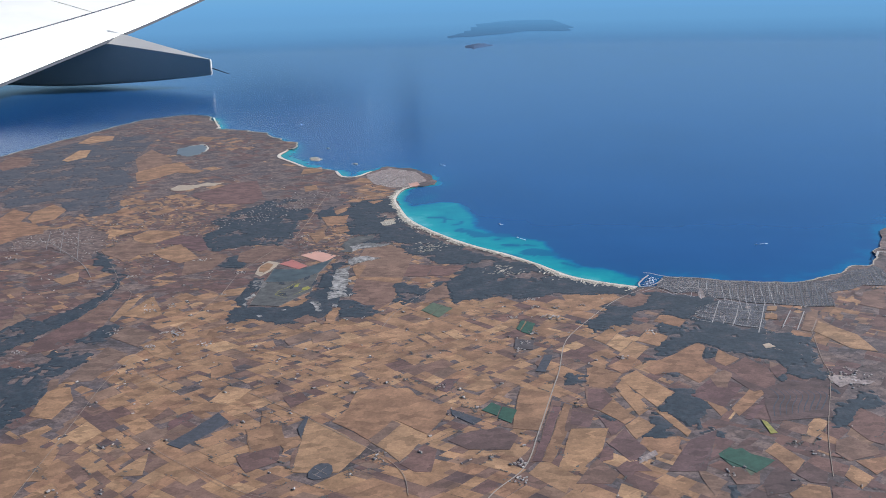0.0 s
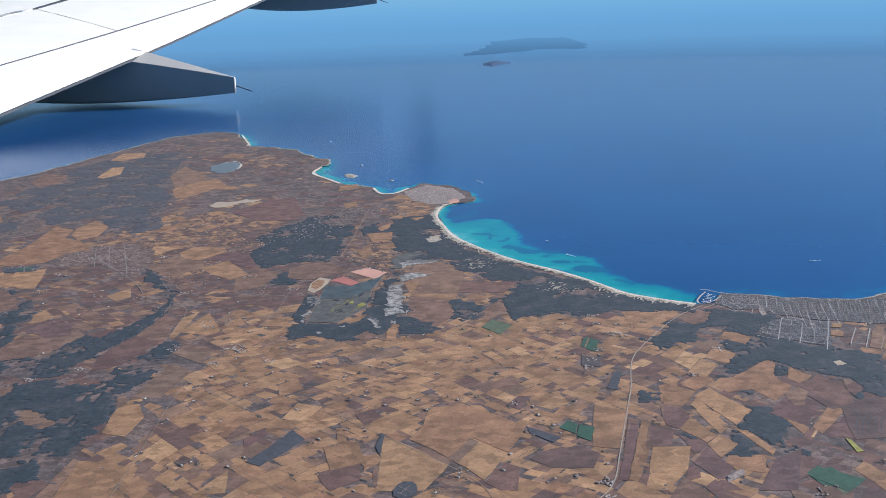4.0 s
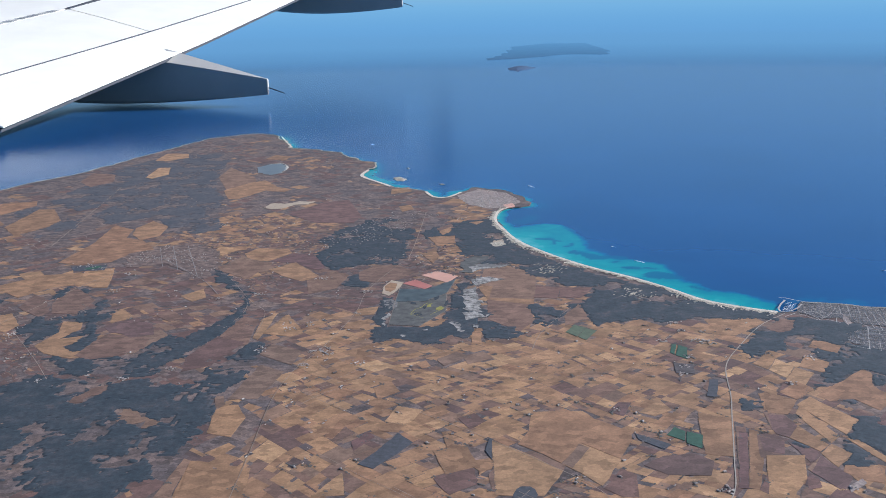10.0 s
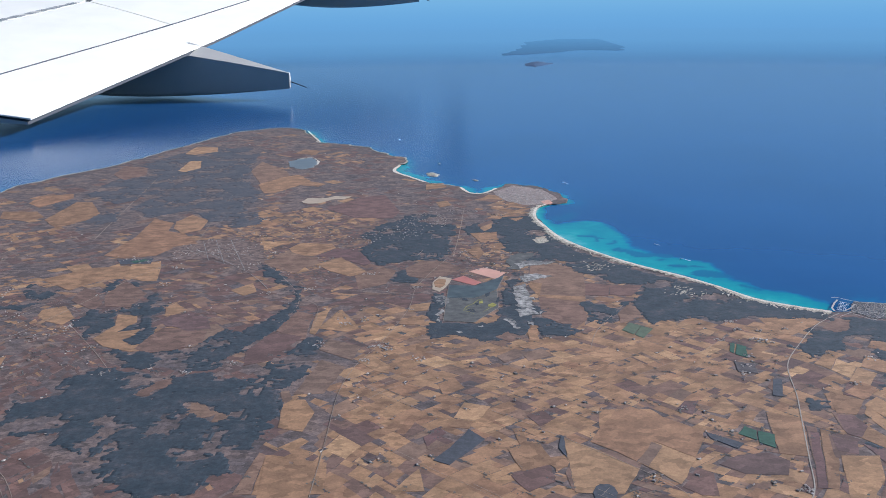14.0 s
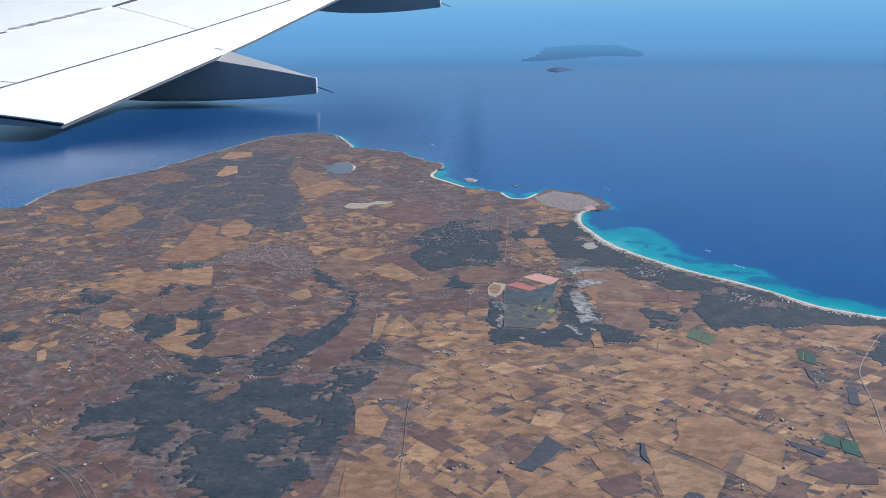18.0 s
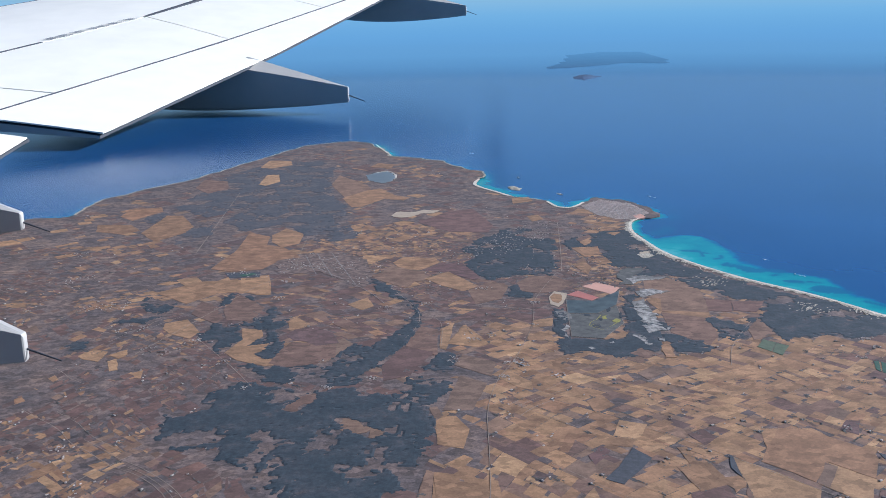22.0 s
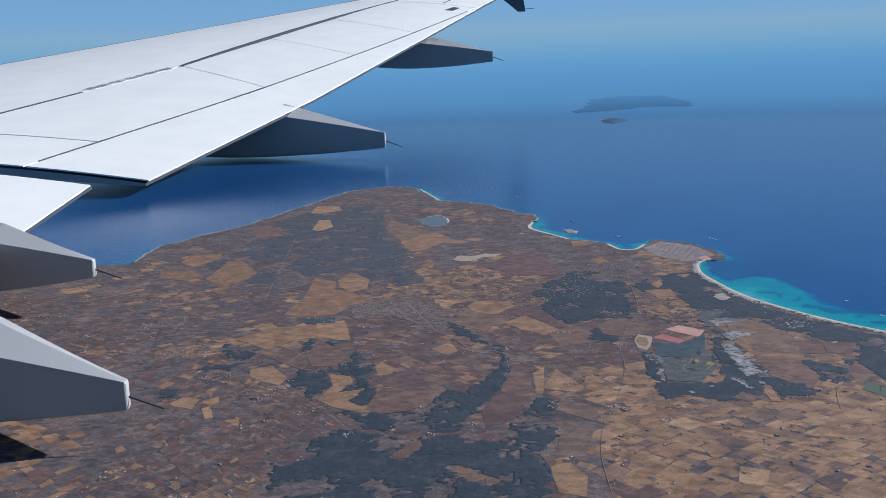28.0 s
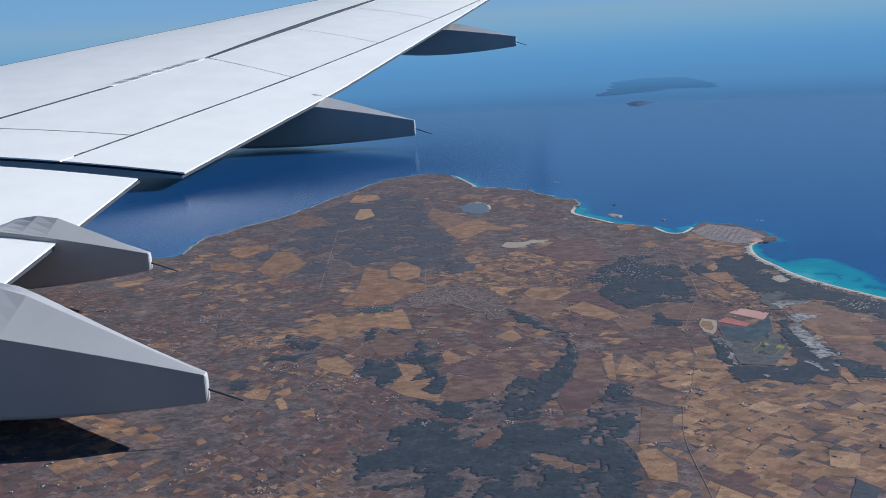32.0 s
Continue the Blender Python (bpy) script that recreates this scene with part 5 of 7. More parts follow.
ROADS = [
    ([(-0.10, 1.55), (-0.01, 1.75), (0.08, 1.88), (0.13, 2.06), (0.19, 2.30), (0.23, 2.46), (0.28, 2.70), (0.38, 2.89), (0.51, 3.09), (0.64, 3.22)], 0.0031),
    ([(-1.14, 1.70), (-1.15, 2.13), (-1.16, 2.48), (-1.13, 2.72), (-1.07, 2.92), (-1.00, 3.28), (-0.98, 3.60), (-0.87, 4.02)], 0.0018),
    ([(1.10, 2.75), (1.09, 2.70), (1.04, 2.49), (1.02, 2.38), (0.94, 2.18), (0.87, 2.01), (0.80, 1.80)], 0.0018),
    ([(-1.34, 3.05), (-1.36, 3.31), (-1.45, 3.46), (-1.64, 3.84), (-1.77, 4.03)], 0.0018),
    ([(-2.12, 4.12), (-2.21, 4.99), (-2.29, 5.84)], 0.0018),
    ([(-0.20, 1.76), (-0.25, 1.92), (-0.51, 2.19), (-0.70, 2.36)], 0.0018),
    ([(-0.80, 5.11), (-0.82, 4.48), (-0.84, 4.06)], 0.0030),
    ([(-0.34, 2.86), (-0.29, 3.05), (-0.15, 3.34)], 0.0022),
    ([(0.956, 2.753), (0.911, 2.615), (0.936, 2.584), (0.99, 2.534), (1.044, 2.494)], 0.0018),
    ([(-2.945, 6.16), (-2.806, 5.168), (-2.703, 4.435)], 0.0030),
    ([(-2.445, 2.943), (-2.312, 3.445), (-2.244, 3.74), (-2.149, 3.983)], 0.0026),
    ([(-2.261, 3.101), (-2.062, 2.83), (-1.938, 2.646)], 0.0020),
    ([(-0.957, 4.483), (-0.965, 4.319), (-1.01, 4.081)], 0.0030),
    ([(-1.61, 3.506), (-1.485, 3.503), (-1.444, 3.308), (-1.492, 3.092), (-1.585, 2.994)], 0.0020),
    ([(1.153, 2.836), (1.099, 2.732)], 0.0030),
]
for line, w in ROADS:
    ribbon("road", rounded(line, 12), w, M_ROAD if w > 0.003 else M_TRACK, 0.0063, label="pale dusty country road")
for name, poly in TOWNS.items():
    LANDMARKS.append(np.array(poly))
    patch("town_ground", poly, M_STREET if name == "cape" else M_TOWN if name == "inland" else M_SHADE, 0.0061, "paved streets and yards", 0.05 if name == "inland" else 0.02)

# ---- fields: blocks of land split again and again, bent by the lie of the land ----
TURN_FIELDS = radians(50)
GARDENS = np.array([(-2.136, 5.208), (-1.207, 5.026), (-1.237, 3.882), (-1.465, 3.58), (-1.669, 3.809), (-1.818, 4.254), (-2.086, 4.362)])
cells = []


def split(x0, y0, x1, y1, depth):
    w, h = x1 - x0, y1 - y0
    cx, cy = (x0 + x1) / 2, (y0 + y1) / 2
    px, py = laid(cx, cy)
    aim = (0.038 if px > -1.15 and py < 3.3 else 0.034 if py < 4.6 else 0.05) + 0.018 * noise.noise(Vector((cx * 1.3, cy * 1.3, 0.5)))
    if max(w, h) < 0.12 and inside_of(GARDENS, [(px, py)])[0]:
        aim *= 0.55
    if max(w, h) < aim * random.uniform(0.55, 3.0):
        cells.append((x0, y0, x1, y1))
        return
    s = random.uniform(0.33, 0.67)
    if w * random.uniform(0.7, 1.4) > h:
        split(x0, y0, x0 + w * s, y1, depth + 1)
        split(x0 + w * s, y0, x1, y1, depth + 1)
    else:
        split(x0, y0, x1, y0 + h * s, depth + 1)
        split(x0, y0 + h * s, x1, y1, depth + 1)


def laid(u, v):
    """From the plan of the blocks to the land."""
    a = TURN_FIELDS
    x, y = u * math.cos(a) - v * math.sin(a) - 1.5, u * math.sin(a) + v * math.cos(a) + 4.5
    wx = 0.28 * noise.noise(Vector((x * 0.55, y * 0.55, 3.0))) + 0.075 * noise.noise(Vector((x * 1.9, y * 1.9, 31.0))) + 0.022 * noise.noise(Vector((x * 5.5, y * 5.5, 3.0)))
    wy = 0.28 * noise.noise(Vector((x * 0.55, y * 0.55, 8.0))) + 0.075 * noise.noise(Vector((x * 1.9, y * 1.9, 47.0))) + 0.022 * noise.noise(Vector((x * 5.5, y * 5.5, 9.0)))
    return (x + wx, y + wy)


split(-4.6, -4.6, 4.6, 4.6, 0)
mid = np.array([laid((a + c) / 2, (b + d) / 2) for a, b, c, d in cells])
land_poly = np.array(ring)
dry = inside_of(land_poly, mid) & (distance_to(coast, mid) > 0.05)
for area in LANDMARKS:
    dry &= ~inside_of(area, mid)
for area in WOODS:
    dry &= ~inside_of(area, mid)
singles = 0
joined = {k: ([], []) for k in ("straw", "ploughed", "fallow")}
plots = ([], [])
borders = []
for ok, (x, y), (u0, v0, u1, v1) in zip(dry, mid, cells):
    if not ok or y < -1.5 or x > 4:
        continue
    wild = wobble(x, y, 1.6, 12.0)
    plainness = 1 if (-1.15 < x < 0.55 and y < 3.3) else 0
    lonely = 0.46 if y > 4.6 and x < -0.7 else 0.27 if x < -2.3 else 0.0
    garden = inside_of(GARDENS, [(x, y)])[0]
    if random.random() < (0.01 if plainness else 0.08 if garden else 0.20 + lonely + 0.9 * max(0, wild - 0.05)):
        continue
    r = random.random() + (0.45 if plainness else 1.05) * wobble(x, y, 1.3, 20.0) + (0.04 if plainness else 0.54)
    if -2.1 < x < -1.35 and 2.8 < y < 3.85:      # vineyards and almond groves below the town
        r += 0.28
    elif -2.15 < x < -1.3 and y <= 2.8:          # scrubland
        r += 0.55
    elif x > 0.55 and y < 2.6:                   # vineyards behind the harbour
        r += 0.55
    elif garden:                                 # small gardens round the town
        r -= 0.22
    elif y > 4.9:
        r += 0.12
    elif y > 4.4:
        r -= 0.1
    kind = "straw" if r < 0.74 else "ploughed" if r < 0.97 else "fallow"
    g = 0.0007 if random.random() < 0.25 else -0.0001
    cor = [laid(u0 + g, v0 + g), laid(u1 - g, v0 + g), laid(u1 - g, v1 - g), laid(u0 + g, v1 - g)]
    cor = [(a + random.gauss(0, 0.0008 if plainness else 0.0045), b + random.gauss(0, 0.0008 if plainness else 0.0045)) for a, b in cor]
    z = 0.00525 + 0.0001 * random.random()
    if y > 1.0:
        borders.append(cor)
    if random.random() < (0.2 if plainness else 0.14):
        # a small dark plot of trees in one corner
        a, b, c, d = (np.array(p) for p in cor)
        ds, dt = random.uniform(0.15, 0.5), random.uniform(0.15, 0.5)
        s0, t0 = random.choice((0, 1 - ds)), random.choice((0, 1 - dt))
        at_uv = lambda s, t: (a * (1 - s) + b * s) * (1 - t) + (d * (1 - s) + c * s) * t
        k = len(plots[0])
        plots[0].extend((*at_uv(s, t), z + 0.00015) for s, t in ((s0, t0), (s0 + ds, t0), (s0 + ds, t0 + dt), (s0, t0 + dt)))
        plots[1].append((k, k + 1, k + 2, k + 3))
    if random.random() < 0.3:
        # a narrow plot of another soil along one side
        a, b, c, d = (np.array(p) for p in cor)
        ds, dt = (random.uniform(0.12, 0.4), 1.0) if random.random() < 0.5 else (random.uniform(0.3, 0.8), random.uniform(0.15, 0.45))
        s0, t0 = random.choice((0, 1 - ds)), random.choice((0, 1 - dt))
        at_uv = lambda s, t: (a * (1 - s) + b * s) * (1 - t) + (d * (1 - s) + c * s) * t
        vs, fs = joined[random.choice(("ploughed", "ploughed", "straw", "fallow") if plainness else ("ploughed", "straw", "fallow"))]
        k = len(vs)
        vs.extend((*at_uv(s, t), z + 0.00011) for s, t in ((s0, t0), (s0 + ds, t0), (s0 + ds, t0 + dt), (s0, t0 + dt)))
        fs.append((k, k + 1, k + 2, k + 3))
    if singles < 215 and -1.0 < x < 0.4 and 1.85 < y < 2.25:
        raw("field", [(a, b, z) for a, b in cor] + [(a, b, 0.0048) for a, b in cor], [(0, 1, 2, 3), (4, 5, 1, 0), (5, 6, 2, 1), (6, 7, 3, 2), (7, 4, 0, 3)], FIELDS[kind][0], land)
        singles += 1
    else:
        vs, fs = joined[kind]
        k = len(vs)
        vs += [(a, b, z) for a, b in cor]
        fs.append((k, k + 1, k + 2, k + 3))
for kind, (vs, fs) in joined.items():
    tagged(raw(kind + "_fields", vs, fs, FIELDS[kind][1]), {"straw": "tan stubble fields after harvest", "ploughed": "red-brown ploughed fields", "fallow": "dull fallow fields"}[kind], "fields", kind="stuff")

tagged(raw("orchard_plots", *plots, M_PLOT), "small dark orchard and garden plots", "orchards", kind="stuff")

# ---- farm tracks along the borders ----
blocked = LANDMARKS + [np.array(w) for w in WOODS]
for _ in range(200):
    u, v, run = random.uniform(-3.2, 1.6), random.uniform(-3.2, 2.2), random.uniform(0.15, 0.7)
    steps = np.linspace(0, run, 14)
    line = np.array([laid(u, v + d) if _ % 2 else laid(u + d, v) for d in steps])
    if not inside_of(land_poly, line).all() or distance_to(coast, line).min() < 0.06 or any(inside_of(w, line).any() for w in blocked):
        continue
    ribbon("track", line, random.choice((0.0011, 0.0014, 0.0018)), M_TRACK, 0.00572)

# ---- hedges and single trees along the borders ----
BLOB = [(1, 0, 0.3), (0.3, 0.95, 0.35), (-0.8, 0.6, 0.25), (-0.8, -0.6, 0.35), (0.3, -0.95, 0.25), (0, 0, 1.0), (0, 0, -0.2)]
BLOB_FACES = [(i, (i + 1) % 5, 5) for i in range(5)] + [((i + 1) % 5, i, 6) for i in range(5)]
vs, fs = [], []


def clump(x, y, s):
    k, a = len(vs), random.random() * 6.3
    ca, sa = math.cos(a), math.sin(a)
    for bx, by, bz in BLOB:
        f = s * random.uniform(0.7, 1.3)
        vs.append((x + f * (bx * ca - by * sa), y + f * (bx * sa + by * ca), 0.0058 + s * 0.28 * bz))
    fs.extend(tuple(k + i for i in f) for f in BLOB_FACES)


for cor in borders:
    for a, b in zip(cor, cor[1:] + cor[:1]):
        if random.random() < 0.03:
            for _ in range(random.randint(2, 9)):
                s = random.random()
                clump(a[0] + (b[0] - a[0]) * s, a[1] + (b[1] - a[1]) * s, random.uniform(0.002, 0.0042))
spots = [cor[random.randrange(4)] for cor in random.sample(borders, 2600) if cor[0][0] > -1.2 or random.random() < 0.4]
for x, y in spots:
    sx, sy = random.uniform(0.003, 0.011), random.uniform(0.003, 0.009)
    for _ in range(random.choice((2, 4, 8, 14, 22))):
        clump(x + random.gauss(0, sx), y + random.gauss(0, sy), random.uniform(0.0013, 0.0034))
for corners in HEDGED:
    for a, b in zip(corners, corners[1:] + corners[:1]):
        run = math.hypot(b[0] - a[0], b[1] - a[1])
        if random.random() < 0.16 and a[1] < 4.2:
            for k in range(int(run / 0.0024)):
                s = (k + random.random()) * 0.0024 / run
                if wobble(a[0] + (b[0] - a[0]) * s, a[1] + (b[1] - a[1]) * s, 30, 6.0) > -0.25:
                    clump(a[0] + (b[0] - a[0]) * s + random.gauss(0, 0.0012), a[1] + (b[1] - a[1]) * s + random.gauss(0, 0.0012), random.uniform(0.0006, 0.0013))
tagged(raw("hedge_trees", vs, fs, M_TREE), "dark hedges and single trees along the field borders", "trees", kind="stuff")


# ---- houses ----
def house_data(w, d, h):
    wall = [(x, y, z) for z in (0, h) for x, y in ((-w, -d), (w, -d), (w, d), (-w, d))] + [(-w, 0, h * 1.45), (w, 0, h * 1.45)]
    wf = [(0, 1, 5, 4), (2, 3, 7, 6), (1, 2, 6, 9, 5), (3, 0, 4, 8, 7)]
    e = 1.12
    roof = [(-w * e, -d * e, h * 0.98), (w * e, -d * e, h * 0.98), (w * e, 0, h * 1.5), (-w * e, 0, h * 1.5), (w * e, d * e, h * 0.98), (-w * e, d * e, h * 0.98)]
    return wall, wf, roof, [(0, 1, 2, 3), (3, 2, 4, 5)]


def town(label, poly, step, turn, keep):
    poly = np.array(poly)
    wv, wf, rv, rf = [], [], [], []
    c, s = math.cos(turn), math.sin(turn)
    mid = poly.mean(0)
    size = np.hypot(*(poly - mid).T).max()
    for i in range(-90, 91):
        for j in range(-90, 91):
            if i % 5 == 0 or j % 4 == 0:
                continue
            u, v = i * step + random.gauss(0, step * 0.12), j * step + random.gauss(0, step * 0.12)
            x, y = mid[0] + u * c - v * s, mid[1] + u * s + v * c
            reach = math.hypot(x - mid[0], y - mid[1]) / size
            if random.random() > keep * (1.15 - 0.75 * reach) + 0.25 * wobble(x, y, 9, 2.0):
                continue
            if not inside_of(poly, [(x, y)])[0]:
                continue
            a, b, e, f = house_data(step * random.uniform(0.2, 0.40), step * random.uniform(0.16, 0.32), step * random.uniform(0.12, 0.2))
            turn_it = lambda p: (x + p[0] * c - p[1] * s, y + p[0] * s + p[1] * c, 0.0061 + p[2])
            k = len(wv)
            wv.extend(turn_it(p) for p in a)
            wf.extend(tuple(k + q for q in t) for t in b)
            k = len(rv)
            rv.extend(turn_it(p) for p in e)
            rf.extend(tuple(k + q for q in t) for t in f)
    ob = tagged(new("town"), label, "town", kind="stuff")
    raw("walls", wv, wf, M_WALL, ob)
    raw("roofs", rv, rf, M_TILE, ob)


def across(quad, s, t):
    a, b, c, d = (np.array(p) for p in quad)
    return (a * (1 - s) + b * s) * (1 - t) + (d * (1 - s) + c * s) * t


# streets: the old town along the shore, a wooded estate, and a few bare plots behind it
SHORE = [(0.75, 3.335), (1.337, 3.232), (1.24, 2.985), (0.77, 3.171)]
for i in range(44):
    v = i / 43 + random.uniform(-0.006, 0.006)
    ends = sorted((random.uniform(0.0, 0.1), random.uniform(0.45, 0.9)))
    ribbon("street", [across(SHORE, v, ends[0]), across(SHORE, v, sum(ends) / 2), across(SHORE, v, ends[1])], random.uniform(0.0012, 0.0020), M_LANE, 0.0065)
for i in range(8):
    v, first = (i + 0.3) / 8, random.uniform(0, 0.3)
    ribbon("street", [across(SHORE, first, v), across(SHORE, 0.5, v), across(SHORE, random.uniform(0.7, 1.0), v)], 0.0014, M_LANE, 0.0066)
# the bare plots above the harbour
for line in ([(0.627, 3.179), (0.681, 3.222), (0.739, 3.265)], [(0.689, 3.214), (0.735, 3.137)], [(0.716, 3.232), (0.743, 3.15)], [(0.745, 3.257), (0.774, 3.167)], [(0.735, 3.137), (0.784, 3.179), (0.852, 3.276)], [(0.762, 3.277), (0.792, 3.192)], [(0.793, 3.295), (0.836, 3.242)], [(0.828, 3.314), (0.856, 3.269)], [(0.763, 3.148), (0.805, 3.106)], [(0.872, 3.303), (0.843, 3.201)], [(0.905, 3.307), (0.865, 3.172)], [(0.936, 3.283), (0.902, 3.169)], [(0.839, 3.201), (0.903, 3.156)], [(0.81, 3.164), (0.791, 3.107)], [(0.841, 3.168), (0.823, 3.092)]):
    ribbon("street", line, 0.0024, M_STREETS, 0.0067)
# the long lanes of the old town
for line in ([(0.864, 3.14), (0.886, 3.043)], [(0.851, 3.255), (0.935, 3.22)], [(0.937, 3.227), (0.9, 3.042)], [(0.962, 3.225), (0.918, 3.01)], [(0.988, 3.223), (0.934, 2.949)], [(1.016, 3.213), (0.947, 2.919)], [(1.044, 3.204), (0.993, 2.974)], [(1.075, 3.202), (1.033, 3.0)], [(1.11, 3.212), (1.06, 2.98)], [(1.144, 3.216), (1.103, 3.025)], [(0.904, 3.136), (0.995, 3.053)], [(0.901, 3.073), (0.944, 3.026)], [(0.984, 3.13), (1.116, 3.055)]):
    ribbon("street", line, 0.0021, M_STREETS, 0.0067)
# the estate in the pines
for line, wide in (([(0.879, 3.049), (0.797, 2.835)], 0.0032), ([(0.88, 3.043), (0.937, 3.002), (0.897, 2.894), (0.856, 2.798)], 0.0034), ([(0.861, 2.99), (0.921, 2.962)], 0.0026), ([(0.907, 3.023), (0.889, 2.976)], 0.0018), ([(0.837, 3.034), (0.866, 3.014)], 0.0016), ([(0.815, 3.0), (0.849, 2.967)], 0.0016), ([(0.781, 2.955), (0.832, 2.922)], 0.0018), ([(0.754, 2.911), (0.816, 2.878)], 0.0018), ([(0.739, 2.878), (0.8, 2.835)], 0.0018), ([(0.812, 2.97), (0.802, 2.941)], 0.0014), ([(0.785, 2.914), (0.775, 2.886)], 0.0014)):
    ribbon("street", line, wide, M_STREETS, 0.0067)
for line, wide in (([(0.919, 2.95), (0.997, 2.927)], 0.0020), ([(0.866, 2.814), (0.932, 2.782)], 0.0024), ([(1.035, 3.019), (0.985, 2.888), (0.922, 2.731)], 0.0032), ([(0.969, 2.964), (0.908, 2.811)], 0.0018), ([(0.828, 2.899), (0.885, 2.867)], 0.0018), ([(0.858, 2.897), (0.828, 2.817)], 0.0016), ([(1.098, 2.933), (1.013, 2.77)], 0.0030), ([(1.142, 2.922), (1.055, 2.746)], 0.0032), ([(1.067, 2.866), (1.105, 2.851)], 0.0018), ([(1.024, 2.787), (1.068, 2.771)], 0.0020)):
    ribbon("street", line, wide, M_STREETS, 0.0067)
for corners in ([(0.848, 3.201), (0.853, 3.173), (0.847, 3.109), (0.818, 3.079), (0.823, 3.13)], [(0.959, 2.994), (0.97, 2.981), (0.957, 2.959), (0.948, 2.971)]):
    patch("building_plot", corners, M_STREET, 0.0065, "bare pale building plot", 0.01)
for corners in ([(1.003, 2.909), (1.04, 2.9), (1.021, 2.851), (0.984, 2.86)], [(1.034, 2.988), (1.068, 2.98), (1.048, 2.934), (1.017, 2.942)]):
    patch("field", corners, FIELDS["straw"][0], 0.0065, "tan field between the lanes", 0.004)
ribbon("street", [(0.66, 3.24), (0.72, 3.24), (0.80, 3.215), (0.90, 3.19)], 0.0035, M_STREETS, 0.0067)
town("small inland town of pale stone houses", TOWNS["inland"], 0.0072, radians(35), 0.11)
for line in ([(-2.35, 3.98), (-2.16, 4.049), (-2.037, 4.217), (-1.905, 4.398)], [(-2.116, 4.369), (-1.991, 4.01)], [(-1.984, 4.402), (-1.78, 3.845)], [(-2.027, 4.146), (-1.741, 3.784), (-1.612, 3.558)], [(-2.18, 4.20), (-1.80, 4.10)], [(-2.06, 4.40), (-1.90, 3.95)]):
    ribbon("street", rounded(line, 6), 0.0026, M_LANE, 0.0066)
landmark("football_pitch", [(-2.36, 4.00), (-2.30, 4.035), (-2.27, 4.01), (-2.33, 3.97)], M_CROP, 0.0064, "green football pitch", 0.002)
town("villas scattered among pines behind the cape", [(-1.35, 4.40), (-1.175, 4.80), (-0.898, 5.185), (-0.70, 5.05), (-0.80, 4.90), (-0.95, 4.56), (-1.173, 4.291)], 0.0100, radians(20), 0.16)
town("seaside town of pale houses on the headland", TOWNS["cape"], 0.0070, radians(-20), 0.5)
for i in range(7):
    a, b = across([(-0.60, 5.55), (-0.27, 5.45), (-0.30, 5.24), (-0.53, 5.30)], i / 6, 0.0), across([(-0.60, 5.55), (-0.27, 5.45), (-0.30, 5.24), (-0.53, 5.30)], i / 6, 1.0)
    ribbon("street", [a, (a + b) / 2, b], 0.0035, M_LANE, 0.0066)
town("seaside town of pale houses in a street grid", TOWNS["harbour"], 0.0056, radians(-16), 0.85)
town("holiday estate of pale houses among pines", TOWNS["estate"], 0.0056, radians(-16), 0.42)

def hamlet(x, y, n, spread):
    """A handful of houses with their trees, joined."""
    wv, wf, rv, rf = [], [], [], []
    for _ in range(n):
        hx, hy, t = x + random.gauss(0, spread), y + random.gauss(0, spread), random.choice((0.5, 0.5, 2.07)) + random.gauss(0, 0.1)
        c, s = math.cos(t), math.sin(t)
        a, b, e, f = house_data(random.uniform(0.0016, 0.0038), random.uniform(0.0012, 0.0024), 0.0016)
        for dst, faces, src, fs in ((wv, wf, a, b), (rv, rf, e, f)):
            k = len(dst)
            dst.extend((hx + p[0] * c - p[1] * s, hy + p[0] * s + p[1] * c, 0.0056 + p[2]) for p in src)
            faces.extend(tuple(k + q for q in t) for t in fs)
    ob = tagged(new("hamlet"), "small hamlet of pale houses among fields", "hamlet", kind="stuff")
    raw("walls", wv, wf, M_WALL, ob)
    raw("roofs", rv, rf, M_TILE, ob)


for x, y in [(-1.07, 2.90), (-1.05, 2.85), (-0.98, 3.57), (-1.24, 3.18), (-0.93, 2.76), (-1.11, 2.75), (-1.43, 3.56), (-1.60, 3.50), (-1.22, 3.11), (-1.29, 2.89), (-2.08, 3.63), (-1.20, 3.79), (-0.60, 4.93), (-1.09, 4.74), (-0.94, 4.92), (-1.26, 4.33)]:
    hamlet(x, y, random.randint(8, 18), 0.014)
for x, y in [(-3.14, 3.90), (-3.09, 3.96), (-2.81, 3.49), (-2.57, 3.23), (-2.74, 3.53), (-2.26, 3.09), (-2.32, 2.97), (-3.30, 4.40), (-3.70, 4.11), (-2.37, 4.04), (-2.31, 3.98)]:
    hamlet(x, y, random.randint(9, 16), 0.03)
hamlet(1.06, 2.36, 70, 0.035)
for x, y in [(0.204, 3.128), (0.283, 3.034), (0.28, 2.907), (0.122, 2.932), (0.21, 3.036), (0.12, 2.636), (0.188, 2.784), (0.15, 2.699)]:
    hamlet(x, y, random.randint(8, 16), 0.010)
for x, y in [(0.38, 1.897), (0.071, 1.90), (0.068, 1.821), (0.572, 1.833), (0.243, 2.938), (0.272, 2.936), (0.377, 3.043), (0.448, 2.798), (0.569, 2.762), (0.44, 2.546), (-2.263, 3.092), (-2.097, 2.882), (-1.966, 2.628), (-1.691, 2.642), (-1.552, 2.724), (-1.16, 3.181), (-1.285, 2.925), (-1.824, 2.675)]:
    hamlet(x, y, random.randint(6, 14), 0.010)
for x, y in [(-2.273, 3.079), (-2.097, 3.338), (-1.154, 3.145), (-0.994, 3.285), (-1.112, 2.873)]:
    hamlet(x, y, random.randint(5, 9), 0.008)
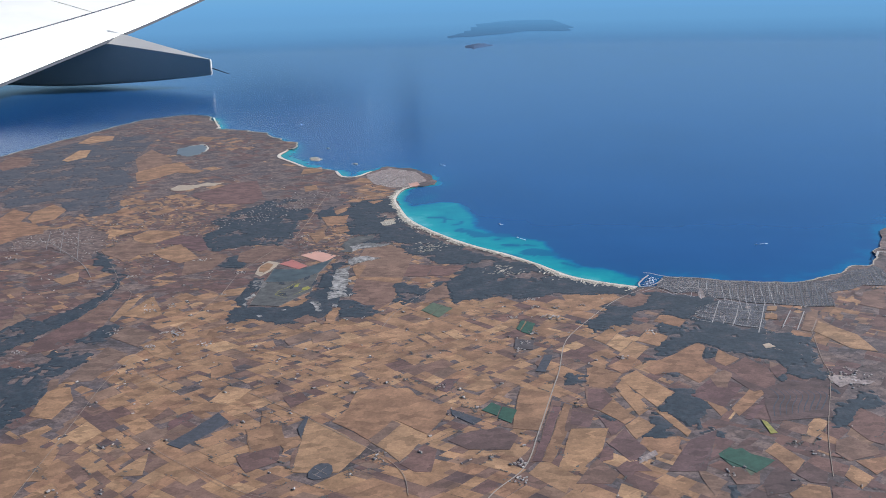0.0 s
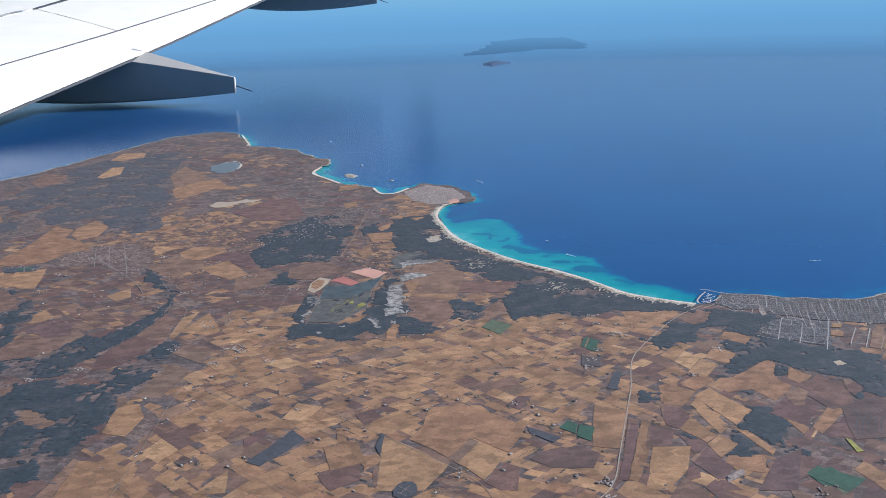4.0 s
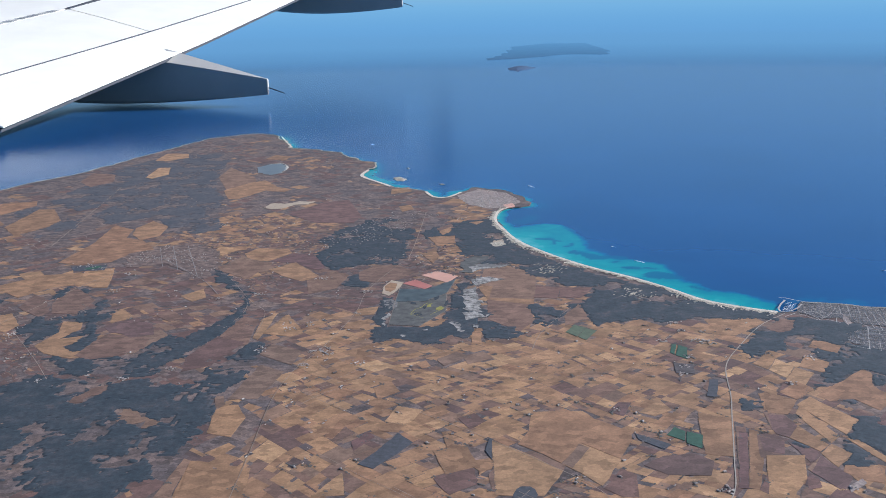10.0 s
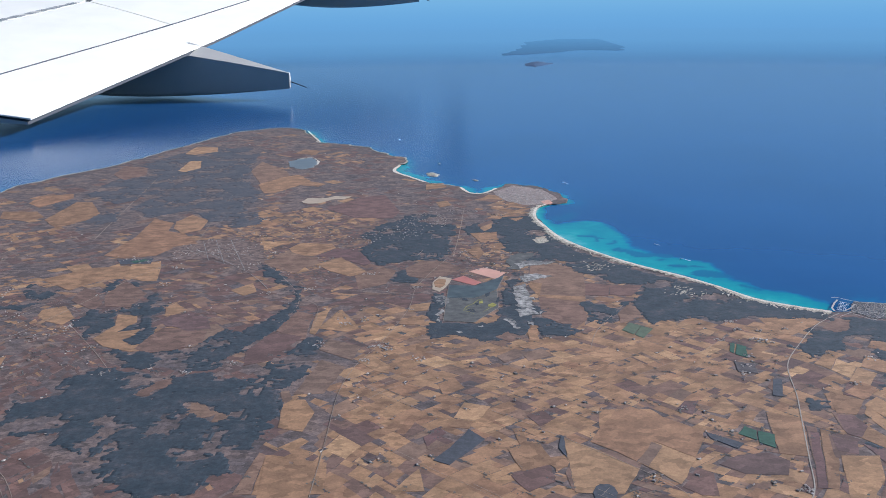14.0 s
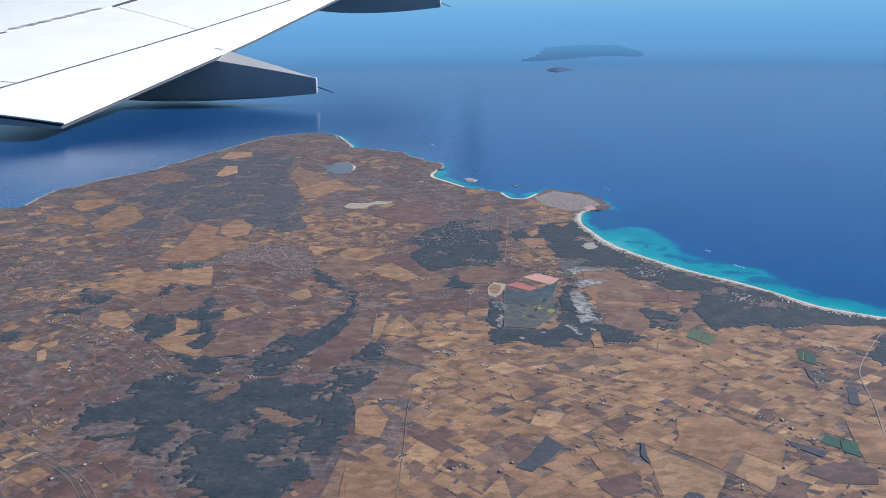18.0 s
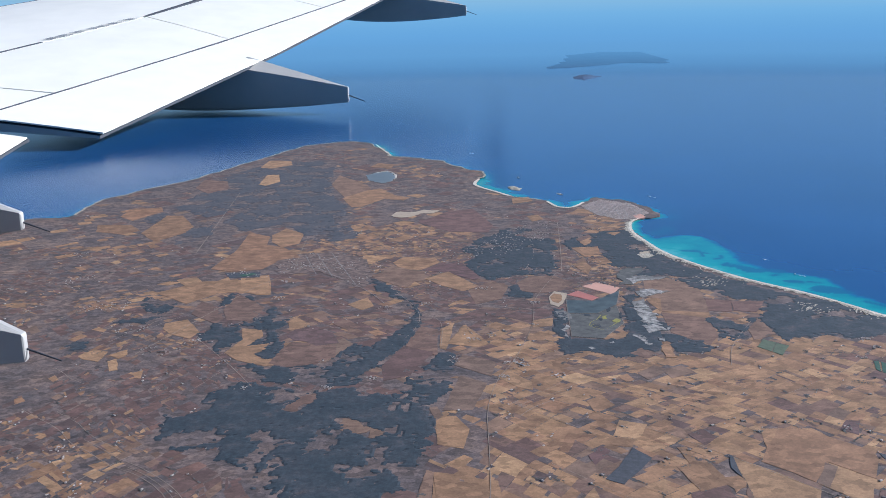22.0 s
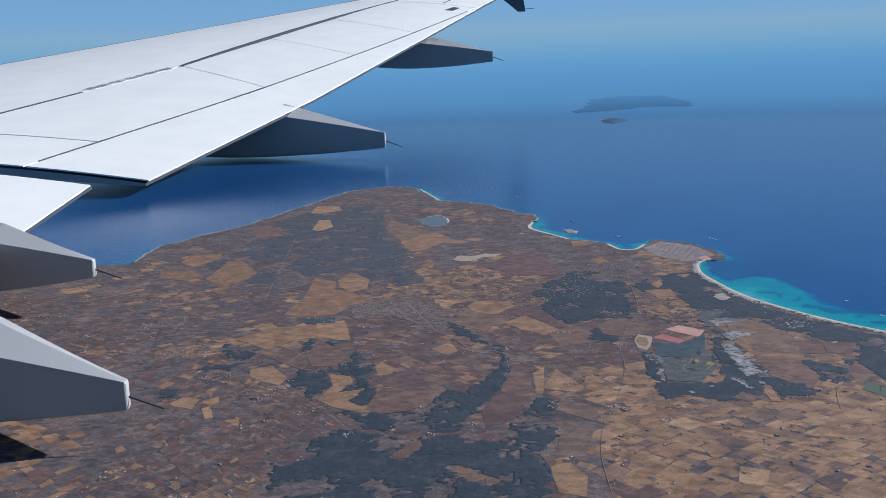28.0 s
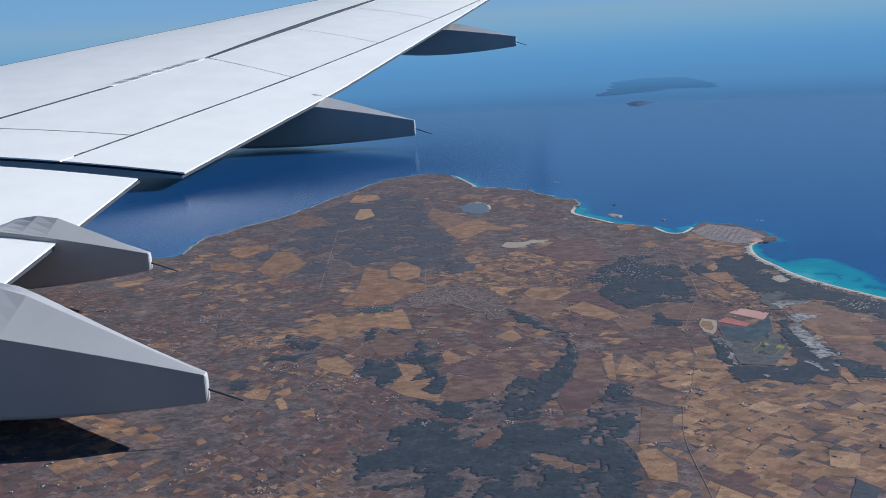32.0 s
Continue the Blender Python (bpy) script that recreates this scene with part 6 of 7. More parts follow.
shed = tagged(new("long_shed"), "long white-roofed farm shed beside a country road", "shed")
a, b, e, f = house_data(0.020, 0.0022, 0.0016)
raw("wall", a, b, M_WALL, shed)
raw("roof", e, f, M_STREETS, shed)
shed.matrix_basis = pose(-1.053, 2.855, 0.0057, 0, 0, -49)
# vine terraces: curved rows
for i in range(9):
    x = 0.80 + 0.017 * i
    ribbon("vine_row", rounded([(x - 0.03, 2.12 + 0.004 * i), (x - 0.012, 2.18), (x + 0.02, 2.24), (x + 0.015, 2.30 - 0.004 * i)], 8), 0.003, M_ORCHARD, 0.0060, uneven=0.9)
for cor in random.sample(borders, 60):
    hamlet(*cor[0], random.randint(3, 9), 0.012)

# farm yards: a dark garden with two or three houses
yards = ([], [])
for i, cor in enumerate(random.sample([c for c in borders if c[0][1] < 3.6], 150)):
    x, y = cor[0]
    a, w, h = 0.87 + random.gauss(0, 0.1), random.uniform(0.006, 0.014), random.uniform(0.005, 0.010)
    k = len(yards[0])
    for u, v in ((-1, -1), (1, -1), (1.1, 0.9), (-0.9, 1)):
        u, v = u * w * random.uniform(0.8, 1.1), v * h * random.uniform(0.8, 1.1)
        yards[0].append((x + u * math.cos(a) - v * math.sin(a), y + u * math.sin(a) + v * math.cos(a), 0.00568 + 0.0000002 * i))
    yards[1].append((k, k + 1, k + 2, k + 3))
tagged(raw("farm_yards", *yards, M_PLOT), "dark gardens and yards round the farms", "farm yards", kind="stuff")

# single houses scattered over the plain
wv, wf, rv, rf = [], [], [], []
cottages = [cor[random.randrange(4)] for cor in random.sample(borders, 650)] + [(p[0] + random.gauss(0, 0.004), p[1] + random.gauss(0, 0.004)) for p in yards[0][::2]]
for hx, hy in cottages:
    t = 0.87 + random.choice((0, 1.57)) + random.gauss(0, 0.15)
    c, s = math.cos(t), math.sin(t)
    a, b, e, f = house_data(random.uniform(0.0014, 0.0042), random.uniform(0.0010, 0.0022), 0.0016)
    for dst, faces, src, fs in ((wv, wf, a, b), (rv, rf, e, f)):
        k = len(dst)
        dst.extend((hx + p[0] * c - p[1] * s, hy + p[0] * s + p[1] * c, 0.0056 + p[2]) for p in src)
        faces.extend(tuple(k + q for q in t) for t in fs)
ob = tagged(new("scattered_houses"), "pale cottages and sheds scattered over the plain", "houses", kind="stuff")
raw("walls", wv, wf, M_WALL, ob)
raw("roofs", rv, rf, M_TILE, ob)

farm = tagged(new("farmhouse"), "pale stone farmhouse with a tiled roof among fields", "house", "farmhouses of the plain")
a, b, e, f = house_data(0.0040, 0.0027, 0.0022)
raw("wall", a, b, M_WALL, farm)
raw("roof", e, f, M_TILE, farm)
farm.location = (-0.62, 2.42, 0.0057)
for x, y in spots[:370]:
    if 1.6 < y < 5.5:
        copy_thing(farm, pose(x, y, 0.0057, 0, 0, random.uniform(0, 180)))


# ---- the aircraft's wing, seen from the cabin behind it ----
EYE = Vector((-0.81, -0.165, 1.168))                        # the seat that the wing is laid out from
INNER_SEAT = pose(-1.20, -0.15, 1.17, 0, 0, 1.3)


def trailing(y):
    return -2.12 + max(0.0, y - 4.4) * 0.16 + 0.10 * min(1.0, max(0.0, y - 4.4) / 2)


def leading(y):
    return -1.42 - (15.2 - y) * 0.466


def skin(u, y, drop=0.0):
    """A point of the wing's upper face: u from the leading (0) to the trailing edge (1), y outwards."""
    x0, x1 = leading(y), trailing(y)
    chord = x1 - x0
    z = -0.53 + (y - 4.4) * 0.152 + 0.10 * (1 - u) + 0.13 * chord / 4 * (4 * u * (1 - u)) - 0.09 * chord / 4 * max(0.0, 1 - u / 0.06) ** 2
    return EYE + Vector((x0 + chord * u, y, z - drop))


def belly(u, y):
    x0, x1 = leading(y), trailing(y)
    chord = x1 - x0
    top = skin(u, y)
    return top - Vector((0, 0, 0.012 + 0.08 * chord / 4 * (u ** 0.5) * (1 - u) ** 0.8 * 2.0))


m = M_WING = material("white_wing_paint", (0.95, 0.87, 0.72), 0.5)
base(m, mixed(m, (0.95, 0.87, 0.72), stretch(m, grain(m, 1.6, 5, 0.6), 0.3, 0.7, 0.95, 1.04), 1.0, "MULTIPLY"))
M_GREY = plain("grey_fairing_paint", (0.43, 0.395, 0.345), 0.55, 2.0, 0.06)
M_DARK = plain("dark_seal", (0.05, 0.05, 0.055), 0.7, 3.0, 0.2)
M_METAL = plain("bare_metal_edge", (0.75, 0.76, 0.78), 0.3, 3.0, 0.06, 0.9)
# darker grey, for the lower tip fence and the stencil marks
M_TIP = plain("dark_grey_tip", (0.10, 0.10, 0.115), 0.5, 3.0, 0.1)

wing = tagged(new("aircraft_wing"), "white airliner wing with flap fairings and tip fence", "wing")
wing.location = EYE


def own(ob, size=1.94, seat=None):
    """Bring a part to its size and place on the wing."""
    ob.data.transform((seat or Matrix.Translation(EYE)) @ Matrix.Scale(size, 4) @ Matrix.Translation(-EYE))
    ob.matrix_parent_inverse = Matrix.Translation(EYE).inverted()
    return ob


def panel(name, u0, u1, y0, y1, mat, lift=0.0, thick=0.007, gap=0.009, nu=8, ny=6, label="", skew=(0.0, 0.0), **seated):
    """A skin panel: u0 and u1 are pairs, at its inner and at its outer end; skew carries its front outwards."""
    bm = bmesh.new()
    grid = []
    for side in (0, 1):
        rows = []
        for j in range(ny + 1):
            y = y0 + gap + (y1 - y0 - 2 * gap) * j / ny
            t = j / ny
            a, b = (u(y) if callable(u) else u[0] + (u[1] - u[0]) * t for u in (u0, u1))
            g = gap / (trailing(y) - leading(y))
            k = skew[0] + (skew[1] - skew[0]) * t
            rows.append([bm.verts.new(skin(a + g + (b - a - 2 * g) * i / nu, y + k * (1 - i / nu), side * thick - lift)) for i in range(nu + 1)])
        grid.append(rows)
    up, lo = grid
    for j in range(ny):
        for i in range(nu):
            bm.faces.new((up[j][i], up[j][i + 1], up[j + 1][i + 1], up[j + 1][i]))
            bm.faces.new((lo[j][i], lo[j + 1][i], lo[j + 1][i + 1], lo[j][i + 1]))
    for i in range(nu):
        bm.faces.new((up[0][i + 1], up[0][i], lo[0][i], lo[0][i + 1]))
        bm.faces.new((up[ny][i], up[ny][i + 1], lo[ny][i + 1], lo[ny][i]))
    for j in range(ny):
        bm.faces.new((up[j][0], up[j + 1][0], lo[j + 1][0], lo[j][0]))
        bm.faces.new((up[j + 1][nu], up[j][nu], lo[j][nu], lo[j + 1][nu]))
    bmesh.ops.recalc_face_normals(bm, faces=bm.faces)
    return own(part(name, bm, mat, wing, label), **seated)


INNER = {"size": 1.25, "seat": INNER_SEAT}
# closed box under the panels
for y0, y1, seated in ((4.45, 15.25, {}), (2.7, 4.43, INNER)):
    bm = bmesh.new()
    rows = []
    for j in range(25):
        y = y0 + (y1 - y0) * j / 24
        loop = [skin(u, y, 0.016) for u in np.linspace(0.004, 0.996, 24)] + [belly(u, y) - Vector((0, 0, 0.016)) for u in np.linspace(0.996, 0.004, 24)]
        rows.append([bm.verts.new(p) for p in loop])
    for a, b in zip(rows, rows[1:]):
        for i in range(len(a)):
            k = (i + 1) % len(a)
            bm.faces.new((a[i], a[k], b[k], b[i]))
    ends = [bm.faces.new(rows[0]), bm.faces.new(rows[-1])]
    bmesh.ops.recalc_face_normals(bm, faces=bm.faces)
    for f in bm.faces:
        f.material_index = 1 if f.normal.z < -0.3 or f in ends else 0
    box = own(part("wing_box", bm, M_DARK, wing, "pale underside and dark structure in the panel gaps"), **seated)
    box.data.materials.append(M_GREY)


def mid_line(y):
    """The dark seam along the span, as a share of the chord."""
    return 0.635 - max(0.0, y - 7.1) * 0.0365


def rear_line(y):
    return 0.862 + (y - 5.0) * 0.0162


panel("slat", (0.0, 0.0), (0.055, 0.06), 4.45, 15.2, M_METAL, gap=0.006, nu=8, ny=24, label="polished leading-edge slat")
panel("upper_skin", (0.055, 0.06), mid_line, 4.45, 15.2, M_WING, gap=0.010, ny=32)
for y0, y1 in ((4.97, 6.64), (6.64, 8.22), (8.22, 9.78), (9.78, 12.3)):
    panel("spoiler", (mid_line(y0), mid_line(y1)), (rear_line(y0), rear_line(y1)), y0, y1, M_WING, gap=0.008, skew=(0.0 if y0 == 4.97 else 0.55, 0.0 if y1 == 12.3 else 0.55))
panel("fixed_skin", (mid_line(4.45), mid_line(4.97)), (rear_line(4.45), rear_line(4.97)), 4.45, 4.97, M_WING, gap=0.006)
panel("inner_skin", (0.0, 0.0), (0.74, 0.75), 2.7, 4.415, M_WING, **INNER)
panel("inboard_flap", (0.745, 0.755), (1.0, 1.0), 2.7, 4.415, M_WING, gap=0.010, **INNER)
panel("outboard_flap", (rear_line(4.45), rear_line(11.6)), (1.0, 1.0), 4.45, 11.6, M_WING, gap=0.006, ny=14)
panel("flap_end", (rear_line(11.6), rear_line(12.3)), (1.0, 1.0), 11.6, 12.3, M_WING, gap=0.006)
panel("aileron", (mid_line(12.3), mid_line(15.2)), (1.0, 1.0), 12.3, 15.2, M_WING, gap=0.010)


def fairing(y, tail, top_tail, low_tail, low, top_edge, edge, front, width, spread, ridge=0.26, **seated):
    """A canoe-shaped fairing under the trailing edge, with a static wick at its tail."""
    bm = bmesh.new()
    rows = []
    n = 18
    for i in range(n + 1):
        s = i / n
        x = front + (tail - front) * s
        rise = (front - x) / (front - tail)
        if x < edge - 0.24:
            top = top_edge - 0.01
        else:
            f = (x - edge + 0.24) / (tail - edge + 0.24)
            top = top_edge + (top_tail - top_edge) * (0.86 * f + 0.14 * f ** 2)
        f = min(1.0, s / 0.62)
        bottom = top_edge - 0.05 + (low - top_edge + 0.05) * math.sin(f * math.pi / 2) ** 0.8
        if s > 0.62:
            bottom = low + (low_tail - low) * ((s - 0.62) / 0.38) ** 1.8
        near_side = width * (0.125 + 0.375 * math.sin(min(1.0, s / 0.5) * math.pi / 2))
        k = max(0.0, (s - 0.5) / 0.5) ** 1.2
        far_side = near_side * (1 + spread * (1 - s) ** 0.8) * (1 - k) + (0.03 - near_side) * k
        h, c = (top - bottom) / 2, (top + bottom) / 2
        ring_pts = []
        for k in range(20):
            a = 2 * math.pi * k / 20
            ca, sa = math.cos(a), math.sin(a)
            px = (far_side - near_side) / 2 + (far_side + near_side) / 2 * math.copysign(abs(ca) ** 0.13, ca)
            pz = math.copysign(abs(sa) ** 0.13, sa) * h
            if sa > 0.25:                                   # a low ridge along the top
                px = (far_side - near_side) / 2 + (far_side + near_side) / 2 * ca / 0.97
                pz = h + ridge * (1 - s) * min(1.0, max(0.0, (x - edge + 0.24) / 0.22)) * (1 - abs(ca))
            ring_pts.append(bm.verts.new(EYE + Vector((x, y + px, c + pz))))
        rows.append(ring_pts)
    for shrink, push in ((0.82, 0.004), (0.5, 0.006)):
        mid_end = sum((v.co for v in rows[n]), Vector()) / 20
        rows.append([bm.verts.new(mid_end + (v.co - mid_end) * shrink + Vector((push, 0, 0))) for v in rows[n]])
    for a, b in zip(rows, rows[1:]):
        for k in range(20):
            f = bm.faces.new((a[k], a[(k + 1) % 20], b[(k + 1) % 20], b[k]))
            f.smooth = False
    bm.faces.new(rows[0])
    bm.faces.new(rows[-1])
    bmesh.ops.recalc_face_normals(bm, faces=bm.faces)
    ob = own(part("flap_fairing", bm, M_GREY, wing, "pale grey canoe-shaped flap track fairing"), **seated)
    return ob


def rod(name, a, b, r, mat, parent, label="", **seated):
    bm = bmesh.new()
    a, b = EYE + Vector(a), EYE + Vector(b)
    bmesh.ops.create_cone(bm, cap_ends=True, segments=8, radius1=r, radius2=r * 0.6, depth=(b - a).length)
    bmesh.ops.transform(bm, matrix=Matrix.Translation((a + b) / 2) @ (b - a).to_track_quat("Z", "Y").to_matrix().to_4x4(), verts=bm.verts)
    ob = own(part(name, bm, mat, parent, label), **seated)
    return ob


for y, tail, tt, lt, low, te, edge, front, width, spread in (
        (6.2, -1.155, -0.43, -0.53, -0.575, -0.27, -1.85, -3.6, 0.34, 3.2),
        (10.0, -0.53, 0.10, 0.0, -0.05, 0.22, -1.15, -2.6, 0.28, 3.2),
        (3.7, -1.76, -0.72, -0.79, -0.86, -0.60, -2.18, -3.6, 0.36, 2.0),
        (2.8, -1.32, -0.91, -1.00, -1.05, -0.73, -2.0, -3.2, 0.38, 2.0)):
    seated = {} if y > 4.4 else {"size": 1.25 if y > 3 else 1.04, "seat": INNER_SEAT}
    fairing(y, tail, tt, lt, low, te, edge, front, width, spread, **seated)
    rod("static_wick", (tail - 0.01, y - width / 2 + 0.015, (tt + lt) / 2), (tail + 0.11, y - width / 2 + 0.015, (tt + lt) / 2 - 0.045), 0.004, M_DARK, wing, "thin black static discharge wick", **seated)

# tip fence
for name, outline, mat in (
        ("tip_fence_upper", [(-0.95, 1.16), (-0.28, 1.12), (0.12, 1.62), (-0.02, 1.62)], M_GREY),
        ("tip_fence_lower", [(-0.66, 1.10), (-0.50, 0.98), (-0.24, 0.76), (-0.12, 0.76), (-0.18, 1.12)], M_TIP)):
    bm = bmesh.new()
    a = [bm.verts.new(EYE + Vector((x, 15.24, z))) for x, z in outline]
    b = [bm.verts.new(EYE + Vector((x, 15.30, z))) for x, z in outline]
    bm.faces.new(a)
    bm.faces.new(b[::-1])
    for i in range(len(a)):
        k = (i + 1) % len(a)
        bm.faces.new((a[k], a[i], b[i], b[k]))
    bmesh.ops.recalc_face_normals(bm, faces=bm.faces)
    own(part(name, bm, mat, wing))
for x, z in ((-0.12, 0.80), (-0.14, 0.96), (-0.04, 1.3)):
    rod("static_wick", (x, 15.27, z), (x + 0.14, 15.27, z), 0.005, M_DARK, wing)
for y in (13.6, 14.1, 14.6, 15.0):
    rod("static_wick", (trailing(y), y, -0.53 + (y - 4.4) * 0.152), (trailing(y) + 0.14, y, -0.54 + (y - 4.4) * 0.152), 0.005, M_DARK, wing)

def seal(y0, y1, share, width, n=10):
    """A dark sealing strip along the span."""
    bm = bmesh.new()
    rows = []
    for j in range(n + 1):
        y = y0 + (y1 - y0) * j / n
        u, h = share(y), width / 2 / (trailing(y) - leading(y))
        rows.append([bm.verts.new(skin(u + k, y, d)) for k, d in ((-h, 0.01), (-h, -0.003), (h, -0.003), (h, 0.01))])
    for a, b in zip(rows, rows[1:]):
        for k in range(3):
            bm.faces.new((a[k], a[k + 1], b[k + 1], b[k]))
    bmesh.ops.recalc_face_normals(bm, faces=bm.faces)
    own(part("seal", bm, M_DARK, wing, "dark sealing strip between panels"))


seal(7.2, 15.0, mid_line, 0.030)
seal(4.5, 6.1, mid_line, 0.020)
seal(4.55, 11.9, rear_line, 0.010)
seal(4.5, 15.1, lambda y: 0.058 + (y - 4.45) * 0.0005, 0.016)
seal(12.4, 14.9, lambda y: mid_line(y) + 0.32, 0.014)
seal(11.75, 12.1, lambda y: rear_line(y) - 0.09, 0.09)

# row of small stencilled marks on the skin
for i in range(34):
    y = 6.18 + i * 0.027
    u = mid_line(y) - 0.014
    if i in (3, 8, 13, 14, 18, 22, 27, 29):
        continue
    bm = bmesh.new()
    q = [bm.verts.new(skin(u + du, y + dy, -0.006)) for du, dy in ((0, 0), (0.017, 0), (0.017, 0.013), (0, 0.013))]
    bm.faces.new(q)
    bmesh.ops.recalc_face_normals(bm, faces=bm.faces)
    own(part("stencil_mark", bm, M_TIP, wing))


# ---- far island, islets, boats and the harbour mole ----
def island(name, label, corners, height, mat, cell):
    poly = np.array(corners)
    (x0, y0), (x1, y1) = poly.min(0) - cell, poly.max(0) + cell
    xs, ys = np.arange(x0, x1 + cell, cell), np.arange(y0, y1 + cell, cell)
    gx, gy = np.meshgrid(xs, ys)
    p = np.stack([gx.ravel(), gy.ravel()], 1)
    size = (x1 - x0 + y1 - y0) / 4
    inner = inside_of(poly, p)
    rim = distance_to(np.array([*poly, poly[0]]), p)
    z = np.where(inner, height * np.minimum(1, rim / (0.3 * size)) * (0.7 + 0.9 * np.array([wobble(x, y, 2.0 / size, 6.0) for x, y in p])), -0.02)
    z = np.where(inner, np.maximum(z, 0.15 * height), z)
    n = len(xs)
    fs = [k for j in range(len(ys) - 1) for i in range(n - 1) if inner[list(k := (j * n + i, j * n + i + 1, (j + 1) * n + i + 1, (j + 1) * n + i))].any()]
    used = sorted({i for f in fs for i in f})
    at = {k: i for i, k in enumerate(used)}
    return tagged(raw(name, np.c_[p, z][used], [tuple(at[i] for i in f) for f in fs], mat), label, "island")


# added glowing sheet that paints haze over the horizon, rising from before the islands to behind them: clear at the
# water, thickest along the horizon, thinning upwards
m = M_HAZE = bpy.data.materials.new("painted_haze_glow")
m.use_nodes = True
m.node_tree.nodes.clear()
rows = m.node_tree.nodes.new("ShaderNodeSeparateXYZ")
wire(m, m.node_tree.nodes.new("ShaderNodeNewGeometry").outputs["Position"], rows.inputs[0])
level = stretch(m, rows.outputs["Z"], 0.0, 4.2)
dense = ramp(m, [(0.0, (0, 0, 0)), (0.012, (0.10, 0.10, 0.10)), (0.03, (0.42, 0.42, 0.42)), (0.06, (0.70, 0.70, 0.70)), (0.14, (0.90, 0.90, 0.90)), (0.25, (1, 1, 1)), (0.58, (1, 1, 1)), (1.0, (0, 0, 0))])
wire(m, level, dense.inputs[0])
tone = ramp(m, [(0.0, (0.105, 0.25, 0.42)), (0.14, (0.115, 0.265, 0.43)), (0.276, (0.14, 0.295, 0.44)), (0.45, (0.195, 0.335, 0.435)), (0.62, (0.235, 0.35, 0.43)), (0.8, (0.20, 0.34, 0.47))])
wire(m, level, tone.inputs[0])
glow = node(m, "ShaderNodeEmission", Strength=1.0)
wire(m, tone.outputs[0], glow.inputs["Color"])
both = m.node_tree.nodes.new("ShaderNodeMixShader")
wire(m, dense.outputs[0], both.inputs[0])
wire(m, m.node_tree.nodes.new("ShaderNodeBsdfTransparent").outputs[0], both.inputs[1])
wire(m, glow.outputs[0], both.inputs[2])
wire(m, both.outputs[0], m.node_tree.nodes.new("ShaderNodeOutputMaterial").inputs["Surface"])
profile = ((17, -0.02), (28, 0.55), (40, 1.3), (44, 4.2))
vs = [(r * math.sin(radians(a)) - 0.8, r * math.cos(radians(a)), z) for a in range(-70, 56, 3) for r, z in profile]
haze_sheet = raw("backdrop", vs, [(i, i + 4, i + 5, i + 1) for i in range(len(vs) - 4) if i % 4 != 3], M_HAZE)
tagged(haze_sheet, "glowing sheet painted as pale summer haze along the sea horizon", "backdrop", kind="structure")

# island scrub with the blue of distant haze put into its base colour
M_ISLE = plain("hazed_island_scrub", (0.040, 0.080, 0.145), 0.9, 2.0, 0.1)
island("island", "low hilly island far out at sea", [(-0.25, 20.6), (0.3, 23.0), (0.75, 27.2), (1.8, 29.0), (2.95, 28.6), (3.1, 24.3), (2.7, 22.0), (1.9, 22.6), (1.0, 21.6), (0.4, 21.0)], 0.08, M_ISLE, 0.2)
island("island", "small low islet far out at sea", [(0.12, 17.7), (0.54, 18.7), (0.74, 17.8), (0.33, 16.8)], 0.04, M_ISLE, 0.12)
island("islet", "flat rocky islet off the cove", [(-1.09, 6.29), (-1.04, 6.33), (-0.975, 6.23), (-1.0, 6.14), (-1.06, 6.17)], 0.008, M_DUNE, 0.012)
island("islet", "flat rocky islet off the cove", [(-1.02, 6.69), (-0.985, 6.67), (-0.99, 6.63)], 0.010, M_STONE, 0.01)
island("islet", "flat rocky islet off the town", [(-0.765, 6.03), (-0.72, 6.03), (-0.705, 5.98), (-0.74, 5.99)], 0.007, M_DUNE, 0.01)


def boat(x, y, course, size, wake):
    """A white motor boat with its wake; course in degrees from +x."""
    ob = tagged(new("motor_boat"), "small white motor boat drawing a white wake", "boat", "boats in the bay")
    L, B, H = size, size * 0.28, size * 0.16
    vs, fs = [], []
    for x0, b, z in ((-0.5, 0.8, 1.0), (-0.1, 1.0, 1.0), (0.25, 0.75, 1.05), (0.5, 0.05, 1.2)):
        vs += [(x0 * L, -b * B / 2, z * H), (x0 * L, b * B / 2, z * H), (x0 * L, b * B / 4, -0.2 * H), (x0 * L, -b * B / 4, -0.2 * H)]
    for i in range(3):
        for k in range(4):
            fs.append((4 * i + k, 4 * i + (k + 1) % 4, 4 * i + 4 + (k + 1) % 4, 4 * i + 4 + k))
    fs += [(0, 1, 2, 3), (15, 14, 13, 12)]
    raw("hull", vs, fs, M_HULL, ob)
    raw("cabin", [(a * L, b * B, c * H) for c, k in ((1.0, 1.0), (1.9, 0.75)) for a, b in ((-0.2 * k, -0.3 * k), (0.2 * k, -0.3 * k), (0.2 * k, 0.3 * k), (-0.2 * k, 0.3 * k))],
        [(0, 1, 5, 4), (1, 2, 6, 5), (2, 3, 7, 6), (3, 0, 4, 7), (4, 5, 6, 7)], M_HULL, ob)
    if wake:
        line = [(-0.4 * L - wake * s / 8, 0.0) for s in range(9)]
        w = [(-x0, b) for x0, b in line]
        vs, fs = [], []
        for i, (x0, _) in enumerate(line):
            h = B * (0.35 + 0.25 * i / 8) * (1 + 0.3 * math.sin(i * 2.1))
            vs += [(x0, -h, 0.0012), (x0, h, 0.0012)]
            if i:
                fs.append((2 * i - 2, 2 * i - 1, 2 * i + 1, 2 * i))
        raw("wake", vs, fs, M_WAKE, ob)
    ob.matrix_basis = pose(x, y, 0.0015, 0, 0, course)


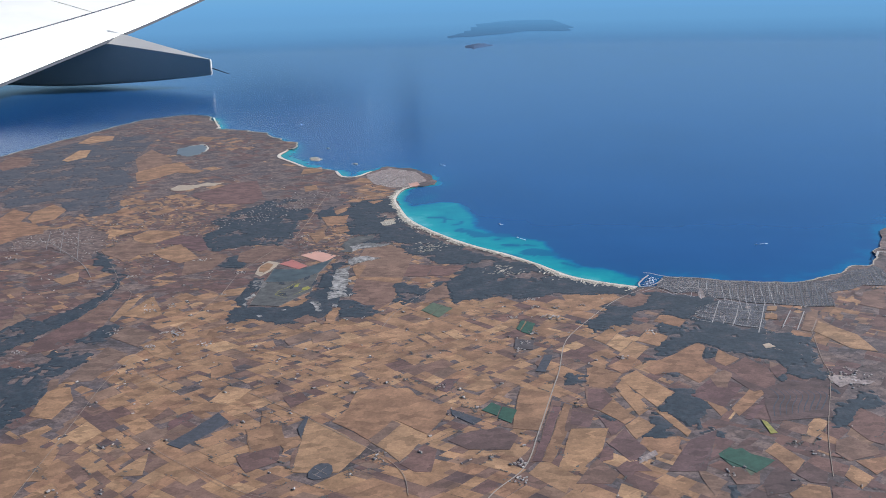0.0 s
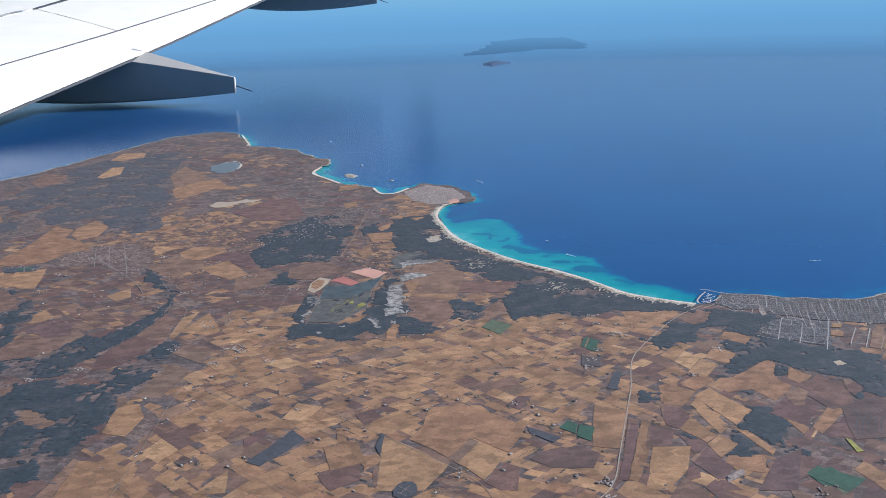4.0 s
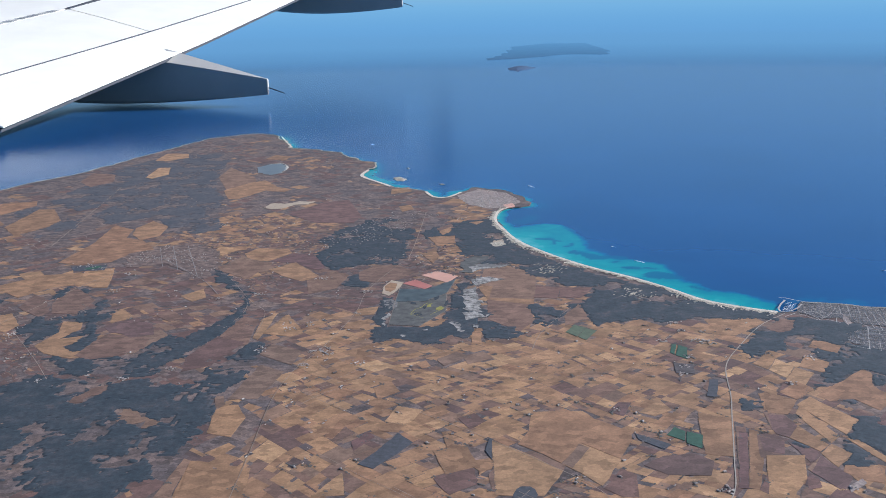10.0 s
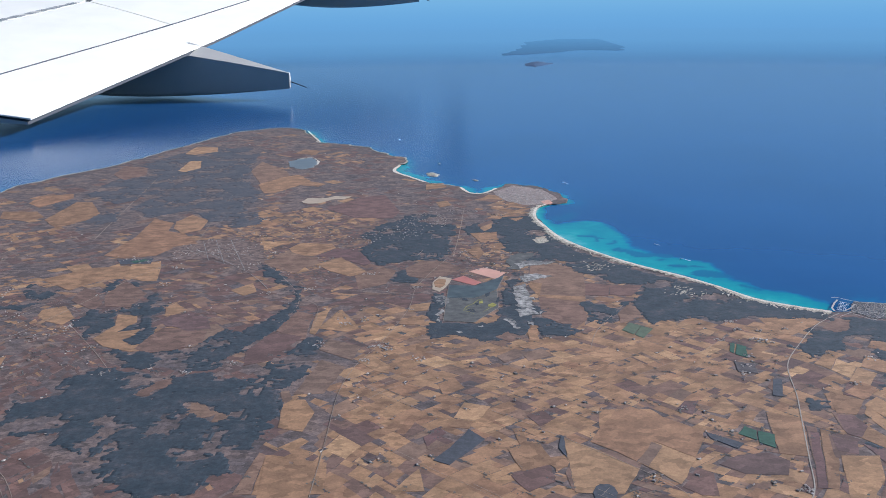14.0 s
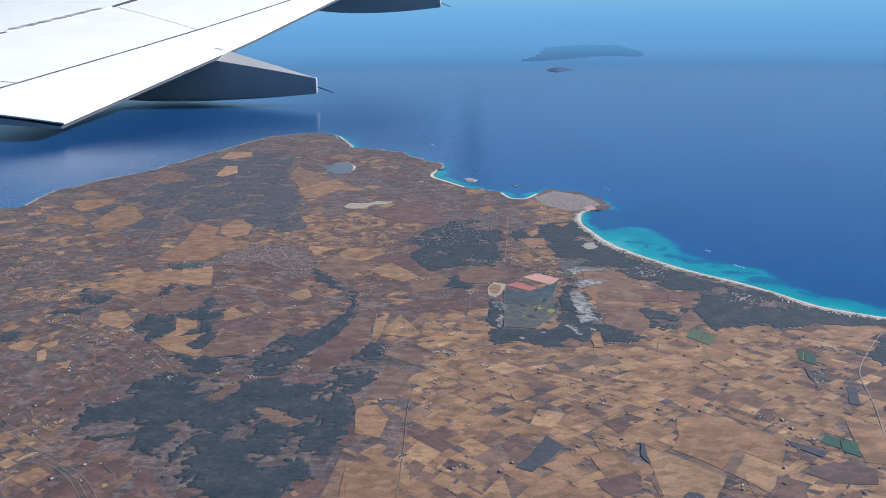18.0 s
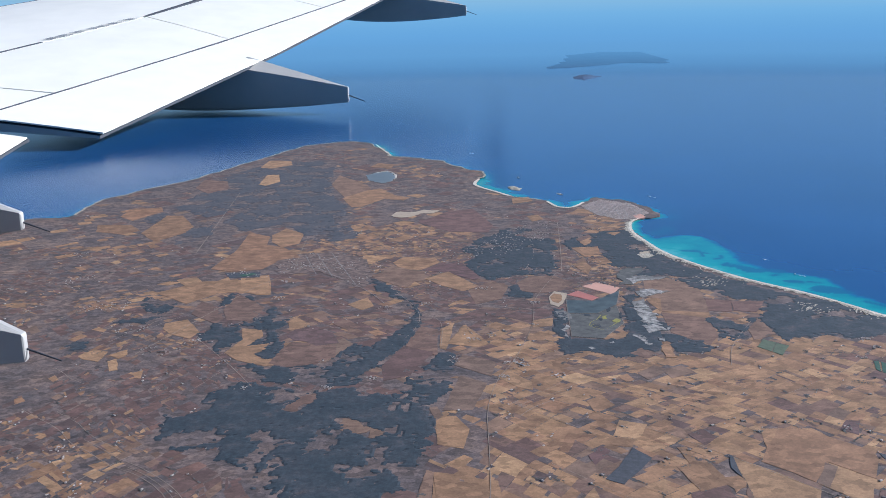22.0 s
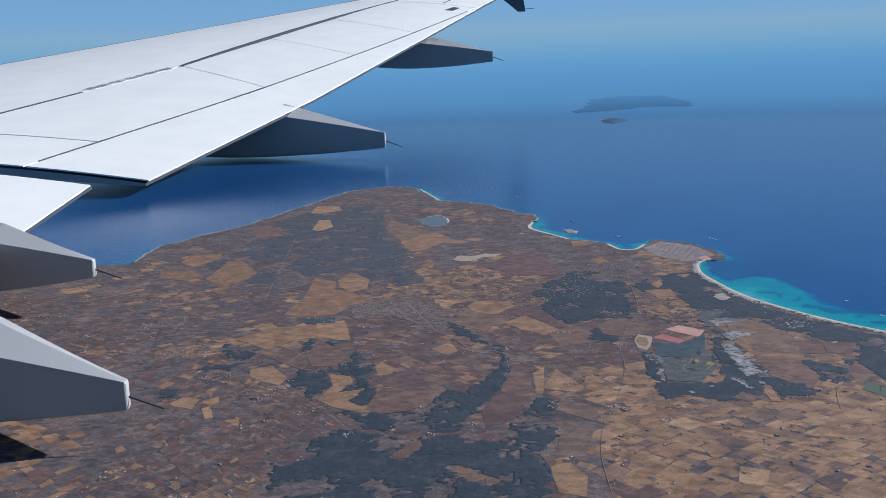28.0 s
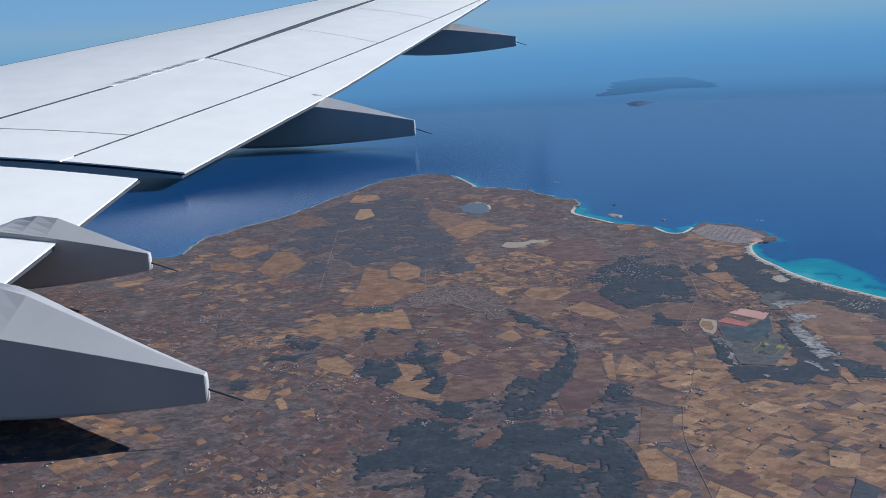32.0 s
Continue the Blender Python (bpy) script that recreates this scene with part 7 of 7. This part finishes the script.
boat(1.250, 3.793, 190, 0.013, 0.05)
boat(-0.158, 5.905, 118, 0.013, 0.07)
boat(0.215, 4.014, 130, 0.012, 0.05)
boat(0.146, 4.278, 133, 0.011, 0.02)
boat(-1.40, 7.955, 130, 0.014, 0.05)


def hull(x, y):
    """A small boat moored at a jetty."""
    w, d = random.uniform(0.0011, 0.0016), random.uniform(0.0028, 0.0040)
    c, k = math.cos(0.5), math.sin(-0.5)
    ring_of = [(-w, -d), (w, -d), (w, d * 0.3), (0, d), (-w, d * 0.3)]
    deck = [(x + u * c - v * k, y + u * k + v * c, 0.0076) for u, v in ring_of]
    keel = [(x + 0.6 * (u * c - v * k), y + 0.6 * (u * k + v * c), 0.0045) for u, v in ring_of]
    tagged(raw("moored_boat", deck + keel, [(0, 1, 2, 3, 4)] + [(a + 5, (a + 1) % 5 + 5, (a + 1) % 5, a) for a in range(5)], M_HULL), "small white boat moored at a jetty", "boat", "boats in the harbour")


far_shore = coast[(coast[:, 0] > -3.9) & (coast[:, 0] < -0.85) & (coast[:, 1] > 5.4)]
ribbon("rocky_shore", far_shore + np.array((0.0, -0.008)), 0.012, M_DUNE, 0.0068, uneven=1.2, label="pale rocky edge of the far cape")
town_shore = coast[(coast[:, 0] > 0.78) & (coast[:, 0] < 1.75) & (coast[:, 1] < 4.0)]
ribbon("rocky_shore", town_shore + np.array((0.0, -0.006)), 0.007, M_DUNE, 0.0068, uneven=0.7, label="pale rocky edge of the town shore")
ribbon("harbour_mole", [(0.628, 3.236), (0.632, 3.274), (0.660, 3.328), (0.690, 3.374)], 0.007, M_STONE, 0.009, label="pale stone harbour mole")
ribbon("harbour_mole", rounded([(0.676, 3.404), (0.700, 3.400), (0.728, 3.372), (0.765, 3.345), (0.80, 3.330)], 8), 0.005, M_STONE, 0.009, label="pale stone harbour mole")
ribbon("quay", [(0.629, 3.236), (0.665, 3.238), (0.702, 3.272), (0.738, 3.322)], 0.006, M_STONE, 0.0085, label="pale stone quay")
for i in range(6):
    x, y = 0.689 - i * 0.0094, 3.352 - i * 0.0178
    ribbon("jetty", [(x, y), (x + 0.032, y - 0.024 + i * 0.002)], 0.0026, M_STONE, 0.008)
    for k in range(6):
        u, v = x + 0.004 + 0.0048 * k, y - 0.003 - (0.0036 - 0.0003 * i) * k
        if random.random() < 0.7:
            hull(u + 0.0022, v + 0.0036)
ribbon("harbour_mole", [(1.66, 3.53), (1.70, 3.60), (1.73, 3.58)], 0.010, M_STONE, 0.014)
